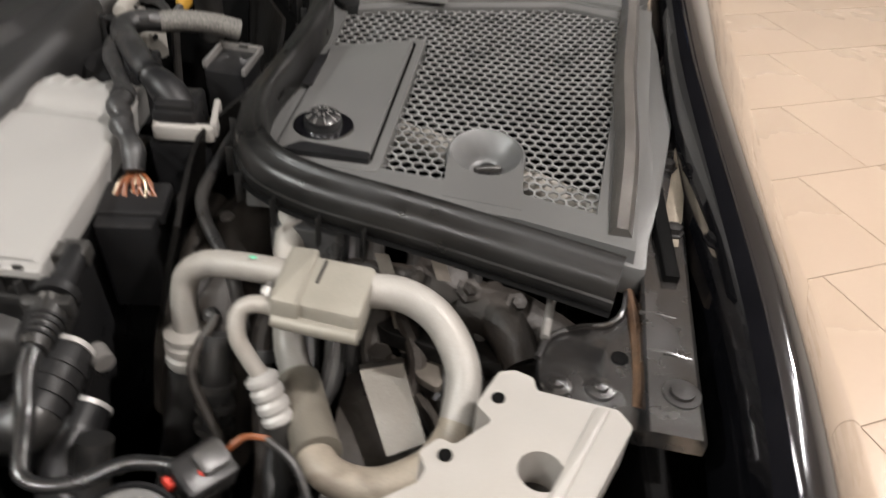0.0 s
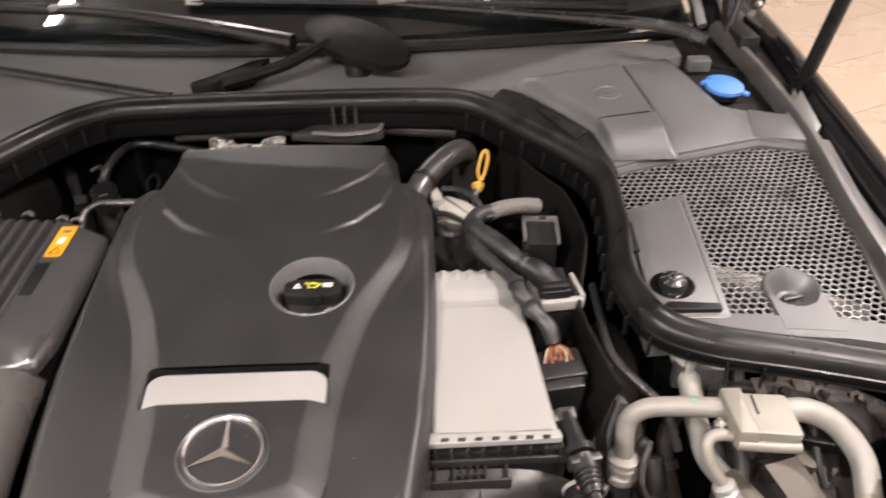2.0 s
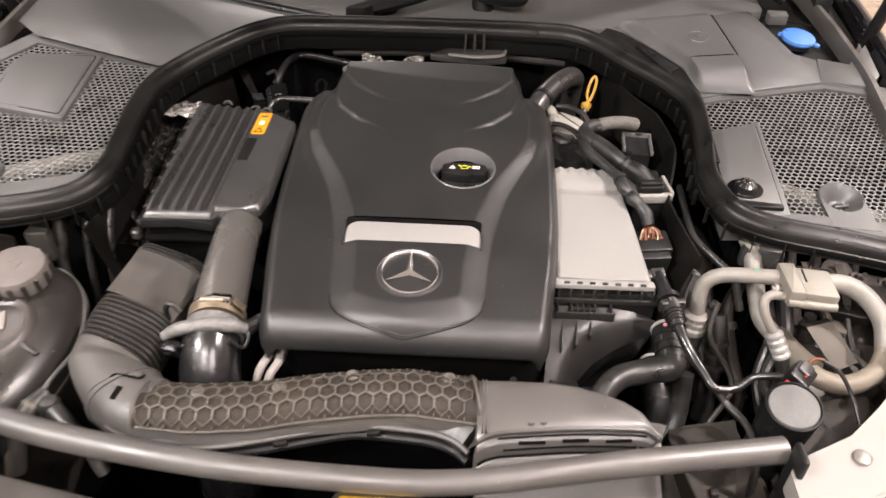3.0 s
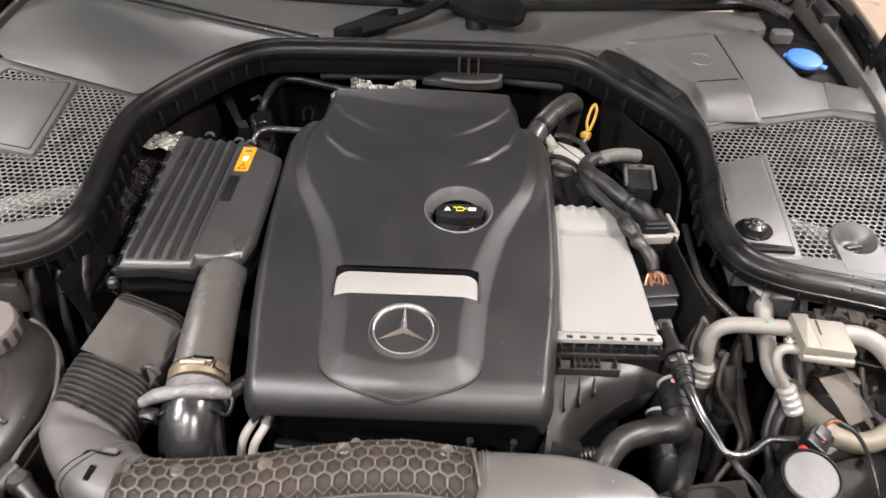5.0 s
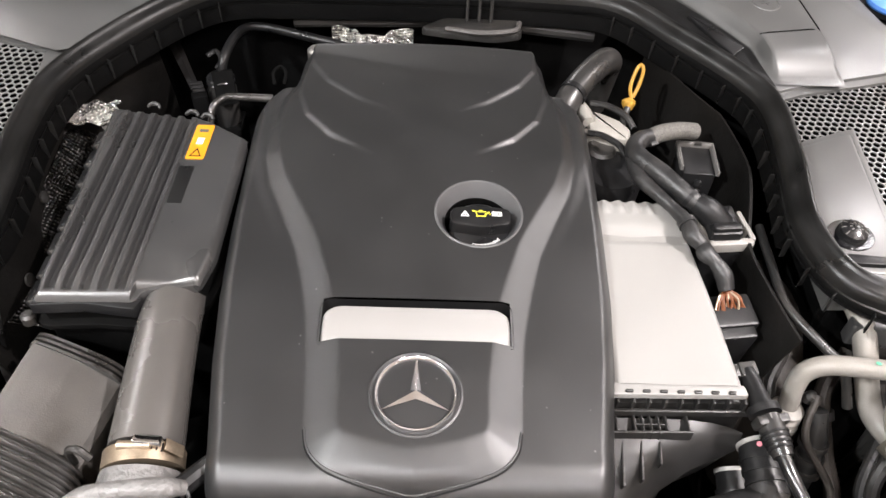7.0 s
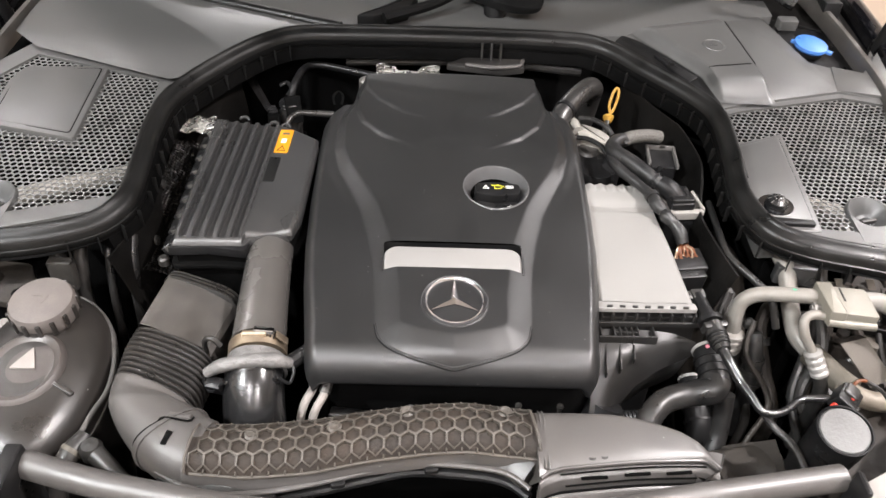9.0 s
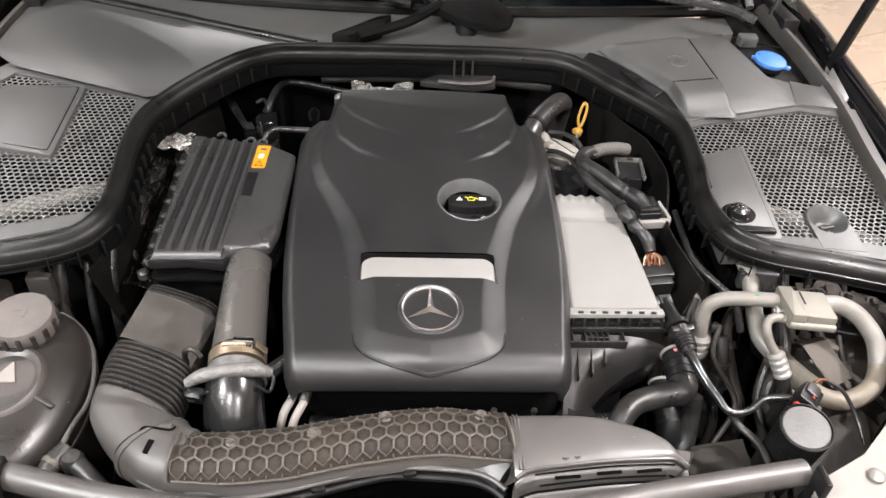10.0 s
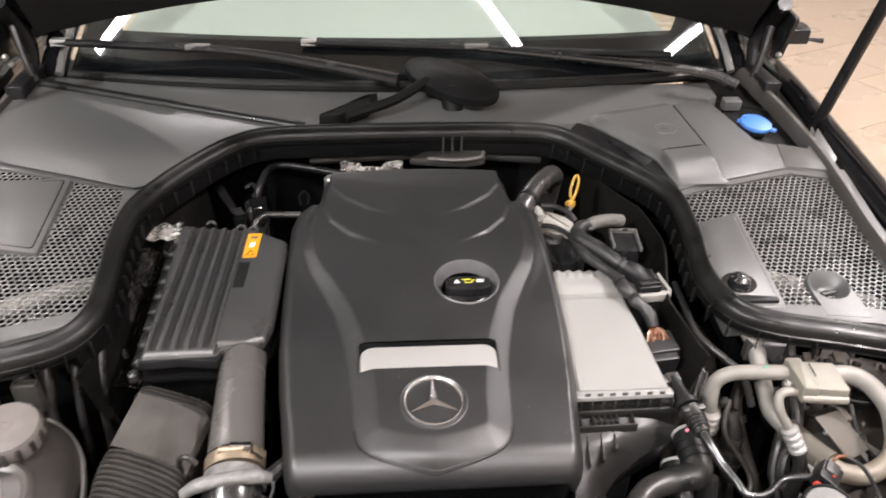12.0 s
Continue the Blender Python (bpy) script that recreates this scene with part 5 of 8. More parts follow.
    part("sticker_triangle", join(*[prism(q, 0.0008, 0.0011, 0, air_z) for q in ([(-0.280, 0.211), (-0.266, 0.211), (-0.266, 0.2122), (-0.280, 0.2122)], [(-0.280, 0.211), (-0.2786, 0.211), (-0.2715, 0.224), (-0.2725, 0.225)], [(-0.266, 0.211), (-0.2672, 0.211), (-0.2732, 0.224), (-0.2722, 0.225)])]), BLACK, st)
    part("data_label", prism(rounded([(-0.289, 0.135), (-0.273, 0.135), (-0.270, 0.194), (-0.287, 0.194)], 0.001, 2), 0.0003, 0.0009, 0, air_z), LABELBLACK, t, "small black data label")
    # outlet pipe down to the front
    part("outlet_pipe", tube([(-0.263, 0.060, 0.828), (-0.261, 0.010, 0.8465), (-0.257, -0.06, 0.842), (-0.252, -0.142, 0.829)], [0.029, 0.0315, 0.033, 0.035], 30, 8), PIPE, t)
    c = thing("hose_clamp", "brass-coloured metal hose clamp on the intake hose", "hose clamp", (-0.25, -0.15, 0.80))
    part("clamp_band", tube([(-0.252, -0.146, 0.828), (-0.250, -0.163, 0.825)], 0.0375, 32, 2), BRASS, c)
    for k in range(9):
        a = radians(52 + 7 * k)
        part("band_slot", box(0.0012, 0.009, 0.0012, pose(-0.251 + 0.0374 * math.cos(a), -0.1545, 0.8265 + 0.0374 * math.sin(a), -8, 90 - math.degrees(a)), 0, 0), BLACK, c)
    part("clamp_screw", tube([(-0.266, -0.156, 0.8615), (-0.236, -0.156, 0.8630)], 0.0045, 12, 2), BRASS, c)
    part("clamp_bridge", box(0.026, 0.009, 0.006, pose(-0.240, -0.153, 0.8625, -8, 5), 0.002, 0.002), CHROME, c)
    part("band_tail", box(0.020, 0.012, 0.0014, pose(-0.2185, -0.152, 0.851, -8, 48), 0.0004, 0.001), BRASS, c)
    h = thing("intake_hose", "black rubber intake hose with a grey collar", "hose", (-0.25, -0.2, 0.5))
    part("cuff", tube([(-0.250, -0.166, 0.825), (-0.249, -0.184, 0.821)], [0.037, 0.040], 30, 3), CRUMPLED, h, "crumpled pale metal cuff")
    part("collar", tube([(-0.305, -0.200, 0.836), (-0.285, -0.198, 0.848), (-0.25, -0.196, 0.856), (-0.22, -0.192, 0.853), (-0.203, -0.186, 0.842)], [0.0065, 0.0090, 0.0085, 0.0098, 0.0068], 14, 6), CRUMPLED, h, "grey clamp collar")
    part("collar_wire", tube([(-0.305, -0.196, 0.84), (-0.308, -0.205, 0.825), (-0.298, -0.214, 0.818), (-0.280, -0.214, 0.836)], 0.0022, 8, 5), BLACK, h)
    part("collar_wire", tube([(-0.206, -0.182, 0.845), (-0.198, -0.194, 0.838), (-0.203, -0.206, 0.828), (-0.216, -0.206, 0.838)], 0.0022, 8, 5), BLACK, h)
    part("hose_seam", tube([(-0.249, -0.205, 0.849), (-0.247, -0.232, 0.822), (-0.246, -0.262, 0.79)], 0.003, 8, 5), HOSE, h)
    part("collar_latch", box(0.022, 0.016, 0.020, pose(-0.294, -0.203, 0.812, 20, 0, -12), 0.003, 0.003), BLACK, h)
    part("latch_spring", tube([(-0.304, -0.206, 0.826), (-0.297, -0.211, 0.824), (-0.286, -0.212, 0.828), (-0.274, -0.210, 0.834)], 0.0016, 8, 4), STEEL, h)
    part("hose_body", tube([(-0.250, -0.182, 0.822), (-0.249, -0.205, 0.806), (-0.247, -0.228, 0.77), (-0.246, -0.238, 0.68), (-0.246, -0.24, 0.52)], [0.037, 0.038, 0.039, 0.040, 0.040], 28, 6), GLOSSHOSE, h)
    part("side_bracket", tube([(-0.318, -0.150, 0.80), (-0.318, -0.152, 0.84), (-0.306, -0.155, 0.85), (-0.296, -0.158, 0.84)], 0.0038, 8, 5), DUSTY, h)
    part("vacuum_tail", tube([(-0.208, -0.182, 0.835), (-0.195, -0.165, 0.832), (-0.182, -0.155, 0.835), (-0.17, -0.14, 0.83)], 0.010, 10, 5), BLACK, h)


air_box()


# ---- intake duct: bellows, elbow, honeycomb deck, scoop ----
def duct_mid(x):
    return interp(x, [(-0.34, -0.312), (-0.28, -0.312), (-0.228, -0.3135), (-0.16, -0.305), (-0.097, -0.2895), (-0.03, -0.2780), (0.015, -0.2745), (0.09, -0.283), (0.2, -0.291)])


def loft(sections, n=28, power=0.6):
    """A tube of rounded-box sections: (centre, half width, half height, way)."""
    vs, fs = [], []
    for c, hw, hh, way in sections:
        w = Vector(way).normalized()
        side = w.cross(Vector((0, 0, 1))).normalized()
        up = side.cross(w)
        for k in range(n):
            a = 2 * math.pi * k / n
            ca, sa = math.cos(a), math.sin(a)
            f = lambda q: math.copysign(abs(q) ** power, q)
            vs.append(tuple(Vector(c) + side * hw * f(ca) + up * hh * f(sa)))
    for i in range(len(sections) - 1):
        for k in range(n):
            fs.append((i * n + k, i * n + (k + 1) % n, (i + 1) * n + (k + 1) % n, (i + 1) * n + k))
    fs.append(tuple(reversed(range(n))))
    fs.append(tuple((len(sections) - 1) * n + k for k in range(n)))
    return vs, fs


def intake_duct():
    t = thing("intake_duct", "dusty grey plastic intake duct with a honeycomb deck", "air duct", (0, -0.3, 0.72))
    half = lambda x: interp(x, [(-0.34, 0.032), (-0.285, 0.033), (-0.228, 0.0355), (-0.16, 0.036), (-0.097, 0.035), (0.09, 0.0345), (0.2, 0.036)])
    crown = lambda d: -0.010 * d * d - 0.012 * abs(d) ** 6

    def top(u, v):
        x = -0.300 + 0.408 * u
        return x, duct_mid(x) + (half(x) + 0.003) * v, 0.8470 + crown(v) - (0.0 if abs(v) < 0.99 else 0.01)
    part("duct_body", thick(grid(top, linspace(0, 1, 60), linspace(-1, 1, 21)), 0.05), DUCT, t)
    # rows of cells that follow the bend of the deck
    zd = lambda x, d: 0.8570 + crown(min(1.1, abs(d) / half(x)))
    zf = lambda x, y: zd(x, y - duct_mid(x))
    stretch = 0.97
    shift = 0.0074
    inner = lambda x, q: -0.283 + 0.3 * q < x < 0.086 and abs(q * stretch + shift) < 0.027
    hv, hf = honeycomb(inner, lambda x, q: zd(x, q * stretch + shift), 0.0177, 0.14, 0.0058)
    part("honeycomb_rib", ([(x, duct_mid(x) + q * stretch + shift, z) for x, q, z in hv], hf), RIBHEX, t, "raised dusty honeycomb ribs", smooth=False)

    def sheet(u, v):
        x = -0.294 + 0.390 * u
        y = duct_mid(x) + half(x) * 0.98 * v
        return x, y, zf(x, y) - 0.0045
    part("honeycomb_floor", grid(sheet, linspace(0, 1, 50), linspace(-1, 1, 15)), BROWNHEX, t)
    for sgn in (-1, 1):
        e = [(x, duct_mid(x) + sgn * half(x) * 0.985, zf(x, duct_mid(x) + sgn * half(x) * 0.985) + 0.0005) for x in linspace(-0.290, 0.094, 16)]
        part("deck_edge", tube(e, 0.0019, 8, 3), RIBHEX, t)
    ticks = []
    for k in range(21):
        for sgn, x in ((-1, -0.2745 + 0.0177 * k), (1, -0.2745 + 0.0177 * k)):
            if x < 0.086:
                d = sgn * (half(x) - 0.0025)
                ticks.append(box(0.0020, 0.0050, 0.0035, pose(x, duct_mid(x) + d, zd(x, d) - 0.0030), 0.0004, 0.0004))
    part("edge_tick", join(*ticks), RIBHEX, t, smooth=False)
    for x0, r in ((0.0925, 0.0017), (-0.2925, 0.0017)):
        part("deck_end", tube([(x0 + 0.006 * d * (-1 if x0 > 0 else 0.6), duct_mid(x0) + half(x0) * d, zf(x0, duct_mid(x0) + half(x0) * d) + 0.0008) for d in linspace(-0.98, 0.98, 7)], r, 8, 3), RIBHEX, t)
    # two moulded lips along the front of the duct
    lip = [(-0.333, -0.317), (-0.305, -0.332), (-0.280, -0.341), (-0.248, -0.345), (-0.188, -0.337), (-0.121, -0.319), (-0.064, -0.303), (-0.031, -0.300), (0.035, -0.305), (0.066, -0.314), (0.086, -0.331)]
    part("front_lip", tube([(x, y - 0.012, 0.818) for x, y in lip], 0.0034, 10, 4), DUCT, t)
    part("front_wall", sweep([(x, y + 0.005, 0.831) for x, y in lip], [(-0.008, 0.002), (0.004, -0.004), (0.014, -0.014), (0.014, -0.03), (-0.008, -0.03)], 4), DUSTY, t)
    part("lower_lip", tube([(x, y - 0.013, 0.803) for x, y in lip], 0.006, 10, 4), BLACK, t)
    for x in (-0.205, -0.130, -0.025):
        part("lip_clip", box(0.017, 0.008, 0.006, pose(x, interp(x, lip) - 0.017, 0.811, 0, 0, 10)), BLACK, t)
    # elbow, its clipped collar, and the bellows up to the filter box
    bend = [((-0.3695, -0.216, 0.805), 0.0590, 0.0345, (-0.38, -0.92, 0)), ((-0.3690, -0.228, 0.805), 0.0570, 0.0345, (-0.28, -0.95, 0)), ((-0.3635, -0.243, 0.810), 0.0525, 0.0350, (-0.05, -1, 0)), ((-0.3540, -0.255, 0.811), 0.0475, 0.0350, (0.20, -0.98, 0)),
            ((-0.3420, -0.269, 0.813), 0.0440, 0.0350, (0.42, -0.91, 0)), ((-0.3290, -0.282, 0.814), 0.0415, 0.0345, (0.62, -0.78, 0)), ((-0.3140, -0.294, 0.815), 0.0395, 0.0340, (0.80, -0.60, 0)), ((-0.2990, -0.303, 0.816), 0.0375, 0.0335, (0.92, -0.38, 0)), ((-0.2780, -0.309, 0.816), 0.0360, 0.0330, (0.98, -0.18, 0))]
    fine_bend = []
    for k in range(len(bend) - 1):
        for q in linspace(0, 1, 5)[:-1]:
            (c0, a0, b0, w0), (c1, a1, b1, w1) = bend[k], bend[k + 1]
            fine_bend.append((tuple(Vector(c0).lerp(Vector(c1), q)), a0 + (a1 - a0) * q, b0 + (b1 - b0) * q, tuple(Vector(w0).lerp(Vector(w1), q))))
    part("elbow", loft(fine_bend + [bend[-1]], 40, 0.78), DUCT, t, "smooth grey plastic elbow")
    wider = lambda seq, d: [(c, a + d, b + d, w) for c, a, b, w in seq]
    part("elbow_joint", loft(wider(fine_bend[21:32], 0.0030), 40, 0.78), DUCT, t, "clipped collar of the elbow", sharp=25)
    part("joint_rim", loft(wider(fine_bend[20:22], 0.0048), 40, 0.78), DUCT, t, sharp=25)
    part("joint_gap", loft(wider(fine_bend[19:21], 0.0006), 40, 0.78), PITBLACK, t)
    part("joint_slot", box(0.0065, 0.017, 0.003, pose(-0.3215, -0.3075, 0.8492, 14, 0, -16), 0, 0.001), PITBLACK, t)
    part("joint_latch", tube([(-0.338, -0.286, 0.8500), (-0.331, -0.281, 0.8525), (-0.303, -0.286, 0.8530), (-0.298, -0.280, 0.8520)], 0.0013, 8, 3), PITBLACK, t)
    part("latch_tab", box(0.026, 0.007, 0.003, pose(-0.315, -0.2765, 0.8490, 0, 0, -8), 0.0008, 0.001), DUCT, t)
    rings = []
    first, last = Vector((-0.3665, -0.132, 0.802)), Vector((-0.3690, -0.219, 0.803))
    for k in range(10):
        for f, d in ((0.0, 0.0), (0.28, 0.0), (0.40, 0.0045), (0.55, 0.0062), (0.75, 0.0062), (0.90, 0.0045)):
            q = (k + f) / 10
            rings.append((tuple(first.lerp(last, q)), 0.0545 + 0.0035 * math.sin(math.pi * min(1, q * 1.2)) + d, 0.0300 + d, (-0.37 - 0.02 * q, -0.92, 0)))
    part("bellows", loft(rings, 44, 0.72), BELLOWS, t, "ribbed black rubber bellows", sharp=14)

    # the funnel is folded along one crease, with a steeper flank towards the pipe
    def funnel(u, v):
        c = Vector((-0.3505, -0.040, 0.800)).lerp(Vector((-0.3660, -0.136, 0.802)), v)
        side = Vector((0.925, -0.38, 0))
        hw, hh = 0.0600 - 0.004 * v, 0.0350 - 0.001 * v
        o = [(-1.0, -0.9), (-1.0, 0.3), (-0.97, 0.75), (-0.88, 0.97), (-0.6, 1.02), (-0.2, 1.02), (0.12 - 0.10 * v, 1.0), (0.55, 0.82), (0.9, 0.60), (1.0, 0.4), (1.0, -0.9)]
        i = min(len(o) - 2, int(u * (len(o) - 1)))
        g = u * (len(o) - 1) - i
        a, b = o[i][0] + (o[i + 1][0] - o[i][0]) * g, o[i][1] + (o[i + 1][1] - o[i][1]) * g
        return tuple(c + side * hw * a + Vector((0, 0, hh * b)))
    part("inlet_funnel", grid(funnel, linspace(0, 1, 41), linspace(0, 1, 14)), FUNNEL, t, "dusty rubber inlet funnel", sharp=14)
    for k in range(3):
        c = Vector((-0.3490 - 0.0018 * k, -0.0290 - 0.0055 * k, 0.801))
        part("funnel_band", loft([(tuple(c), 0.0615, 0.0375, (-0.38, -0.92, 0)), (tuple(c + Vector((-0.001, -0.0030, 0))), 0.0615, 0.0375, (-0.38, -0.92, 0))], 40, 0.5), BELLOWS, t, sharp=25)
    # scoop towards the grille: a broad flat dome, a stepped front band and a lower panel
    rear = lambda x: interp(x, [(0.094, -0.2440), (0.147, -0.2460), (0.185, -0.2480), (0.215, -0.2530), (0.242, -0.2610), (0.265, -0.2710), (0.283, -0.2860), (0.296, -0.3020), (0.306, -0.3180)])
    front = lambda x: interp(x, [(0.094, -0.3470), (0.100, -0.3400), (0.118, -0.3335), (0.164, -0.3285), (0.233, -0.3205), (0.287, -0.3155), (0.297, -0.3170), (0.306, -0.3210)])
    end = lambda x: 0.040 * max(0.0, x - 0.20) + 0.010 * sstep(0.275, 0.306, x) ** 2
    crest = lambda x: 0.8465 + 0.0035 * math.sin(math.pi * min(1.0, max(0.0, (x - 0.09) / 0.2))) - end(x)

    def dome(u, v):
        x = 0.094 + 0.212 * u
        w = 2 * v - 1
        z = crest(x) - 0.003 * w * w - (0.016 * sstep(0.55, 1.0, -w) ** 2 if w < 0 else 0.004 * w ** 4)
        return x, rear(x) + (front(x) - rear(x)) * v, z
    shell = grid(dome, linspace(0, 1, 48), linspace(0, 1, 25))
    s = part("scoop", thick((shell[0], [tuple(reversed(f)) for f in shell[1]]), 0.03), DUCT, t, "smooth grey plastic scoop")

    def band_at(table):
        def surface(u, v):
            x = 0.094 + 0.212 * u
            i = min(len(table) - 2, int(v * (len(table) - 1)))
            g = v * (len(table) - 1) - i
            dy, dz = (table[i][m] + (table[i + 1][m] - table[i][m]) * g for m in (0, 1))
            return x, front(min(x, 0.306)) + dy, crest(x) - 0.006 + dz
        g = grid(surface, linspace(0, 1, 48), linspace(0, 1, 4 * (len(table) - 1) + 1))
        return g[0], [tuple(reversed(f)) for f in g[1]]
    part("scoop_band", thick(band_at([(0.004, -0.0040), (-0.002, -0.0045), (-0.0075, -0.0080), (-0.0105, -0.0155), (-0.0120, -0.0240), (-0.0120, -0.034)]), 0.004), DUCT, s, sharp=50)
    part("scoop_ridge", tube([(x, front(x) + 0.0010, crest(x) - 0.0050) for x in linspace(0.095, 0.303, 24)], 0.0022, 8, 2), DUCT, s)
    part("scoop_mouth", thick(band_at([(-0.006, -0.024), (-0.0165, -0.0255), (-0.022, -0.030), (-0.050, -0.044), (-0.085, -0.062)]), 0.004), DUCT, s, sharp=50)
    # black strips stand in for the shade in grooves, gap and vent slots
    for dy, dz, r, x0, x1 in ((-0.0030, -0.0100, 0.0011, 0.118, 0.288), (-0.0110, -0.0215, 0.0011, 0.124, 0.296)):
        part("band_groove_shade", tube([(x, front(x) + dy - 0.0006, crest(x) + dz + 0.0006) for x in linspace(x0, x1, 14)], r, 8, 2), PITBLACK, s)
    part("band_gap_shade", tube([(x, front(x) - 0.0128, crest(x) - 0.0305) for x in linspace(0.096, 0.302, 24)], 0.0016, 8, 2), PITBLACK, s)
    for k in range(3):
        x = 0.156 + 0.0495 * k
        part("vent_slot_shade", box(0.030, 0.0035, 0.0024, pose(x, front(x) - 0.0078, crest(x) - 0.0148, 55, 0, 5), 0, 0.0008), PITBLACK, s)
    for x in (0.155, 0.169):
        part("scoop_screw", lathe([(0.0055, 0.0), (0.0055, 0.0010), (0.004, 0.0016), (0.0, 0.0012)], 14, pose(x, front(x) + 0.012, crest(x) - 0.0045)), DUSTY, s)
    for x in (0.1010, 0.1055):
        part("seam_lip", tube([(x, rear(x) - 0.006 - 0.084 * q, crest(x) - 0.0005 - 0.009 * max(0.0, 1 - q / 0.15) ** 2 - 0.002 * q) for q in linspace(0, 1, 9)], 0.0012, 8, 2), DUCT, s)
    for x, y in ((-0.229, duct_mid(-0.229) + 0.012), (-0.137, duct_mid(-0.137) + 0.010), (-0.055, duct_mid(-0.055) + 0.018), (0.06, duct_mid(0.06) + 0.018)):
        part("deck_stud", lathe([(0.0085, 0), (0.0085, 0.0025), (0.006, 0.0040), (0.0045, 0.0030), (0, 0.0030)], 16, pose(x, y, zf(x, y) - 0.0052)), RIBHEX, t)


intake_duct()


# ---- charge air cooler with its pale shield ----
def charge_cooler():
    t = thing("charge_air_cooler", "pale metal heat shield over a black plastic charge cooler", "charge cooler", (0.27, 0.08, 0.55))
    zs = lambda x, y: 0.858 + 0.085 * y
    xr = lambda y: interp(y, [(-0.062, 0.334), (0.05, 0.326), (0.121, 0.318), (0.19, 0.314)])

    def top(u, v):
        y = -0.069 + 0.254 * v
        x = 0.203 + (xr(y) - 0.203) * u
        z = zs(x, y) - 0.004 * sstep(0.73, 0.76, v) + 0.006 * sstep(0.76, 0.86, v) - 0.004 * sstep(0.95, 1.0, v) + 0.0015 * math.sin(9 * u + 5 * v) * 0.3
        e = min(u * 0.12, (1 - u) * 0.12)
        z -= 0.005 * (1 - min(1, e / 0.005)) ** 2
        if v > 0.92:
            z += 0.0018 * math.sin(u * 40)
        return x, y, z
    part("shield", grid(top, linspace(0, 1, 50), linspace(0, 1, 60)), WHITESHIELD, t, "pale folded metal heat shield")
    o = [(0.204, -0.067), (0.332, -0.067), (0.325, 0.05), (0.317, 0.12), (0.313, 0.182), (0.204, 0.182)]
    part("shield_side", prism(o, -0.03, -0.003, 0.001, zs), WHITESHIELD, t)
    part("shield_lip", prism(rounded([(0.198, -0.081), (0.338, -0.079), (0.336, -0.067), (0.200, -0.067)], 0.003, 2), -0.008, -0.001, 0.0015, zs), WHITESHIELD, t)
    # dark boxes stand in for the shaded slots in the lip
    for k in range(7):
        part("lip_slot", box(0.008, 0.0032, 0.0025, pose(0.216 + 0.0175 * k, -0.0772, zs(0, -0.0772) - 0.0012), 0.0005, 0.0015), DUSTY, t)
    part("tank_rim", prism(rounded([(0.198, -0.079), (0.344, -0.077), (0.340, -0.055), (0.200, -0.055)], 0.003, 2), 0.785, 0.832, 0.003), TANKBLACK, t)
    for k in range(9):
        part("rim_rib", box(0.0030, 0.009, 0.018, pose(0.2065 + 0.0163 * k, -0.0800, 0.824, 0, 0, -12), 0.001, 0.001), TANKBLACK, t)
    part("rim_rail", box(0.146, 0.0045, 0.008, pose(0.2735, -0.0845, 0.8215, 0, 0, 0.8), 0.001, 0.001), TANKBLACK, t)

    def tank(u, v):
        y = -0.086 - 0.125 * v
        x0 = 0.196 - 0.012 * v
        x1 = interp(v, [(0.0, 0.345), (0.10, 0.338), (0.22, 0.290), (0.36, 0.256), (0.55, 0.230), (0.8, 0.214), (1.0, 0.207)])
        z = 0.813 - 0.035 * v - 0.095 * max(0.0, v - 0.25) ** 1.5
        z -= interp(v, [(0.0, 0.020), (0.3, 0.045), (1.0, 0.05)]) * u ** 5
        return x0 + (x1 - x0) * u, y, z
    part("end_tank", thick(grid(tank, linspace(0, 1, 24), linspace(0, 1, 30)), 0.004), TANKBLACK, t, "ribbed dark plastic end tank")
    part("tank_side", thick(grid(lambda u, v: tuple(Vector(tank(1.0, v)) + Vector((-0.01 * u, 0.012 * u, -0.06 * u))), linspace(0, 1, 5), linspace(0, 1, 24)), 0.003), TANKBLACK, t)
    # open lattice and three fins standing on the tank
    part("fin_rail", box(0.082, 0.0030, 0.014, pose(0.242, -0.106, 0.809, 0, 0, 1), 0.001, 0.001), TANKBLACK, t)
    for x in (0.210, 0.2285, 0.2615, 0.2835):
        part("lattice_wall", box(0.0026, 0.023, 0.013, pose(x - 0.004, -0.0950, 0.8095), 0.001, 0.001), TANKBLACK, t)
    for k in range(3):
        part("lattice_wall", box(0.0020, 0.023, 0.013, pose(0.2330 + 0.0082 * k, -0.0965, 0.8095), 0.0008, 0.0008), TANKBLACK, t)
    # black plate added to darken the lattice cells as shade would
    part("lattice_shade", box(0.078, 0.021, 0.003, pose(0.243, -0.0950, 0.8065, 8), 0, 0.001), BLACK, t)
    part("lattice_bar", box(0.033, 0.0020, 0.012, pose(0.241, -0.0965, 0.8095), 0.0008, 0.0008), TANKBLACK, t)
    for k, (x, l) in enumerate(((0.2135, 0.046), (0.2320, 0.040), (0.2510, 0.024))):
        part("tank_fin", box(0.0026, l, 0.012, pose(x - 0.003 + 0.001 * k, -0.107 - l / 2, 0.799 - 0.10 * l, 11, 0, -5), 0.001, 0.001), TANKBLACK, t)
    part("outlet_duct", tube([(0.213, -0.165, 0.752), (0.203, -0.180, 0.715), (0.20, -0.190, 0.62)], [0.024, 0.026, 0.028], 24, 6), BLACK, t)
    part("core", box(0.12, 0.21, 0.28, pose(0.262, 0.06, 0.55), 0.005, 0.005), BLACK, t)


charge_cooler()


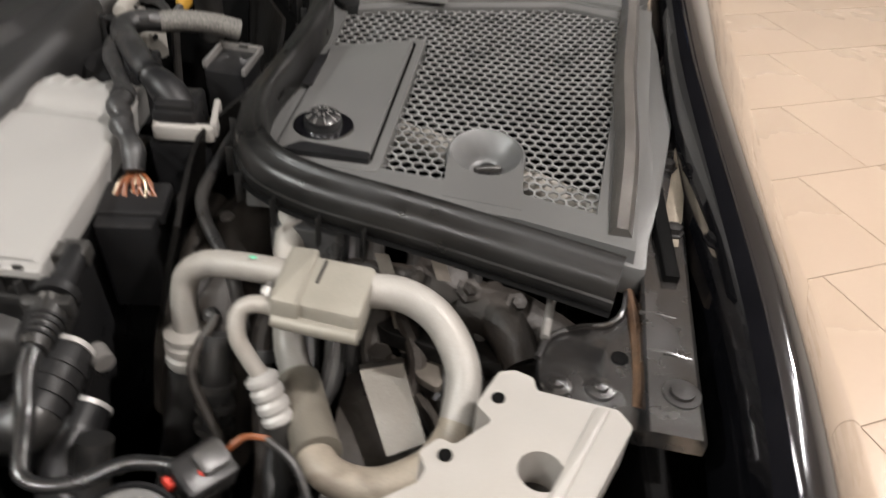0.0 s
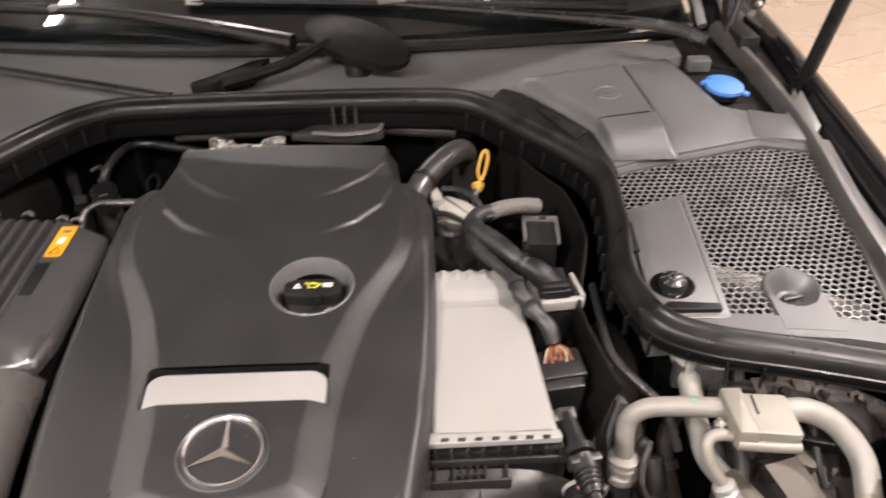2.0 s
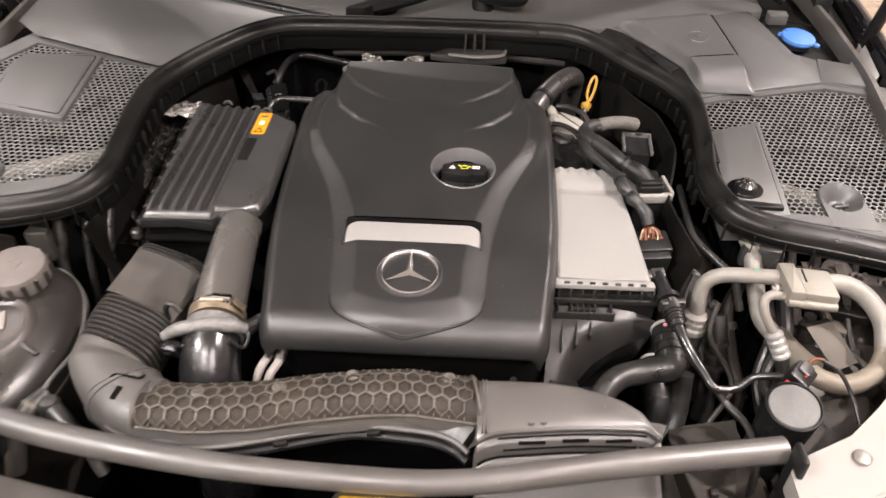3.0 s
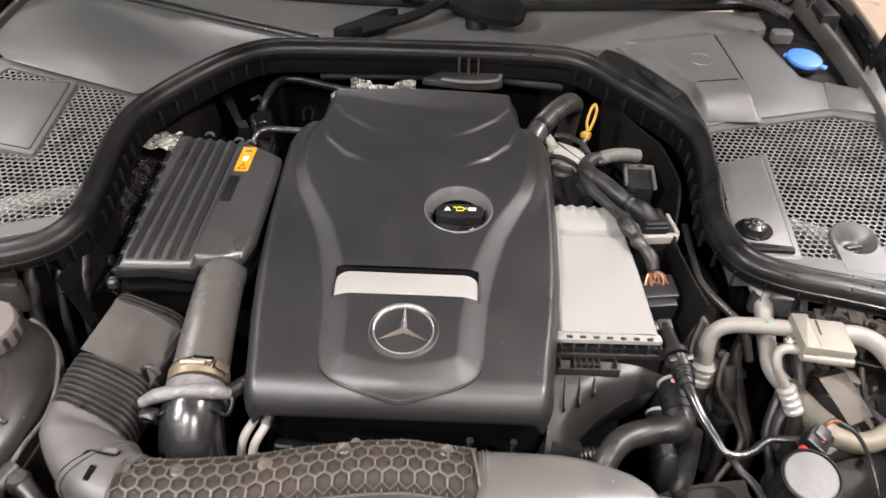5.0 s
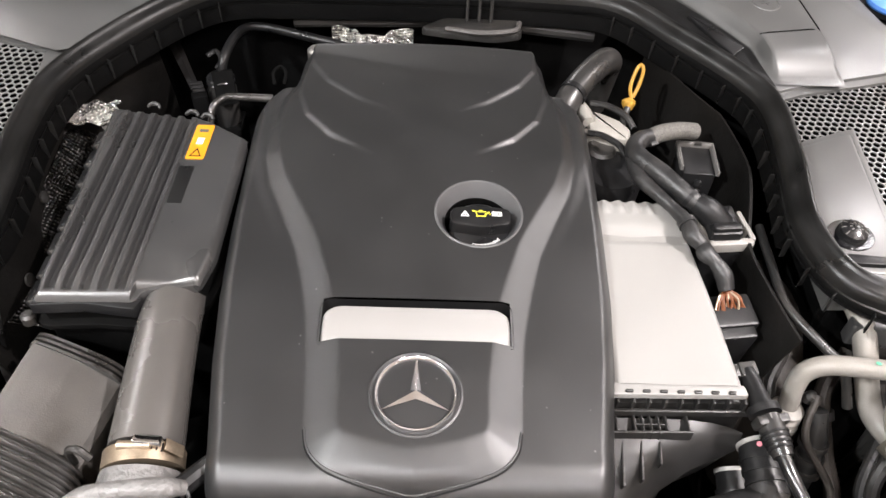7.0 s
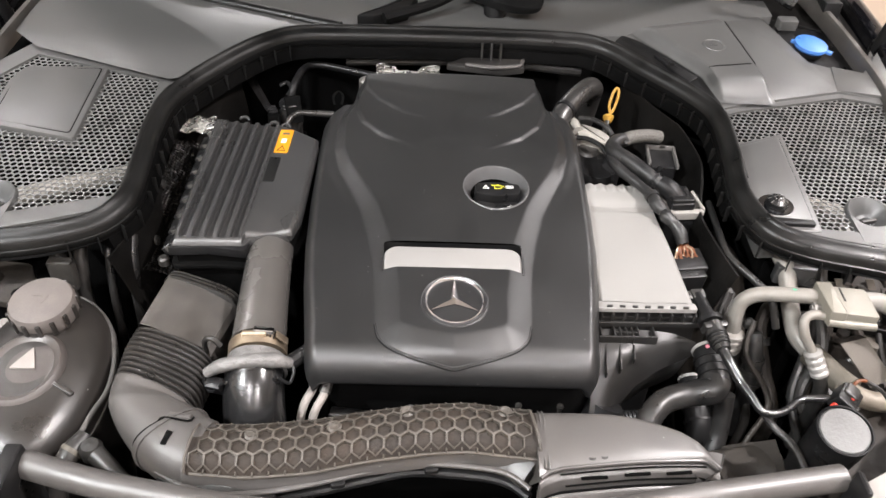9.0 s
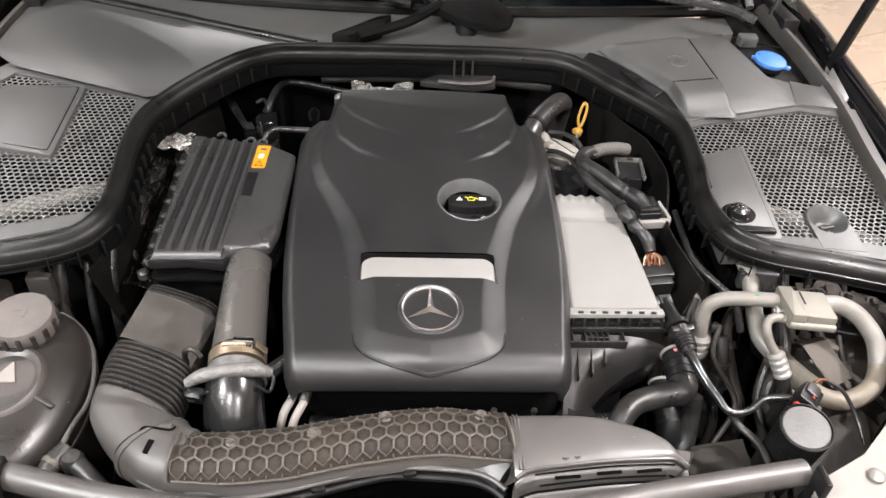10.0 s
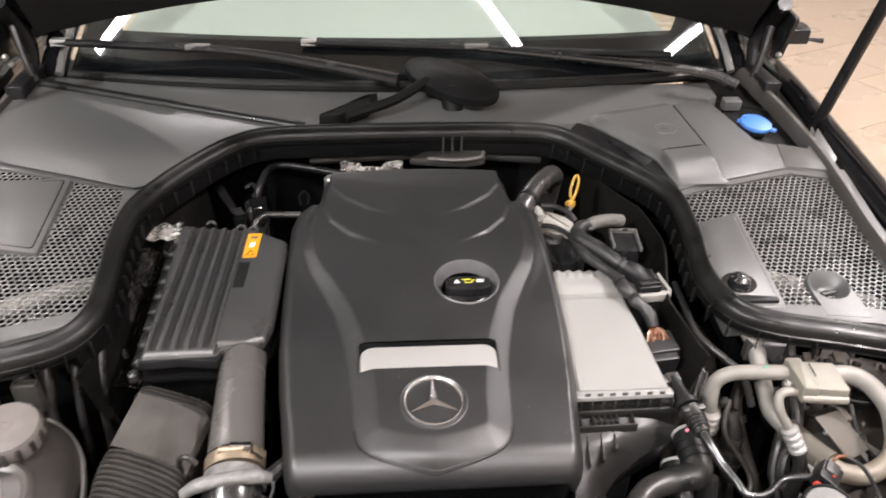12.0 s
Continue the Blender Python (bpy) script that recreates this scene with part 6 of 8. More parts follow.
# ---- coolant expansion tank ----
def expansion_tank():
    t = thing("coolant_expansion_tank", "dusty black round coolant expansion tank", "coolant tank", (-0.55, -0.17, 0.45))
    m = pose(-0.542, -0.168, 0.752, 4, 0, 4) @ Matrix.Diagonal((0.089, 0.153, 1, 1))
    b = part("tank_body", xf(lathe([(0.0, -0.30), (0.6, -0.29), (0.92, -0.12), (1.0, -0.03), (1.01, 0.0), (0.985, 0.020), (0.93, 0.036), (0.82, 0.050), (0.62, 0.059), (0.35, 0.063), (0, 0.064)], 56), m), TANK, t)
    part("tank_seam", xf(lathe([(1.0, -0.003), (1.03, -0.0025), (1.03, 0.0025), (1.0, 0.003)], 56), m), DUCT, b)
    fm = pose(-0.543, -0.180, 0.8140, 5, -1)
    part("face_ring", lathe([(0.062, -0.008), (0.058, 0.001), (0.053, 0.0045), (0.048, 0.003), (0.043, -0.0005), (0.036, 0.0), (0, 0.0035)], 44, fm @ Matrix.Diagonal((0.84, 0.98, 1, 1))), TANKFACELIT, b, "dusty raised oval face, lightened as if lit from above")
    for a in (-25, 205):
        q = fm @ pose(0, 0, 0, 0, 0, a) @ pose(0.062, 0, -0.006, 0, 10)
        part("tank_rib", xf(box(0.034, 0.006, 0.004, None, 0.0015, 0.002), q), TANK, b)
    part("neck", tube([(-0.548, -0.115, 0.74), (-0.546, -0.094, 0.828)], [0.045, 0.036], 26, 3), TANK, t)
    cm = pose(-0.546, -0.090, 0.824, 6, 0) @ Matrix.Diagonal((1.07, 1.07, 1, 1))
    c = part("tank_cap", lathe([(0.037, -0.004), (0.039, 0.0), (0.0395, 0.020), (0.037, 0.026), (0.033, 0.0275), (0.0, 0.0285)], 40, cm), DUSTCAP, t, "pale dusty ribbed screw cap")
    for a in range(0, 360, 24):
        part("cap_rib", xf(box(0.006, 0.005, 0.022, None, 0.001, 0.0015), cm @ pose(0, 0, 0, 0, 0, a) @ pose(0, 0.0395, -0.001)), TANK, c)
    part("cap_mark", join(xf(box(0.003, 0.014, 0.0006, None, 0, 0), cm @ pose(0.006, 0, 0.0284, 0, 0, -15)), xf(box(0.012, 0.002, 0.0006, None, 0, 0), cm @ pose(-0.004, 0.005, 0.0284))), DUSTCAP, c)
    tri = rounded([(-0.0165, -0.0125), (0.0165, -0.0125), (0.003, 0.021)], 0.002, 2)
    part("warning_triangle", xf(prism(tri, 0, 0.002, 0.0005), fm @ pose(0.001, 0.009, 0.0032)), PALEPRINT, b, "pale raised warning triangle")
    h = thing("overflow_hose", "thin grey overflow hose beside the tank", "hose", (-0.44, -0.2, 0.75))
    part("hose_run", tube([(-0.545, -0.005, 0.770), (-0.512, -0.030, 0.774), (-0.478, -0.072, 0.775), (-0.455, -0.129, 0.775), (-0.447, -0.178, 0.775), (-0.451, -0.222, 0.780), (-0.452, -0.260, 0.785)], 0.0034, 10, 7), STRAPGREY, h)
    f = thing("hose_coupling", "black plastic hose couplings with a pale ring", "hose coupling", (-0.45, -0.28, 0.70))
    part("coupling_body", tube([(-0.442, -0.262, 0.79), (-0.452, -0.285, 0.785), (-0.462, -0.31, 0.77), (-0.47, -0.33, 0.72)], [0.010, 0.014, 0.013, 0.012], 14, 5), DUSTY, f)
    part("pale_ring", tube([(-0.4505, -0.281, 0.786), (-0.4530, -0.286, 0.7845)], 0.0147, 16, 2), TANSLEEVE, f)
    part("coupling_arm", tube([(-0.425, -0.285, 0.79), (-0.405, -0.30, 0.785), (-0.37, -0.325, 0.77), (-0.35, -0.34, 0.74)], [0.012, 0.011, 0.008, 0.008], 12, 5), DUSTY, f)
    part("coupling_knob", lathe([(0.013, -0.01), (0.014, 0.004), (0.010, 0.012), (0, 0.014)], 16, pose(-0.427, -0.284, 0.79)), DUSTY, f)
    part("tank_spout", tube([(-0.535, -0.29, 0.76), (-0.53, -0.305, 0.80)], [0.012, 0.009], 12, 3), DUSTY, t)


expansion_tank()


# ---- air conditioning lines ----
def ac_lines():
    t = thing("air_conditioning_pipes", "dull aluminium air conditioning pipes with a cast block", "pipes", (0.5, -0.1, 0.5))
    z = 0.853
    part("inlet_pipe", tube([(0.421, -0.042, 0.735), (0.421, -0.036, 0.77), (0.420, -0.030, 0.797), (0.424, -0.026, 0.818), (0.440, -0.027, 0.833), (0.468, -0.034, 0.842), (0.528, -0.050, z)], 0.0110, 20, 8), ALU, t)
    cm = pose(0.421, -0.042, 0.735, -8, 0)
    part("collar", lathe([(0.0125, -0.004), (0.017, 0), (0.0185, 0.004), (0.0185, 0.010), (0.016, 0.013), (0.0185, 0.016), (0.0185, 0.022), (0.016, 0.025), (0.0185, 0.028), (0.0185, 0.032), (0.0125, 0.036)], 26, cm), ALU, t)
    part("lower_hose", tube([(0.421, -0.042, 0.74), (0.416, -0.055, 0.69), (0.403, -0.08, 0.60), (0.39, -0.11, 0.5)], 0.0155, 16, 5), HOSE, t)
    part("loop_pipe", tube([(0.565, -0.057, 0.852), (0.602, -0.054, 0.850), (0.632, -0.066, 0.839), (0.652, -0.093, 0.818), (0.652, -0.124, 0.794)], 0.0132, 20, 8), ALU, t)
    part("lower_loop", tube([(0.6522, -0.122, 0.7955), (0.649, -0.132, 0.788), (0.634, -0.150, 0.776), (0.600, -0.163, 0.766), (0.567, -0.157, 0.765), (0.545, -0.132, 0.765)], 0.0137, 20, 8), TANDUST, t, "lower pipe bend brown with road dust")
    part("tan_sleeve", tube([(0.556, -0.143, 0.767), (0.543, -0.115, 0.764), (0.524, -0.075, 0.766)], 0.0178, 18, 5), TANSLEEVE, t, "tan foam pipe sleeve")
    part("rising_pipe", tube([(0.530, -0.085, 0.765), (0.512, -0.050, 0.773), (0.505, -0.025, 0.795), (0.500, 0.0, 0.825), (0.497, 0.025, 0.845), (0.495, 0.055, 0.85)], 0.0128, 20, 8), ALU, t)
    b = rounded([(0.5135, -0.0345), (0.5185, -0.0335), (0.5185, -0.0375), (0.580, -0.0440), (0.5765, -0.1020), (0.5130, -0.0925)], [0.003, 0.003, 0.002, 0.006, 0.006, 0.004], 4)
    blk = part("cast_block", prism(b, 0.842, 0.866, 0.0035), BLOCKALU, t, "cast beige pipe block")
    part("block_step", prism(rounded([(0.512, -0.033), (0.5345, -0.0335), (0.5335, -0.0985), (0.5115, -0.0955)], 0.003, 3), 0.844, 0.8685, 0.003), BLOCKALU, blk)
    part("block_edge", tube([(0.5135, -0.0935, 0.848), (0.545, -0.0985, 0.848), (0.5755, -0.1015, 0.848)], 0.0062, 12, 4), BLOCKALU, blk)
    part("block_groove", box(0.0020, 0.026, 0.0012, pose(0.541, -0.058, 0.8657, 0, 0, -4), 0, 0), BLACK, blk)
    part("block_stud", tube([(0.512, -0.068, 0.85), (0.499, -0.068, 0.849)], 0.0045, 10, 2), STEEL, blk)
    part("block_nut", tube([(0.506, -0.068, 0.8495), (0.502, -0.068, 0.8492)], 0.0075, 6, 1), STEEL, blk)
    part("thin_pipe", tube([(0.518, -0.083, 0.848), (0.497, -0.081, 0.848), (0.486, -0.086, 0.842), (0.487, -0.096, 0.828), (0.496, -0.101, 0.812), (0.505, -0.105, 0.800)], 0.0066, 16, 8), ALU, t)
    m = Matrix.Translation((0.504, -0.104, 0.801)) @ Vector((0.42, -0.35, -0.8)).to_track_quat("Z", "Y").to_matrix().to_4x4()
    part("ferrule", lathe([(0.0, -0.002), (0.009, 0), (0.0125, 0.003), (0.0125, 0.007), (0.010, 0.010), (0.0125, 0.013), (0.0125, 0.018), (0.010, 0.021), (0.0125, 0.024), (0.0125, 0.029), (0.010, 0.032), (0.0125, 0.035), (0.0125, 0.039), (0.009, 0.042), (0.0, 0.043)], 22, m), PALEALU, t, "pale crimped ferrule")
    part("thin_hose", tube([(0.521, -0.119, 0.77), (0.528, -0.128, 0.73), (0.525, -0.13, 0.62)], 0.010, 12, 4), HOSE, t)
    part("green_dot", lathe([(0.0, 0.0008), (0.0025, 0.0006), (0.003, 0.0)], 10, pose(0.484, -0.040, 0.8572, -14)), GREEN, t)
    s = thing("pipe_strap", "bent dull steel strap bracket", "bracket", (0.6, -0.09, 0.5))
    c00, c10, c11, c01 = (Vector(q) for q in ((0.572, -0.062, 0.772), (0.606, -0.060, 0.784), (0.631, -0.110, 0.758), (0.602, -0.116, 0.744)))
    part("strap", thick(grid(lambda u, v: tuple(c00.lerp(c10, u).lerp(c01.lerp(c11, u), v * 1.05)), linspace(0, 1, 4), linspace(0, 1, 7)), 0.003), STRAPMETAL, s)
    part("strap_bend", thick(grid(lambda u, v: tuple(c00.lerp(c10, u) + Vector((-0.006 * v, 0.022 * v, 0.001 - 0.02 * v * v))), linspace(0, 1, 4), linspace(0, 1, 5)), 0.003), RUSTDUST, s)
    part("strap_base", box(0.030, 0.034, 0.26, pose(0.590, -0.040, 0.497, 0, 0, -12)), RUSTDUST, s)
    part("strap_bolt", lathe([(0.010, 0), (0.010, 0.007), (0, 0.008)], 6, pose(0.584, -0.042, 0.770)), RUSTDUST, s)
    part("strap_lug", prism(rounded([(0.610, -0.020), (0.645, -0.035), (0.635, -0.062), (0.615, -0.05)], 0.006, 3), 0.755, 0.762, 0.002), STRAPMETAL, s)


ac_lines()


# ---- front: carrier bar, deck, lamp brackets, yellow sticker, washer filler ----
def front_end():
    t = thing("front_carrier_bar", "satin dark grey tubular front carrier bar", "carrier bar", (0, -0.4, 0.8))
    part("bar", tube([(-0.47, -0.336, 0.837), (-0.36, -0.366, 0.841), (-0.2, -0.393, 0.845), (-0.05, -0.404, 0.847), (0.08, -0.402, 0.847), (0.25, -0.368, 0.844), (0.436, -0.334, 0.839)], [0.0155, 0.015, 0.0142, 0.0138, 0.0138, 0.0148, 0.0155], 16, 6), DUCT, t)
    part("bar_bracket", box(0.008, 0.03, 0.10, pose(0.440, -0.360, 0.770)), BLACK, t)
    part("bar_bracket", box(0.02, 0.10, 0.10, pose(-0.478, -0.375, 0.76)), BLACK, t)
    d = thing("front_deck", "dusty grey plastic deck over the grille", "grille cover", (0, -0.55, 0.7))
    o = rounded([(-0.47, -0.38), (-0.25, -0.425), (-0.08, -0.435), (-0.06, -0.387), (0.04, -0.387), (0.06, -0.437), (0.25, -0.42), (0.45, -0.365), (0.45, -0.62), (-0.47, -0.62)], 0.01, 3)
    part("deck", prism(o, 0.70, 0.80, 0.004), DECKDUST, d)
    s = part("warning_sticker", prism(rounded([(-0.055, -0.463), (0.03, -0.463), (0.03, -0.395), (-0.055, -0.395)], 0.004, 3), 0.8005, 0.8012, 0), YELLOWSTICKER, d, "yellow safety sticker")
    for x in (-0.017, 0.013):
        part("sticker_sign", lathe([(0.0105, 0), (0.0105, 0.0004), (0, 0.0004)], 28, pose(x, -0.409, 0.8012)), WHITE, s)
        part("sign_ring", lathe([(0.0105, 0), (0.0105, 0.0008), (0.0088, 0.0008), (0.0088, 0)], 28, pose(x, -0.409, 0.8013)), RED, s)
        part("sign_bar", box(0.013, 0.003, 0.0003, pose(x, -0.409, 0.8017, 0, 0, 40), 0, 0), BLACK, s)
    for sx in (1, -1):
        b = thing("lamp_bracket", "white plastic headlamp bracket with round holes", "bracket", (sx * 0.6, -0.25, 0.0), "headlamp brackets")
        o2 = [(0.635, -0.216), (0.639, -0.207), (0.633, -0.195), (0.644, -0.183), (0.654, -0.187), (0.676, -0.165), (0.665, -0.153), (0.679, -0.122), (0.690, -0.119), (0.702, -0.124), (0.704, -0.135), (0.757, -0.143), (0.765, -0.156), (0.736, -0.215), (0.70, -0.28), (0.62, -0.42), (0.50, -0.55), (0.435, -0.56), (0.437, -0.365), (0.46, -0.345), (0.52, -0.315), (0.565, -0.275), (0.60, -0.240)]
        o2 = [((x - 0.004) * sx - (0.0 if sx > 0 else 0.046), y) for x, y in o2]
        pl = part("bracket_plate", holed(rounded(ccw(o2), 0.003, 3), sx * 0.702 - (0.0 if sx > 0 else 0.05), -0.198, 0.0142, 0.822, 0.853, lambda x, y: 0.06 * min(0.0, y + 0.20)), WHITEPLASTIC, b)
        part("plate_step", prism(rounded(ccw([(sx * x, y) for x, y in [(0.738, -0.1425), (0.748, -0.1435), (0.716, -0.214), (0.682, -0.28), (0.672, -0.28), (0.706, -0.214)]]), 0.003, 3), 0.85, 0.8555, 0.003, lambda x, y: 0.06 * min(0.0, y + 0.20)), WHITEPLASTIC, pl)
        part("hidden_mount", lathe([(0.013, -0.35), (0.013, 0.0), (0, 0.004)], 20, pose(sx * 0.690, -0.206, 0.80)), RUSTDUST, b)
        part("small_hole", lathe([(0.0045, 0.0), (0.0045, 0.0012), (0, 0.0012)], 14, pose(sx * 0.675, -0.146, 0.853)), PITBLACK, pl)
        part("ear_hole", lathe([(0.0045, 0.0), (0.0045, 0.0012), (0, 0.0012)], 14, pose(sx * 0.645, -0.196, 0.853)), PITBLACK, pl)
        part("plate_nut", lathe([(0.010, 0), (0.010, 0.004), (0.006, 0.006), (0, 0.006)], 16, pose(sx * 0.516, -0.345, 0.8445)), STEEL, pl)
        part("plate_rib", tube([(sx * 0.50, -0.40, 0.842), (sx * 0.60, -0.35, 0.845), (sx * 0.69, -0.26, 0.851)], 0.003, 8, 5), WHITEPLASTIC, pl)
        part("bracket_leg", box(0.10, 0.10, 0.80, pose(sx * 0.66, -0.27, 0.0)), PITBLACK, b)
    w = thing("coolant_filler", "round filler with a pale dusty metal lid", "filler cap", (0.476, -0.256, 0.4))
    m = pose(0.476, -0.256, 0.805, 12, -4)
    part("filler_body", lathe([(0.029, -0.40), (0.032, -0.03), (0.0335, 0.018), (0.0335, 0.0255), (0.0315, 0.0262), (0.0305, 0.0235), (0.0, 0.0235)], 32, m), BLACK, w)
    part("filler_lid", lathe([(0.0298, 0.022), (0.0298, 0.0245), (0.0285, 0.0258), (0.0, 0.0262)], 36, m), LIDMETAL, w)
    p = thing("sensor_plug", "black electrical plug with red locking tabs", "plug", (0.487, -0.205, 0.82))
    m = pose(0.497, -0.205, 0.812, 0, 20, -40)
    part("plug_body", box(0.028, 0.034, 0.022, m), BLACK, p)
    part("plug_tab", box(0.009, 0.005, 0.008, m @ pose(-0.006, -0.0185, 0.004)), RED, p)
    part("plug_tab", box(0.005, 0.010, 0.004, m @ pose(0.003, 0.0, 0.020)), RED, p)
    part("plug_latch", box(0.018, 0.020, 0.006, m @ pose(-0.002, 0.006, 0.020)), DUSTY, p)


front_end()


# ---- hoses, wiring and fittings beside the charge cooler ----
def coolant_fittings():
    t = thing("quick_connector", "black plastic quick connector with a thin hose", "hose connector", (0.36, -0.08, 0.70))
    part("connector_cap", xf(box(0.019, 0.016, 0.015, None, 0.002, 0.002), pose(0.3470, -0.0420, 0.8360, 12, 0, 8)), DUSTY, t)
    part("connector_barrel", tube([(0.3470, -0.0440, 0.8430), (0.3500, -0.0640, 0.8420)], [0.0095, 0.0090], 16, 2), BLACK, t)
    part("connector_tab", xf(box(0.009, 0.014, 0.006, None, 0.001, 0.001), pose(0.3350, -0.0450, 0.8420, 12, 0, 8)), DUSTY, t)
    part("connector_neck", tube([(0.3490, -0.0540, 0.8430), (0.3515, -0.0700, 0.8415), (0.3530, -0.0880, 0.8400)], [0.0095, 0.0095, 0.012], 16, 4), BLACK, t)
    part("connector_ring", tube([(0.3530, -0.0860, 0.8400), (0.3540, -0.0940, 0.8390)], 0.0165, 20, 2), BLACK, t)
    part("connector_clip", xf(box(0.034, 0.010, 0.016, None, 0.002, 0.003), pose(0.3555, -0.1020, 0.8340, 8, 0, 10)), HOSE, t)
    part("clip_window", xf(box(0.008, 0.006, 0.002, None, 0, 0.001), pose(0.3555, -0.1015, 0.8497, 8, 0, 10)), STRAPGREY, t)
    part("connector_tail", tube([(0.3550, -0.0980, 0.8390), (0.3575, -0.1180, 0.8370), (0.3600, -0.1380, 0.8340)], [0.0135, 0.013, 0.010], 16, 4), HOSE, t)
    for k in range(4):
        p = Vector((0.3568 + 0.0006 * k, -0.114 - 0.005 * k, 0.8375 - 0.0006 * k))
        part("tail_ring", tube([p, p + Vector((0.0004, -0.0024, -0.0003))], 0.0146 - 0.0007 * k, 16, 1), BLACK, t)
    part("thin_hose", tube([(0.3595, -0.1340, 0.8345), (0.364, -0.1550, 0.8300), (0.374, -0.1800, 0.8200), (0.383, -0.2020, 0.8160), (0.391, -0.2190, 0.8110), (0.407, -0.2220, 0.8090), (0.425, -0.2160, 0.8090), (0.447, -0.2010, 0.8110), (0.468, -0.1990, 0.8130), (0.492, -0.2020, 0.8160)], [0.0075, 0.0070, 0.0064, 0.0056, 0.0052, 0.005, 0.005, 0.005, 0.005, 0.005], 12, 7), GLOSSHOSE, t)
    f = thing("coolant_fitting", "black plastic coolant fitting with rubber hoses", "hose fitting", (0.355, -0.1280, 0.5470))
    part("fitting_body", tube([(0.3570, -0.1010, 0.7940), (0.3580, -0.1230, 0.7910), (0.3595, -0.1560, 0.7850)], [0.0185, 0.0205, 0.0190], 22, 4), BLACK, f)
    part("pale_ring", tube([(0.3568, -0.0985, 0.7943), (0.3572, -0.1030, 0.7937)], 0.0200, 22, 1), PALEALU, f)
    for k in range(3):
        p = Vector((0.3578 + 0.0004 * k, -0.116 - 0.012 * k, 0.792 - 0.002 * k))
        part("fitting_band", tube([p, p + Vector((0, -0.004, -0.0007))], 0.0216, 22, 1), BLACK, f)
    part("pink_dot", lathe([(0.0, 0.0008), (0.0025, 0.0006), (0.003, 0.0)], 10, pose(0.3520, -0.1110, 0.8120, 12, -16)), PINK, f)
    part("branch_hose", tube([(0.3590, -0.1480, 0.7860), (0.3520, -0.1610, 0.7810), (0.3220, -0.1630, 0.7730), (0.286, -0.1750, 0.7700), (0.263, -0.1970, 0.7590), (0.247, -0.2220, 0.7300), (0.24, -0.2400, 0.6500)], [0.0205, 0.0200, 0.0170, 0.0165, 0.0165, 0.0165, 0.0165], 20, 7), HOSE, f)
    part("second_body", tube([(0.3555, -0.0950, 0.7250), (0.3555, -0.1260, 0.7150), (0.3580, -0.1540, 0.6970), (0.3565, -0.1660, 0.6570), (0.352, -0.1700, 0.5600)], [0.0180, 0.0200, 0.0190, 0.0180, 0.0180], 20, 5), BLACK, f)
    part("pale_ring", tube([(0.3555, -0.0925, 0.7258), (0.3555, -0.0965, 0.7245)], 0.0195, 20, 1), PALEALU, f)
    for k in range(3):
        p = Vector((0.3555, -0.1130, 0.7192)).lerp(Vector((0.3575, -0.1480, 0.7010)), k / 2)
        part("second_band", tube([p, p + Vector((0.0003, -0.004, -0.0018))], 0.0212, 20, 1), BLACK, f)
    part("side_neck", tube([(0.372, -0.0900, 0.7870), (0.384, -0.1000, 0.7860)], [0.009, 0.008], 14, 2), STRAPGREY, f)
    part("down_hose", tube([(0.386, -0.1390, 0.7470), (0.383, -0.1640, 0.6970), (0.371, -0.1910, 0.6600), (0.361, -0.2160, 0.5800)], 0.014, 14, 5), HOSE, f)
    w = thing("sensor_cable", "thin black cable with grey sleeve", "cable", (0.43, -0.24, 0.70))
    part("cable_run", tube([(0.405, -0.205, 0.79), (0.417, -0.221, 0.78), (0.430, -0.240, 0.778), (0.437, -0.262, 0.775), (0.440, -0.29, 0.76), (0.44, -0.31, 0.70)], 0.005, 10, 6), HOSE, w)
    c = thing("corrugated_hose", "black corrugated hose under the engine cover", "hose", (0.25, -0.17, 0.6))
    pts = [Vector((0.285, -0.165, 0.725)).lerp(Vector((0.225, -0.178, 0.735)), k / 20) for k in range(21)]
    part("corrugation", tube(pts, [0.012 if k % 2 else 0.0095 for k in range(21)], 14, 1), HOSE, c)


coolant_fittings()


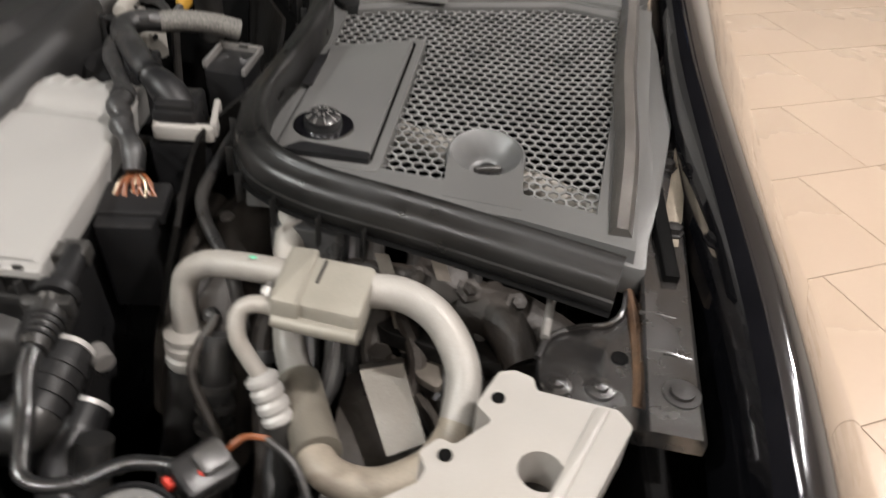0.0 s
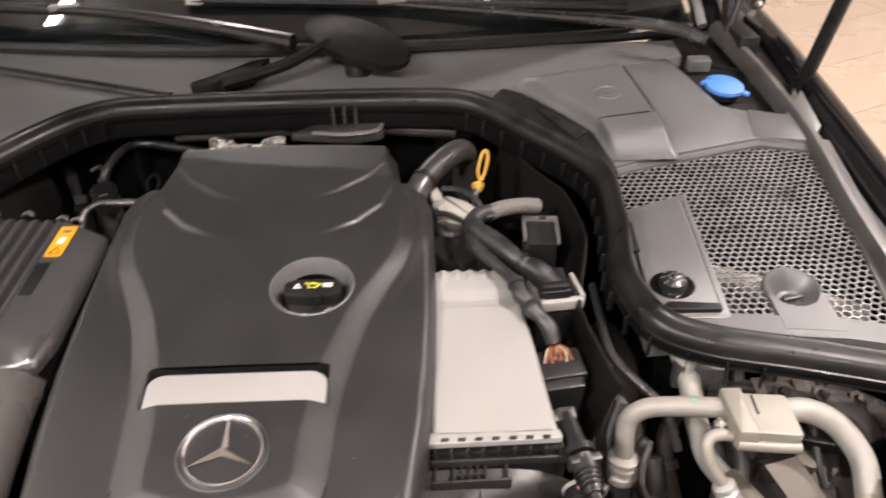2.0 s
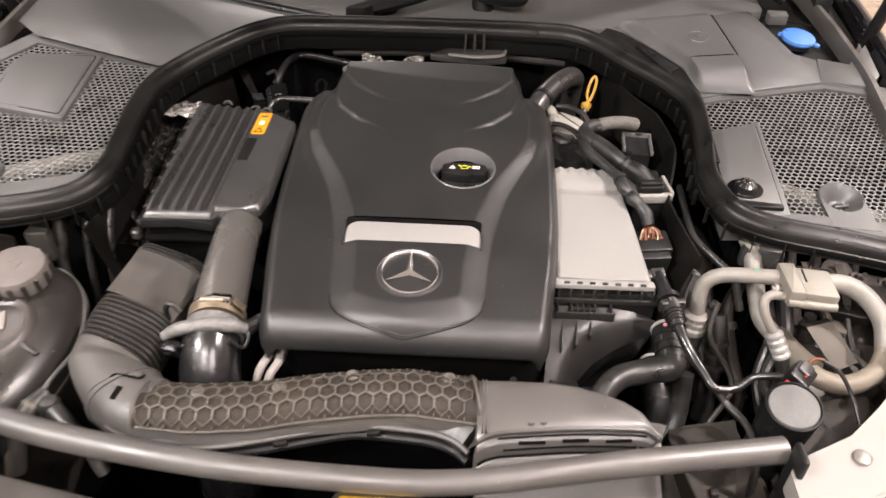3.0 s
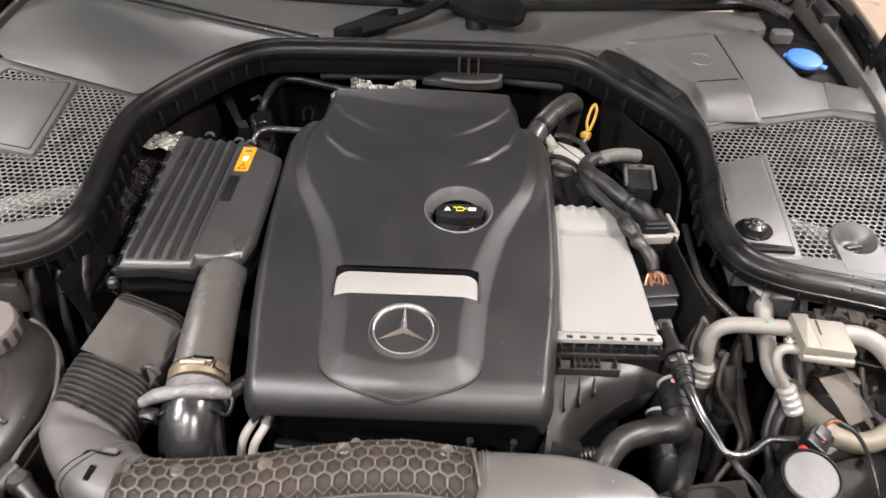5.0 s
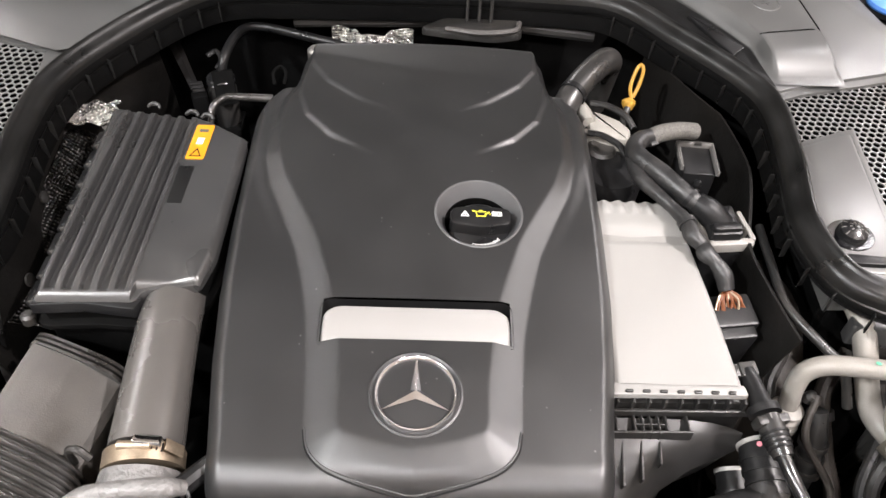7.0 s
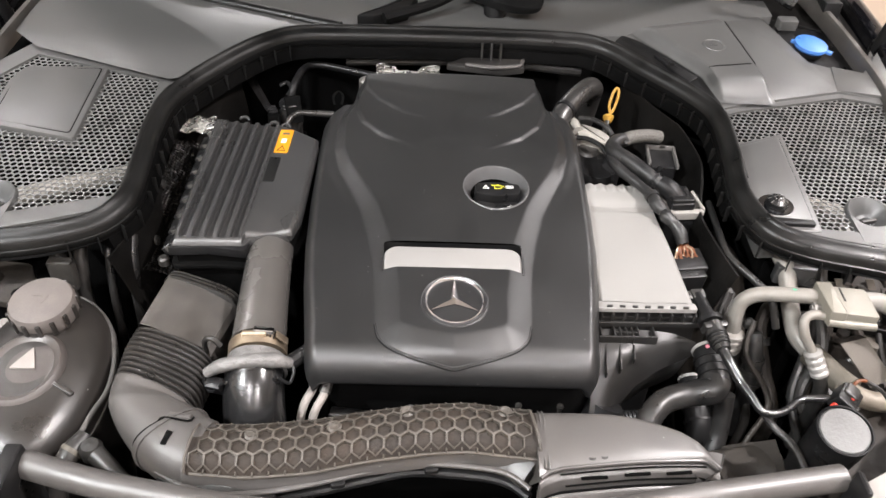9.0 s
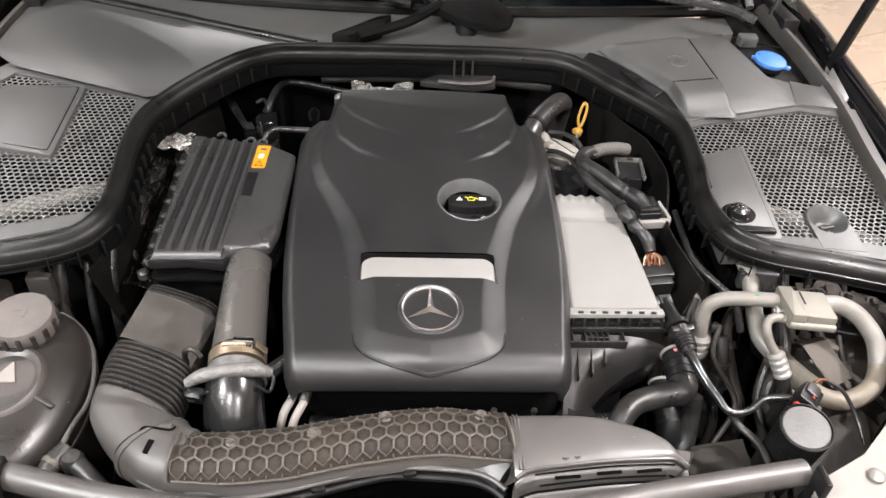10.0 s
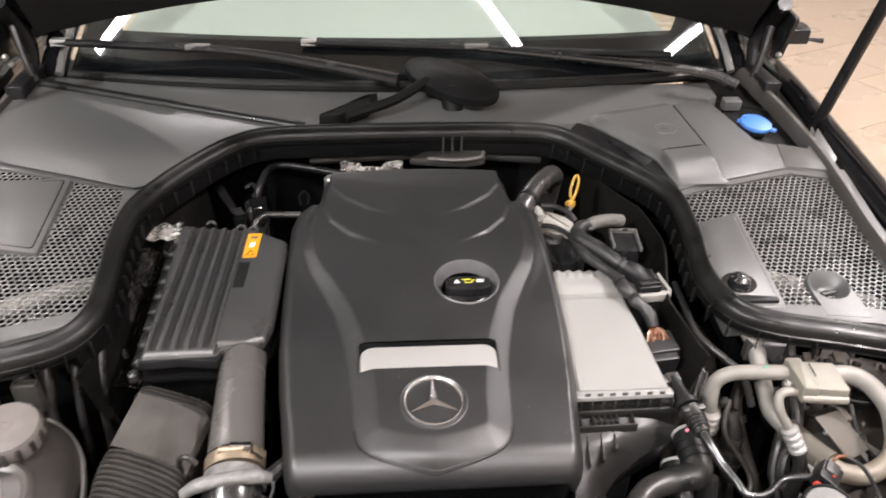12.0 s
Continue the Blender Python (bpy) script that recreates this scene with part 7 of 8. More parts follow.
def wiring():
    h = thing("wiring_harness", "taped black wiring harness with a braided sleeve", "wiring harness", (0.3, 0.2, 0.7))
    part("braided_sleeve", tube([(0.365, 0.318, 0.884), (0.340, 0.306, 0.893), (0.312, 0.292, 0.898), (0.292, 0.277, 0.900)], 0.0115, 16, 7), SLEEVE, h, "grey braided cable sleeve")
    part("taped_bend", tube([(0.298, 0.282, 0.899), (0.278, 0.268, 0.903), (0.268, 0.248, 0.902), (0.278, 0.226, 0.900)], [0.0112, 0.0120, 0.0126, 0.0122], 16, 7), TAPE, h)
    part("taped_trunk", tube([(0.272, 0.235, 0.901), (0.294, 0.208, 0.899), (0.315, 0.180, 0.895), (0.334, 0.163, 0.888)], [0.0122, 0.0130, 0.0122, 0.0110], 16, 7), TAPE, h)
    part("plug_boot", tube([(0.330, 0.168, 0.890), (0.345, 0.158, 0.884), (0.362, 0.148, 0.868)], [0.0135, 0.0165, 0.018], 14, 4), BLACK, h)
    part("cable_tie", tube([(0.322, 0.1745, 0.893), (0.326, 0.171, 0.8915)], 0.0136, 18, 1), BLACK, h)
    part("tie_head", box(0.009, 0.007, 0.007, pose(0.330, 0.180, 0.906, 0, 0, -40)), BLACK, h)
    part("second_branch", tube([(0.264, 0.250, 0.894), (0.266, 0.222, 0.892), (0.276, 0.198, 0.890), (0.290, 0.176, 0.889), (0.302, 0.158, 0.887), (0.313, 0.136, 0.886), (0.316, 0.116, 0.884), (0.326, 0.104, 0.880), (0.328, 0.094, 0.878), (0.337, 0.084, 0.874), (0.346, 0.072, 0.866), (0.350, 0.060, 0.854)], [0.007, 0.0088, 0.0092, 0.0080, 0.0074, 0.0090, 0.0104, 0.0086, 0.0108, 0.0082, 0.0106, 0.0090], 16, 7), TAPE, h)
    part("tape_tail", xf(box(0.010, 0.006, 0.0015, None, 0.0004, 0.001), pose(0.290, 0.250, 0.913, 20, 0, 30)), TAPE, h)
    part("tape_end", tube([(0.3125, 0.139, 0.886), (0.314, 0.131, 0.8855)], 0.0112, 16, 1), TAPE, h)
    part("tape_end", tube([(0.278, 0.2275, 0.8995), (0.283, 0.221, 0.899)], 0.0134, 16, 1), TAPE, h)
    p = thing("plug_housing", "black plug in a grey square housing", "plug", (0.36, 0.145, 0.70))
    m = pose(0.362, 0.146, 0.856, 6, 0, 6)
    part("housing_rim", join(xf(box(0.056, 0.011, 0.014), m @ pose(0.006, -0.020, 0)), xf(box(0.007, 0.046, 0.014), m @ pose(-0.022, 0.002, 0.002, 0, 0, 10)), xf(box(0.007, 0.046, 0.014), m @ pose(0.031, 0.003, 0.002, 0, 0, 6))), WHITEPLASTIC, p)
    part("plug_body", xf(box(0.040, 0.046, 0.034, None, 0.004, 0.004), m @ pose(-0.002, 0.004, -0.008)), BLACK, p)
    part("plug_step", xf(box(0.036, 0.012, 0.008), m @ pose(-0.002, -0.010, 0.024)), BLACK, p)
    part("housing_base", xf(box(0.055, 0.05, 0.12), m @ pose(0, 0, -0.125)), BLACK, p)
    f = thing("relay_box", "open dark relay box with a pale rim", "relay box", (0.357, 0.255, 0.70))
    m = pose(0.3665, 0.283, 0.858, 4, 0, -4) @ Matrix.Diagonal((0.90, 0.90, 1, 1))
    part("box_rim", join(*[xf(box(sx, sy, 0.008, None, 0.002, 0.001), m @ pose(x, y, 0.004)) for x, y, sx, sy in ((0, 0.031, 0.056, 0.006), (-0.0255, 0.003, 0.005, 0.052), (0.0255, 0.0, 0.005, 0.062))]), STRAPGREY, f)
    part("box_well", xf(box(0.048, 0.060, 0.13), m @ pose(0, 0, -0.125)), BLACK, f)
    part("relay", xf(box(0.040, 0.016, 0.008, None, 0.002, 0.002), m @ pose(0, -0.024, -0.052)), DUSTY, f)
    part("relay", xf(box(0.034, 0.020, 0.010, None, 0.002, 0.002), m @ pose(0.002, 0.006, -0.056)), BLACK, f)
    part("rim_notch", xf(box(0.012, 0.007, 0.003, None, 0, 0.001), m @ pose(0.004, 0.031, 0.0090)), DUSTY, f)
    c = thing("control_unit_plug", "black multi-pin plug with orange wires", "plug", (0.35, 0.03, 0.60))
    part("plug_shell", box(0.050, 0.036, 0.10, pose(0.353, 0.040, 0.735, 8, 0, 8)), BLACK, c)
    part("shell_top", box(0.056, 0.042, 0.012, pose(0.355, 0.044, 0.828, 8, 0, 8)), BLACK, c)
    part("shell_mark", box(0.014, 0.0015, 0.006, pose(0.361, 0.0205, 0.822, 8, 0, 8), 0, 0), PALEPRINT, c)
    rnd = random.Random(4)
    for k in range(14):
        a = Vector((0.337 + 0.0027 * k, 0.040 + 0.008 * rnd.random(), 0.8395))
        b = Vector((0.345 + 0.0010 * k, 0.059 + 0.004 * rnd.random(), 0.851))
        part("orange_wire", tube([a, a.lerp(b, 0.5) + Vector((0.008 * (rnd.random() - 0.5), 0, 0.003)), b], 0.0014, 6, 4), COPPER if k % 5 else BRASS, c)
    d = thing("oil_dipstick", "yellow plastic oil dipstick handle", "dipstick", (0.287, 0.37, 0.70))
    part("stick", tube([(0.272, 0.345, 0.70), (0.277, 0.352, 0.86), (0.284, 0.370, 0.89)], 0.005, 10, 5), DUSTY, d)
    part("collar", lathe([(0.005, -0.008), (0.0095, 0.0), (0.0095, 0.005), (0.005, 0.008), (0.0, 0.009)], 18, pose(0.284, 0.370, 0.888, -30)), YELLOW, d)
    ring = [(0.288, 0.376, 0.893), (0.285, 0.384, 0.908), (0.291, 0.394, 0.928), (0.297, 0.397, 0.934), (0.300, 0.392, 0.926), (0.296, 0.384, 0.908), (0.290, 0.377, 0.895)]
    part("handle", tube(ring, 0.0026, 10, 5), YELLOW, d)
    b = thing("breather_pipe", "smooth black plastic breather pipe", "pipe", (0.22, 0.40, 0.70))
    part("pipe_run", tube([(0.186, 0.338, 0.868), (0.196, 0.360, 0.892), (0.214, 0.388, 0.903), (0.238, 0.420, 0.909), (0.258, 0.446, 0.908), (0.269, 0.460, 0.899), (0.272, 0.472, 0.880), (0.268, 0.492, 0.80)], [0.017, 0.018, 0.0185, 0.0185, 0.0185, 0.0185, 0.018, 0.018], 22, 8), BARBLACK, b)
    part("pipe_band", tube([(0.203, 0.371, 0.8985), (0.207, 0.377, 0.900)], 0.0200, 22, 1), BLACK, b)
    e = thing("injector_rail_bracket", "pale cast bracket with a black actuator", "bracket", (0.245, 0.32, 0.70))
    body = rounded(ccw([(0.226, 0.362), (0.245, 0.356), (0.268, 0.340), (0.281, 0.318), (0.272, 0.292), (0.244, 0.300), (0.222, 0.312)]), 0.005, 3)
    part("cast_body", prism(body, 0.845, 0.884, 0.007), PALECAST, e)
    part("cast_collar", tube([(0.219, 0.378, 0.878), (0.222, 0.350, 0.884), (0.224, 0.330, 0.884)], [0.008, 0.009, 0.008], 12, 4), PALECAST, e)
    part("clamp_strap", tube([(0.218, 0.300, 0.889), (0.236, 0.292, 0.891), (0.256, 0.276, 0.888), (0.264, 0.264, 0.880)], 0.0042, 8, 5), BLACK, e)
    part("upper_lead", tube([(0.232, 0.372, 0.886), (0.255, 0.360, 0.890), (0.276, 0.340, 0.888), (0.285, 0.325, 0.88)], 0.0045, 8, 5), HOSE, e)
    part("motor_can", lathe([(0.020, -0.05), (0.020, 0.0), (0.016, 0.004), (0, 0.004)], 20, pose(0.240, 0.296, 0.866, 6)), DUSTY, e)
    part("cast_post", box(0.014, 0.05, 0.10, pose(0.226, 0.355, 0.775)), PALECAST, e)
    part("actuator", lathe([(0.042, -0.06), (0.042, -0.012), (0.036, 0.0), (0.0, 0.004)], 30, pose(0.250, 0.262, 0.860, 6)), BLACK, e)
    part("link_rod", tube([(0.222, 0.330, 0.873), (0.245, 0.312, 0.875), (0.276, 0.300, 0.872)], 0.004, 8, 4), BLACK, e)
    part("screw", lathe([(0.006, 0), (0.006, 0.004), (0, 0.005)], 8, pose(0.224, 0.322, 0.872)), STEEL, e)
    v = thing("vacuum_hose", "thin glossy black vacuum hose", "hose", (0.43, 0.03, 0.70))
    part("hose_run", tube([(0.415, 0.16, 0.86), (0.414, 0.10, 0.855), (0.414, 0.05, 0.85), (0.424, 0.02, 0.848), (0.442, -0.006, 0.842), (0.462, -0.03, 0.83), (0.475, -0.05, 0.79)], 0.0055, 12, 7), HOSE, v)
    for s, y0 in ((1, 0.0), (-1, 0.0)):
        q = thing("inner_wing_liner", "black dusty folded inner wing liner", "liner", (s * 0.45, 0.2, 0.40), "inner wing liners")

        def liner(u, vv, s=s):
            y = -0.01 + 0.50 * u
            x = interp(y, [(-0.02, 0.425), (0.05, 0.417), (0.12, 0.405), (0.25, 0.425), (0.35, 0.42), (0.49, 0.345)])
            zz = 0.855 + 0.1 * y
            x -= 0.03 * math.sin(vv * 3.0) + 0.008 * math.sin(9 * u + 4 * vv)
            return s * x - (0.058 if s < 0 else 0.012), y, zz - 0.40 * vv
        g = grid(liner, linspace(0, 1, 30), linspace(0, 1, 14))
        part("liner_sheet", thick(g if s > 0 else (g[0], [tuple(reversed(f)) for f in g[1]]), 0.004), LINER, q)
        for u, vv in ((0.18, 0.12), (0.42, 0.10), (0.66, 0.12)):
            part("liner_clip", lathe([(0.008, 0), (0.008, 0.003), (0.004, 0.005), (0, 0.005)], 14, Matrix.Translation(liner(u, vv)) @ pose(-s * 0.003, 0, 0, 0, -s * 80)), DUSTY, q)


wiring()


def rear_of_bay():
    t = thing("bonnet_latch", "black latch loop at the back of the bay", "latch", (0.08, 0.52, 0.88))
    part("latch_plate", prism(rounded([(-0.01, 0.510), (0.04, 0.500), (0.10, 0.492), (0.145, 0.505), (0.140, 0.545), (0.03, 0.545)], 0.012, 4), 0.903, 0.915, 0.004), DUSTY, t)
    part("latch_rim", tube([(0.03, 0.505, 0.917), (0.08, 0.492, 0.919), (0.13, 0.502, 0.919), (0.140, 0.525, 0.919)], 0.004, 8, 5), DUCT, t)
    for x in (0.062, 0.080, 0.098):
        part("latch_pin", tube([(x, 0.535, 0.912), (x, 0.540, 0.945)], 0.0025, 8, 2), DUSTY, t)
    part("latch_stem", box(0.05, 0.06, 0.03, pose(0.08, 0.555, 0.885)), BLACK, t)
    r = thing("firewall_rail", "black rail along the firewall", "rail", (0, 0.54, 0.86))
    part("rail_bar", tube([(-0.20, 0.550, 0.895), (-0.05, 0.553, 0.90), (0.08, 0.556, 0.90), (0.26, 0.548, 0.89)], 0.010, 10, 5), DUSTY, r)
    b = thing("vacuum_line", "black rubber vacuum line at the firewall", "hose", (-0.25, 0.47, 0.80))
    part("line_run", tube([(-0.297, 0.448, 0.850), (-0.292, 0.458, 0.878), (-0.287, 0.485, 0.887), (-0.281, 0.518, 0.888), (-0.268, 0.540, 0.887), (-0.243, 0.543, 0.886), (-0.210, 0.532, 0.886), (-0.165, 0.515, 0.886), (-0.115, 0.500, 0.882), (-0.085, 0.485, 0.87)], 0.0066, 14, 7), BLACK, b)
    f = thing("heat_shield_foil", "crinkled silver heat shield foil", "heat shield", (-0.08, 0.53, 0.80))
    def shield(u, v):
        x = -0.140 + 0.122 * u
        top = 0.902 - 0.012 * sstep(0.28, 0.36, u) * (1 - sstep(0.64, 0.74, u))
        return x, 0.524 - 0.022 * v + 0.002 * math.sin(21 * u), top - 0.050 * v + 0.002 * math.sin(16 * u)
    part("foil_sheet", thick(grid(shield, linspace(0, 1, 40), linspace(0, 1, 10)), 0.001), FOIL, f)
    g = thing("heat_shield_foil", "crinkled silver heat shield beside the filter box", "heat shield", (-0.46, 0.37, 0.75))
    part("foil_sheet", thick(grid(lambda u, v: (-0.474 + 0.062 * u + 0.003 * math.sin(20 * v), 0.350 - 0.045 * v + 0.008 * u, 0.874 - 0.004 * v - 0.004 * u + 0.003 * math.sin(15 * u)), linspace(0, 1, 14), linspace(0, 1, 14)), 0.001), FOIL, g)
    part("foil_skirt", thick(grid(lambda u, v: (-0.478 + 0.064 * v + 0.006 * math.sin(9 * u), 0.325 - 0.30 * u + 0.01 * v, 0.852 - 0.035 * u - 0.045 * v + 0.006 * math.sin(11 * u + 4 * v)), linspace(0, 1, 30), linspace(0, 1, 12)), 0.001), DARKFOIL, g)
    c = thing("sensor_pod", "black sensor with a clip at the firewall", "sensor", (-0.29, 0.44, 0.75))
    part("pod_body", lathe([(0.019, -0.08), (0.021, 0.0), (0.015, 0.010), (0.0, 0.012)], 20, pose(-0.298, 0.448, 0.838)), HOSE, c)
    for k in range(2):
        part("pod_ring", lathe([(0.0185, -0.002), (0.0205, 0.0), (0.0185, 0.002)], 24, pose(-0.298, 0.448, 0.850 + 0.006 * k)), GLOSSHOSE, c)
    part("pod_lever", tube([(-0.318, 0.470, 0.878), (-0.305, 0.476, 0.882), (-0.296, 0.462, 0.876), (-0.302, 0.452, 0.868)], 0.0035, 8, 5), BLACK, c)
    part("pod_skirt", box(0.030, 0.006, 0.05, pose(-0.286, 0.424, 0.826, -20, 0, 20), 0.002, 0.002), PITBLACK, c)
    part("pod_foot", box(0.05, 0.05, 0.30, pose(-0.30, 0.450, 0.48)), PITBLACK, c)
    z = thing("tower_brace", "dark grey pressed metal brace with a ribbed end", "bracket", (-0.37, 0.49, 0.80))
    part("brace_bar", thick(grid(lambda u, v: (-0.400 + 0.066 * u + (0.011 - 0.004 * u) * (2 * v - 1), 0.566 - 0.128 * u, 0.856 - 0.012 * u - 0.004 * abs(2 * v - 1)), linspace(0, 1, 10), linspace(0, 1, 7)), 0.004), INNERPAINT, z)
    for k in range(3):
        part("brace_rib", tube([(-0.341 + 0.004 * k, 0.440 - 0.009 * k, 0.848), (-0.325 + 0.004 * k, 0.444 - 0.009 * k, 0.848)], 0.0028, 8, 2), BLACK, z)
    part("brace_root", box(0.022, 0.020, 0.30, pose(-0.325, 0.421, 0.545, 0, 0, 20)), PITBLACK, z)
    y = thing("spring_tower", "dusty black spring tower top with a bolt", "spring tower", (-0.442, 0.509, 0.70))
    part("tower_dome", lathe([(0.034, -0.30), (0.034, -0.012), (0.031, -0.002), (0.024, 0.0), (0.018, -0.006), (0.0, -0.006)], 36, pose(-0.442, 0.505, 0.800, 8)), DUSTY, y)
    part("tower_bolt", lathe([(0.006, -0.006), (0.006, 0.004), (0.003, 0.008), (0.0, 0.008)], 8, pose(-0.440, 0.510, 0.797, 8)), STEEL, y)
    h = thing("purge_hose", "dark rubber hose behind the filter box", "hose", (-0.25, 0.36, 0.75))
    part("hose_run", tube([(-0.284, 0.318, 0.86), (-0.281, 0.335, 0.882), (-0.272, 0.350, 0.886), (-0.262, 0.356, 0.887), (-0.246, 0.357, 0.886), (-0.205, 0.362, 0.882)], [0.0045, 0.0045, 0.0045, 0.0045, 0.0052, 0.0055], 14, 7), BARBLACK, h)
    for x, yy in ((-0.354, 0.326), (-0.301, 0.312), (-0.280, 0.306)):
        n = thing("lid_clip", "small bright metal clip behind the filter box", "clip", (x, yy, 0.88), "clips behind the filter box")
        part("clip_loop", tube([(x - 0.008, yy - 0.002, 0.888), (x - 0.004, yy + 0.003, 0.8895), (x + 0.004, yy + 0.002, 0.8895), (x + 0.008, yy - 0.003, 0.887)], [0.002, 0.0030, 0.0032, 0.002], 8, 4), DUSTY, n)
    k = thing("engine_lift_eye", "dark metal lifting eye behind the cover", "bracket", (-0.19, 0.42, 0.80))
    part("eye_ring", tube([(-0.208, 0.398, 0.880), (-0.211, 0.412, 0.890), (-0.203, 0.424, 0.893), (-0.194, 0.414, 0.890), (-0.196, 0.400, 0.880)], 0.0026, 10, 5), PITBLACK, k)
    for x, y in ((-0.155, 0.455), (0.06, 0.462), (0.115, 0.452)):
        s = thing("rear_screw_head", "bright round screw head behind the cover", "screw", (x, y, 0.86), "screw heads behind the cover")
        part("head", lathe([(0.013, -0.10), (0.013, 0.008), (0.009, 0.012), (0, 0.013)], 20, pose(x, y, 0.895)), STEEL, s)


rear_of_bay()


def right_corner():
    """Brackets and clutter in front of the tower, beside the pipes."""
    t = thing("sheet_metal_bracket", "glossy black stamped metal bracket with bolts", "bracket", (0.745, -0.07, 0.5))
    o = rounded([(0.703, -0.088), (0.712, -0.066), (0.735, -0.050), (0.757, -0.045), (0.770, -0.030), (0.776, -0.005), (0.788, 0.0), (0.782, -0.146), (0.704, -0.142)], 0.006, 4)
    b = part("bracket_plate", prism(o, 0.824, 0.838, 0.004), STAMPED, t)
    part("bracket_hole", lathe([(0.0065, 0.0), (0.0065, 0.001), (0, 0.001)], 16, pose(0.763, -0.080, 0.838)), PITBLACK, b)
    for x, y in ((0.716, -0.114), (0.746, -0.113)):
        part("bracket_bolt", lathe([(0.011, 0), (0.010, 0.002), (0.006, 0.003), (0.005, 0.005), (0, 0.006)], 20, pose(x, y, 0.838)), STAMPED, b)
    part("bracket_rim", tube([(0.703, -0.090, 0.838), (0.712, -0.068, 0.839), (0.735, -0.053, 0.839), (0.756, -0.047, 0.839), (0.769, -0.031, 0.839), (0.775, -0.006, 0.840)], 0.0028, 8, 5), STAMPED, b)
    part("rusty_edge", tube([(0.777, -0.004, 0.839), (0.779, -0.04, 0.8385), (0.777, -0.085, 0.838), (0.770, -0.125, 0.837)], [0.004, 0.0065, 0.006, 0.003], 10, 5), RUSTFLAKE, b, "rusty bracket edge")
    part("bracket_leg", box(0.06, 0.06, 0.5, pose(0.745, -0.07, 0.32)), PITBLACK, t)
    r = thing("support_rod", "thin steel support rod", "rod", (0.705, -0.06, 0.80))
    part("rod", tube([(0.708, -0.072, 0.842), (0.713, -0.035, 0.847), (0.719, 0.004, 0.852)], 0.0035, 10, 3), STEEL, r)
    part("rod_end", tube([(0.718, -0.002, 0.851), (0.720, 0.012, 0.853)], 0.006, 12, 2), STEEL, r)
    part("cross_pin", tube([(0.714, -0.030, 0.847), (0.730, -0.027, 0.846)], 0.0025, 8, 2), STEEL, r)
    rnd = random.Random(11)
    q = thing("suspension_arm", "dusty brown metal suspension parts below the tower", "suspension", (0.63, 0.0, 0.30))
    part("arm_casting", tube([(0.53, 0.03, 0.79), (0.58, 0.02, 0.79), (0.63, 0.012, 0.795), (0.69, 0.0, 0.79), (0.75, -0.01, 0.77)], [0.018, 0.024, 0.020, 0.026, 0.02], 14, 6), RUSTDUST, q)
    part("arm_boot", tube([(0.665, 0.015, 0.80), (0.685, -0.015, 0.795), (0.70, -0.04, 0.78)], [0.018, 0.02, 0.016], 14, 5), RUSTDUST, q)
    part("arm_ear", lathe([(0.024, -0.01), (0.024, 0.006), (0.012, 0.010), (0, 0.010)], 18, pose(0.625, 0.01, 0.815, 30)), RUSTDUST, q)
    part("arm_rod", tube([(0.545, 0.022, 0.812), (0.60, 0.012, 0.815), (0.66, 0.006, 0.812), (0.715, -0.004, 0.80)], [0.006, 0.009, 0.007, 0.009], 12, 6), RUSTDUST, q)
    for x, y, z in ((0.605, 0.004, 0.818), (0.650, 0.000, 0.816), (0.690, -0.006, 0.812)):
        part("arm_nut", lathe([(0.011, -0.006), (0.011, 0.004), (0.006, 0.005), (0.006, 0.012), (0, 0.013)], 6, pose(x, y, z, 35, 0, 20)), RUSTDUST, q, smooth=False)
    for x in (0.575, 0.622):
        part("arm_strip", thick(grid(lambda u, v, x=x: (x + 0.006 * u + 0.03 * v, 0.012 - 0.035 * v, 0.835 - 0.055 * v - 0.02 * v * v), [-1, 0, 1], linspace(0, 1, 7)), 0.002), STRAPMETAL, q)
    part("arm_web", prism(rounded(ccw([(0.55, 0.03), (0.72, 0.02), (0.74, -0.035), (0.66, -0.045), (0.58, -0.02)]), 0.01, 3), 0.765, 0.780, 0.004), LINER, q)
    part("arm_drop", box(0.20, 0.05, 0.50, pose(0.64, 0.03, 0.28)), PITBLACK, q)
    for k, (x, y) in enumerate(((0.545, 0.025), (0.565, 0.030), (0.600, 0.022), (0.655, 0.012))):
        w = thing("brake_hose", "dark dusty hose behind the pipes", "hose", (x, y, 0.60), "hoses behind the pipes")
        part("hose_run", tube([(x, y + 0.02, 0.84), (x + 0.004 * rnd.random(), y, 0.81), (x + 0.02 * (rnd.random() - 0.3), y - 0.03, 0.77), (x + 0.03 * (rnd.random() - 0.3), y - 0.05, 0.68), (x, y - 0.05, 0.58)], 0.006 + 0.004 * rnd.random(), 10, 6), DUSTY if k % 2 else HOSE, w)
    c = thing("clamp_joint", "dark hose joint with clamps below the pipes", "hose joint", (0.455, -0.07, 0.55))
    part("joint_body", tube([(0.450, -0.045, 0.775), (0.452, -0.065, 0.74), (0.452, -0.08, 0.69), (0.448, -0.09, 0.60)], [0.011, 0.014, 0.013, 0.012], 14, 5), HOSE, c)
    for k in range(3):
        p = Vector((0.452, -0.064 - 0.007 * k, 0.742 - 0.018 * k))
        part("joint_clamp", tube([p, p + Vector((0, -0.002, -0.006))], 0.0165, 16, 1), DUSTY, c)
    part("joint_nipple", lathe([(0.007, 0), (0.007, 0.012), (0.004, 0.016), (0, 0.017)], 12, pose(0.443, -0.030, 0.775, 20)), DUSTY, c)
    s = thing("body_rail", "dusty black box rail behind the front carrier", "body rail", (0.50, -0.28, 0.4))
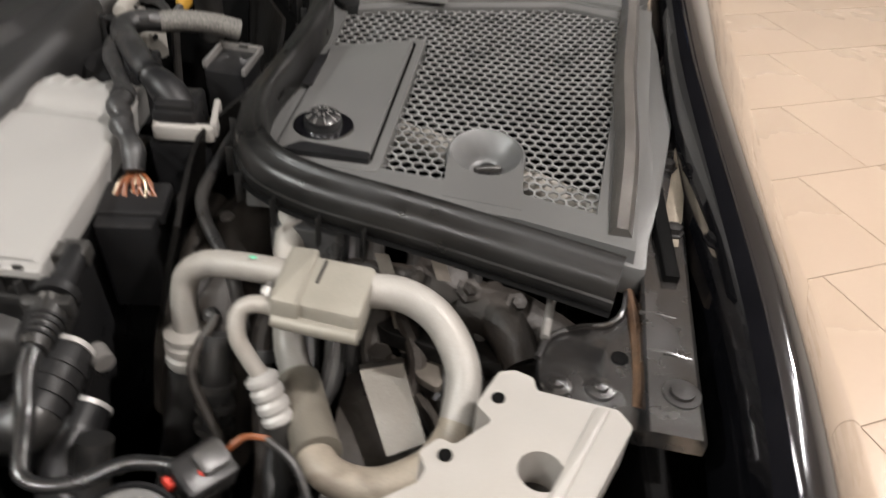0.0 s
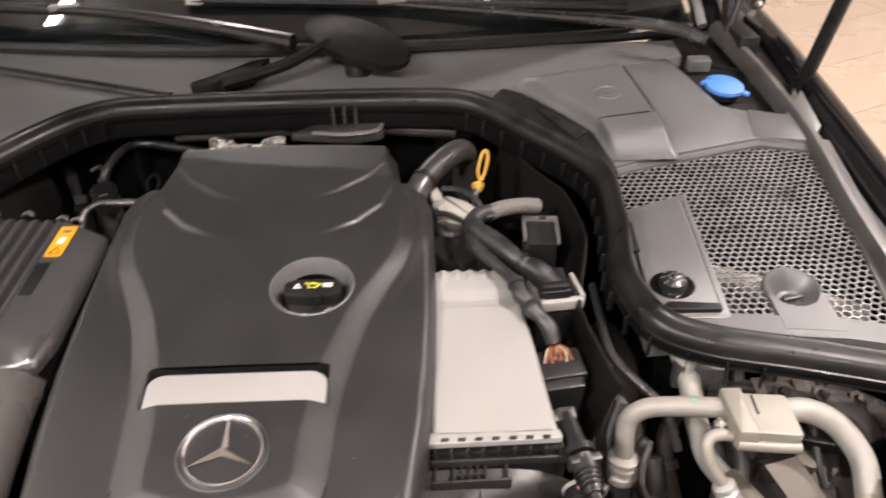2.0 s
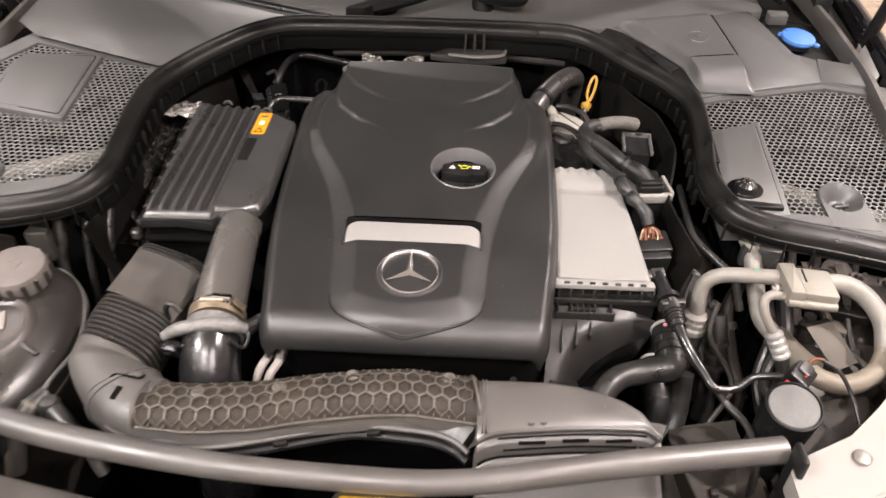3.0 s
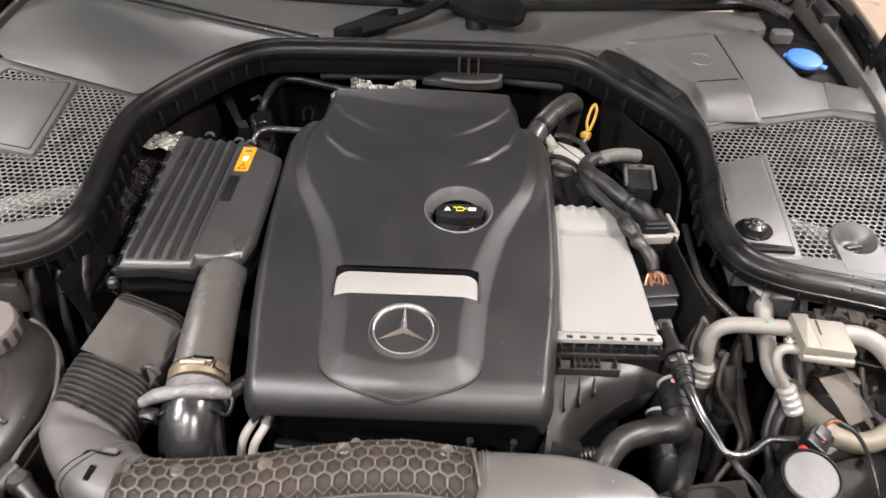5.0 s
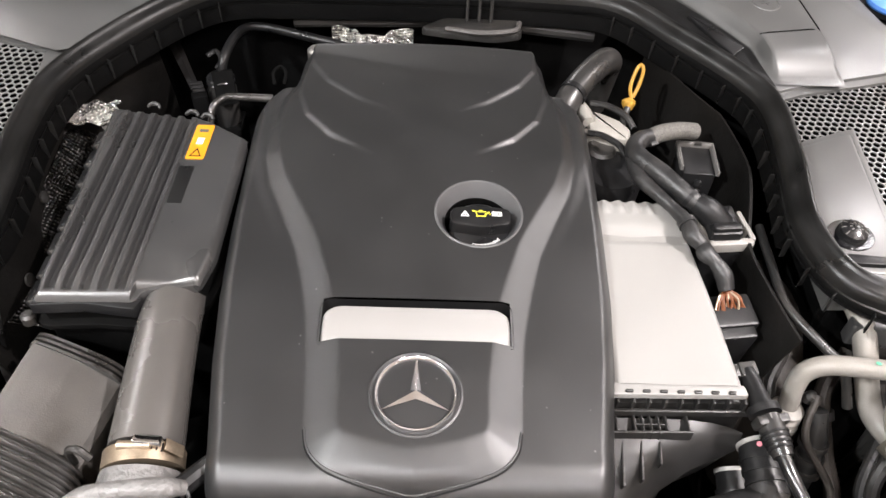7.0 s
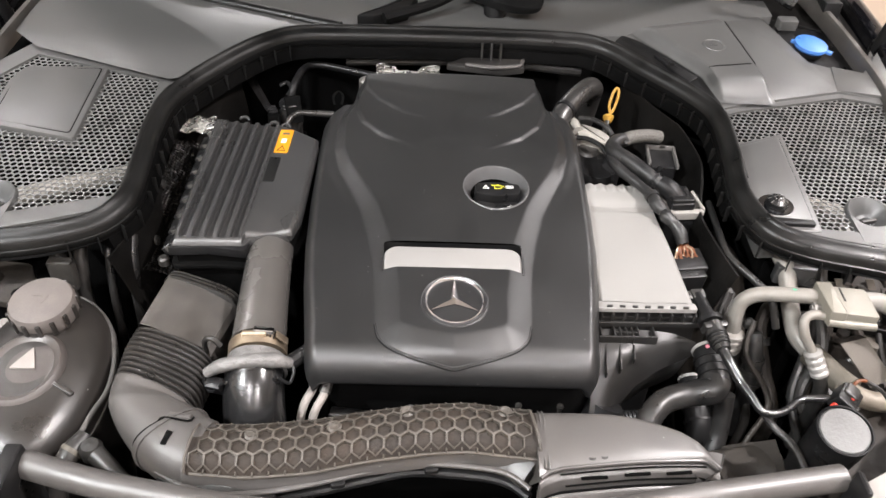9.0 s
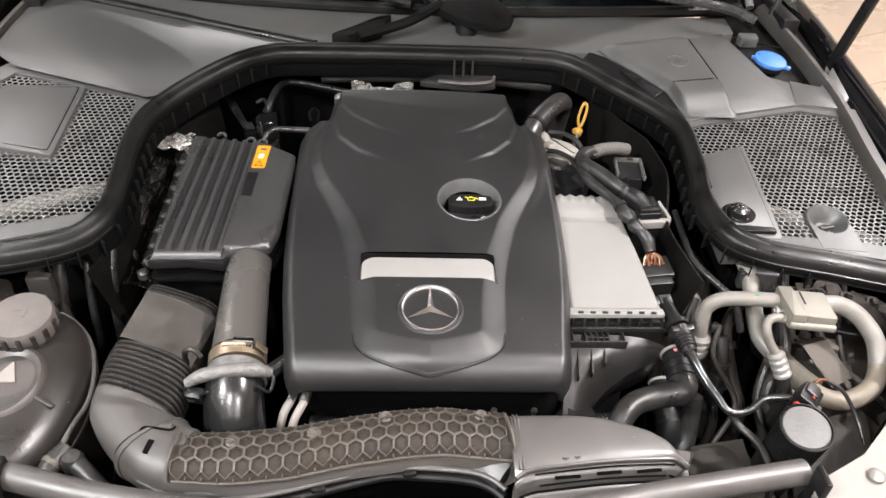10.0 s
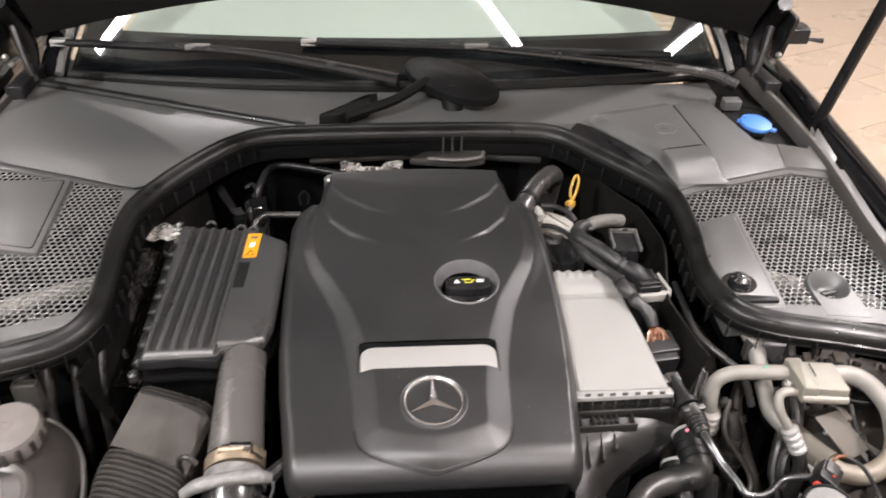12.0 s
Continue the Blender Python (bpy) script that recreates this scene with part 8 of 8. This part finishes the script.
    part("rail_box", box(0.16, 0.22, 0.45, pose(0.585, -0.29, 0.30, 0, 0, 20)), DUSTBROWN, s)
    part("rail_side", box(0.10, 0.16, 0.40, pose(0.42, -0.27, 0.30, 0, 0, 10)), DUSTBROWN, s)
    part("rail_rust", box(0.012, 0.012, 0.008, pose(0.40, -0.30, 0.70)), RUSTDUST, s)
    u = thing("plug_cable", "orange and black sensor cable", "cable", (0.52, -0.19, 0.78))
    part("orange_piece", tube([(0.508, -0.196, 0.826), (0.520, -0.187, 0.834), (0.535, -0.184, 0.832)], 0.0022, 8, 5), COPPER, u)
    part("black_piece", tube([(0.533, -0.184, 0.832), (0.555, -0.196, 0.822), (0.570, -0.22, 0.80), (0.575, -0.25, 0.78)], 0.0028, 8, 5), HOSE, u)


right_corner()


def arch_panel():
    t = thing("wheel_arch_liner", "dusty brown moulded wheel arch liner", "arch liner", (0.43, 0.06, 0.5))
    part("panel_bulge", tube([(0.436, 0.16, 0.78), (0.436, 0.09, 0.785), (0.428, 0.04, 0.76), (0.424, -0.01, 0.70), (0.42, -0.03, 0.60)], [0.020, 0.030, 0.036, 0.040, 0.042], 18, 7), DUSTBROWN, t)
    part("panel_fold", tube([(0.402, 0.11, 0.80), (0.398, 0.05, 0.775), (0.392, 0.0, 0.73), (0.388, -0.02, 0.65)], [0.010, 0.014, 0.016, 0.018], 12, 6), DUSTBROWN, t)
    part("panel_screw", lathe([(0.007, 0), (0.007, 0.004), (0, 0.005)], 12, pose(0.425, 0.07, 0.808)), STEEL, t)


arch_panel()


def arch_sheets():
    a = thing("splash_guard", "dusty brown pressed splash guard below the pipe loop", "splash guard", (0.65, -0.12, 0.5))
    part("sheet", thick(grid(lambda u, v: (0.555 + 0.19 * u, -0.015 - 0.235 * v, 0.722 + 0.020 * u + 0.010 * math.sin(7 * v + 3 * u) - 0.02 * v), linspace(0, 1, 20), linspace(0, 1, 24)), 0.003), DUSTBROWN, a)
    part("sheet_fold", tube([(0.60, -0.02, 0.735), (0.64, -0.09, 0.742), (0.69, -0.17, 0.738), (0.72, -0.24, 0.725)], 0.007, 10, 6), DUSTBROWN, a)
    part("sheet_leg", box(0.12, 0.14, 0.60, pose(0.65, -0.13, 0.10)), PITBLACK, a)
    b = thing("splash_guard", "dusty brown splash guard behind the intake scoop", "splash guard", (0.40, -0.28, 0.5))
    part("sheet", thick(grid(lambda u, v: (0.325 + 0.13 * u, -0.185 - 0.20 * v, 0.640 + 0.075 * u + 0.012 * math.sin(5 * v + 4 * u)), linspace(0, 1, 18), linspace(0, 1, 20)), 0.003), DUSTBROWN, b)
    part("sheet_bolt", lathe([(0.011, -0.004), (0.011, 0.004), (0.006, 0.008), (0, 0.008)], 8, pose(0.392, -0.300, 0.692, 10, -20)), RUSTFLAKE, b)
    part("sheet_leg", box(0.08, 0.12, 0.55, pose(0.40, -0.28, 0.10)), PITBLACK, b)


arch_sheets()


def bay_cables():
    """Dusty cables and hoses deep between the pipes."""
    rnd = random.Random(21)
    for k in range(11):
        x, y = 0.43 + 0.028 * k + rnd.uniform(-0.01, 0.01), rnd.uniform(-0.085, 0.0)
        t = thing("bay_cable", "dusty dark cable deep between the pipes", "cable", (x, y, 0.55), "cables between the pipes")
        p = [(x + rnd.uniform(-0.015, 0.015), y + 0.05, 0.80 - 0.02 * rnd.random()), (x + rnd.uniform(-0.02, 0.02), y + 0.015, 0.755), (x + rnd.uniform(-0.03, 0.03), y - 0.03, 0.70), (x + rnd.uniform(-0.05, 0.05), y - 0.08, 0.64), (x + rnd.uniform(-0.05, 0.05), y - 0.10, 0.50)]
        part("cable_run", tube(p, rnd.uniform(0.004, 0.010), 10, 6), (DUSTY, DUSTBROWN, RUSTDUST, HOSE)[k % 4], t)
        if k % 2 == 0:
            a, b = Vector(p[1]), Vector(p[2])
            part("cable_clip", tube([a.lerp(b, 0.3), a.lerp(b, 0.45)], 0.012, 12, 1), DUSTY, t)


bay_cables()


def left_corner():
    t = thing("tank_label_plate", "pale round and square stickers beside the tank", "sticker", (-0.63, -0.15, 0.70))
    part("round_sticker", lathe([(0.014, -0.05), (0.014, 0.0), (0, 0.0005)], 26, pose(-0.612, -0.095, 0.798, 20, -10)), PALEPRINT, t)
    part("square_sticker", box(0.020, 0.030, 0.002, pose(-0.632, -0.153, 0.795, 20, -10)), STRAPGREY, t)
    part("sticker_base", box(0.10, 0.12, 0.30, pose(-0.645, -0.15, 0.46, 0, 0, 0)), DUSTBROWN, t)
    b = thing("wing_brace", "dusty stamped metal brace under the tower cover", "bracket", (-0.66, 0.0, 0.5))
    part("brace_plate", prism(rounded([(-0.72, -0.03), (-0.60, -0.06), (-0.585, -0.03), (-0.62, 0.03), (-0.72, 0.04)], 0.008, 3), 0.795, 0.806, 0.003), DUSTBROWN, b)
    part("brace_hole", lathe([(0.010, 0), (0.010, 0.001), (0, 0.001)], 16, pose(-0.612, -0.035, 0.806)), PITBLACK, b)
    part("brace_bolt", lathe([(0.014, 0), (0.012, 0.008), (0.007, 0.012), (0, 0.013)], 18, pose(-0.66, -0.005, 0.806)), RUSTDUST, b)
    part("brace_leg", box(0.06, 0.06, 0.52, pose(-0.67, 0.0, 0.28)), PITBLACK, b)
    for x, y, r in ((-0.575, 0.012, 0.012), (-0.545, 0.018, 0.010), (-0.505, 0.022, 0.006), (-0.47, 0.02, 0.008)):
        w = thing("bay_hose", "dark dusty hose under the tower cover", "hose", (x, y, 0.55), "hoses under the tower cover")
        part("hose_run", tube([(x, y + 0.03, 0.85), (x + 0.003, y, 0.81), (x + 0.005, y - 0.02, 0.74), (x, y - 0.03, 0.55)], r, 12, 5), DUSTY if r > 0.009 else HOSE, w)
    k = thing("cover_clip", "black clip holding the tower cover", "clip", (-0.555, 0.0, 0.80))
    part("clip_body", box(0.035, 0.016, 0.05, pose(-0.552, -0.012, 0.80)), DUSTY, k)
    m = thing("cover_clip", "black clip holding the tower cover over the pipes", "clip", (0.50, 0.0, 0.80))
    part("clip_body", box(0.060, 0.018, 0.030, pose(0.512, 0.018, 0.822, 0, 0, -8)), AIRBOX, m)
    for i, (x, y, z) in enumerate(((-0.17, -0.155, 0.80), (-0.155, -0.165, 0.80))):
        p = thing("spark_lead", "pale grey lead below the engine cover", "cable", (x, y, 0.70), "leads below the cover")
        part("lead_run", tube([(x, y, 0.815), (x - 0.006, y - 0.03, 0.80), (x - 0.020, y - 0.055, 0.78), (x - 0.03, y - 0.06, 0.70)], 0.0055, 10, 5), PALEPRINT, p)
        part("lead_joint", tube([(x - 0.004, y - 0.020, 0.806), (x - 0.007, y - 0.032, 0.799)], 0.0075, 10, 2), DUSTY, p)
    for x in (0.09, 0.145):
        n = thing("cover_stud", "small metal stud below the engine cover", "stud", (x, -0.19, 0.75), "studs below the cover")
        part("stud_body", lathe([(0.003, -0.06), (0.003, 0.0), (0.0046, 0.001), (0.0046, 0.005), (0.0, 0.006)], 8, pose(x, -0.188, 0.768)), DUSTY, n)
    a = thing("alternator_hose", "dark hose run below the engine cover", "hose", (0, -0.2, 0.70))
    part("hose_run", tube([(-0.16, -0.180, 0.735), (-0.05, -0.188, 0.73), (0.05, -0.184, 0.725), (0.16, -0.188, 0.71)], 0.011, 12, 6), BLACK, a)
    for x in (-0.09, 0.02, 0.11):
        part("hose_clip", tube([(x, -0.185, 0.729), (x + 0.008, -0.185, 0.7285)], 0.0135, 12, 1), DUSTY, a)
    for x in (-0.052,):
        e = thing("cover_rest", "dusty grey rubber rest below the cover", "rubber rest", (x, -0.2, 0.7), "rubber rests")
        part("rest_body", tube([(x, -0.185, 0.75), (x, -0.203, 0.778)], 0.0065, 12, 3), DUSTY, e)


left_corner()


def door_side():
    """Pillars beside the windscreen that close the car's front."""
    for s in (1, -1):
        p = thing("windscreen_pillar", "black painted windscreen pillar", "car pillar", (s * 0.80, 0.9, 0.9), "windscreen pillars")
        part("pillar_post", tube([(s * 0.775, 0.845, 0.955), (s * 0.765, 0.95, 1.03), (s * 0.72, 1.30, 1.24), (s * 0.66, 1.62, 1.43)], [0.028, 0.03, 0.032, 0.034], 14, 5), PAINT, p)
        part("pillar_trim", tube([(s * 0.755, 0.83, 0.965), (s * 0.748, 0.93, 1.035), (s * 0.70, 1.28, 1.25)], 0.009, 10, 5), STRAPGREY, p)


door_side()


# ---- tiled showroom floor, nearest tiles as pieces ----
def tiled_floor():
    f = solid("floor", box(2 * ROOM_X, ROOM_Y1 - ROOM_Y0, 0.1, pose(0, (ROOM_Y0 + ROOM_Y1) / 2, -0.1044), 0, 0), GROUT, "large beige polished floor tiles with thin joints", "floor", kind="structure")
    a = radians(25)
    ca, sa = math.cos(a), math.sin(a)
    L, W, g = 0.90, 0.45, 0.003
    me = bpy.data.meshes.new("tile")
    geo = prism([(-L / 2 + g / 2, -W / 2 + g / 2), (L / 2 - g / 2, -W / 2 + g / 2), (L / 2 - g / 2, W / 2 - g / 2), (-L / 2 + g / 2, W / 2 - g / 2)], -0.0044, 0.0, 0.0008)
    me.from_pydata(geo[0], [], geo[1])
    me.materials.append(TILE)
    far = []
    near = 0
    for j in range(-30, 31):
        for i in range(-16, 17):
            u, v = (i + (j % 3) / 3) * L, j * W
            x, y = 1.979 + L / 2 * ca - W / 2 * sa + u * ca - v * sa, 1.874 + L / 2 * sa + W / 2 * ca + u * sa + v * ca
            if abs(x) > ROOM_X - 0.45 or not ROOM_Y0 + 0.45 < y < ROOM_Y1 - 0.45:
                continue
            if 0.7 < abs(x) < 4.0 and 0.2 < y < 5.2 and near < 290:
                ob = new("tile", me)
                ob.parent = f
                ob.matrix_basis = Matrix.Translation((x, y, 0)) @ pose(0, 0, 0, 0, 0, 25)
                near += 1
            else:
                far.append(xf(geo, pose(x, y, 0, 0, 0, 25)))
    rest = part("tile_field", join(*far), TILE, f, smooth=False)
    tagged(rest, kind="stuff")


tiled_floor()
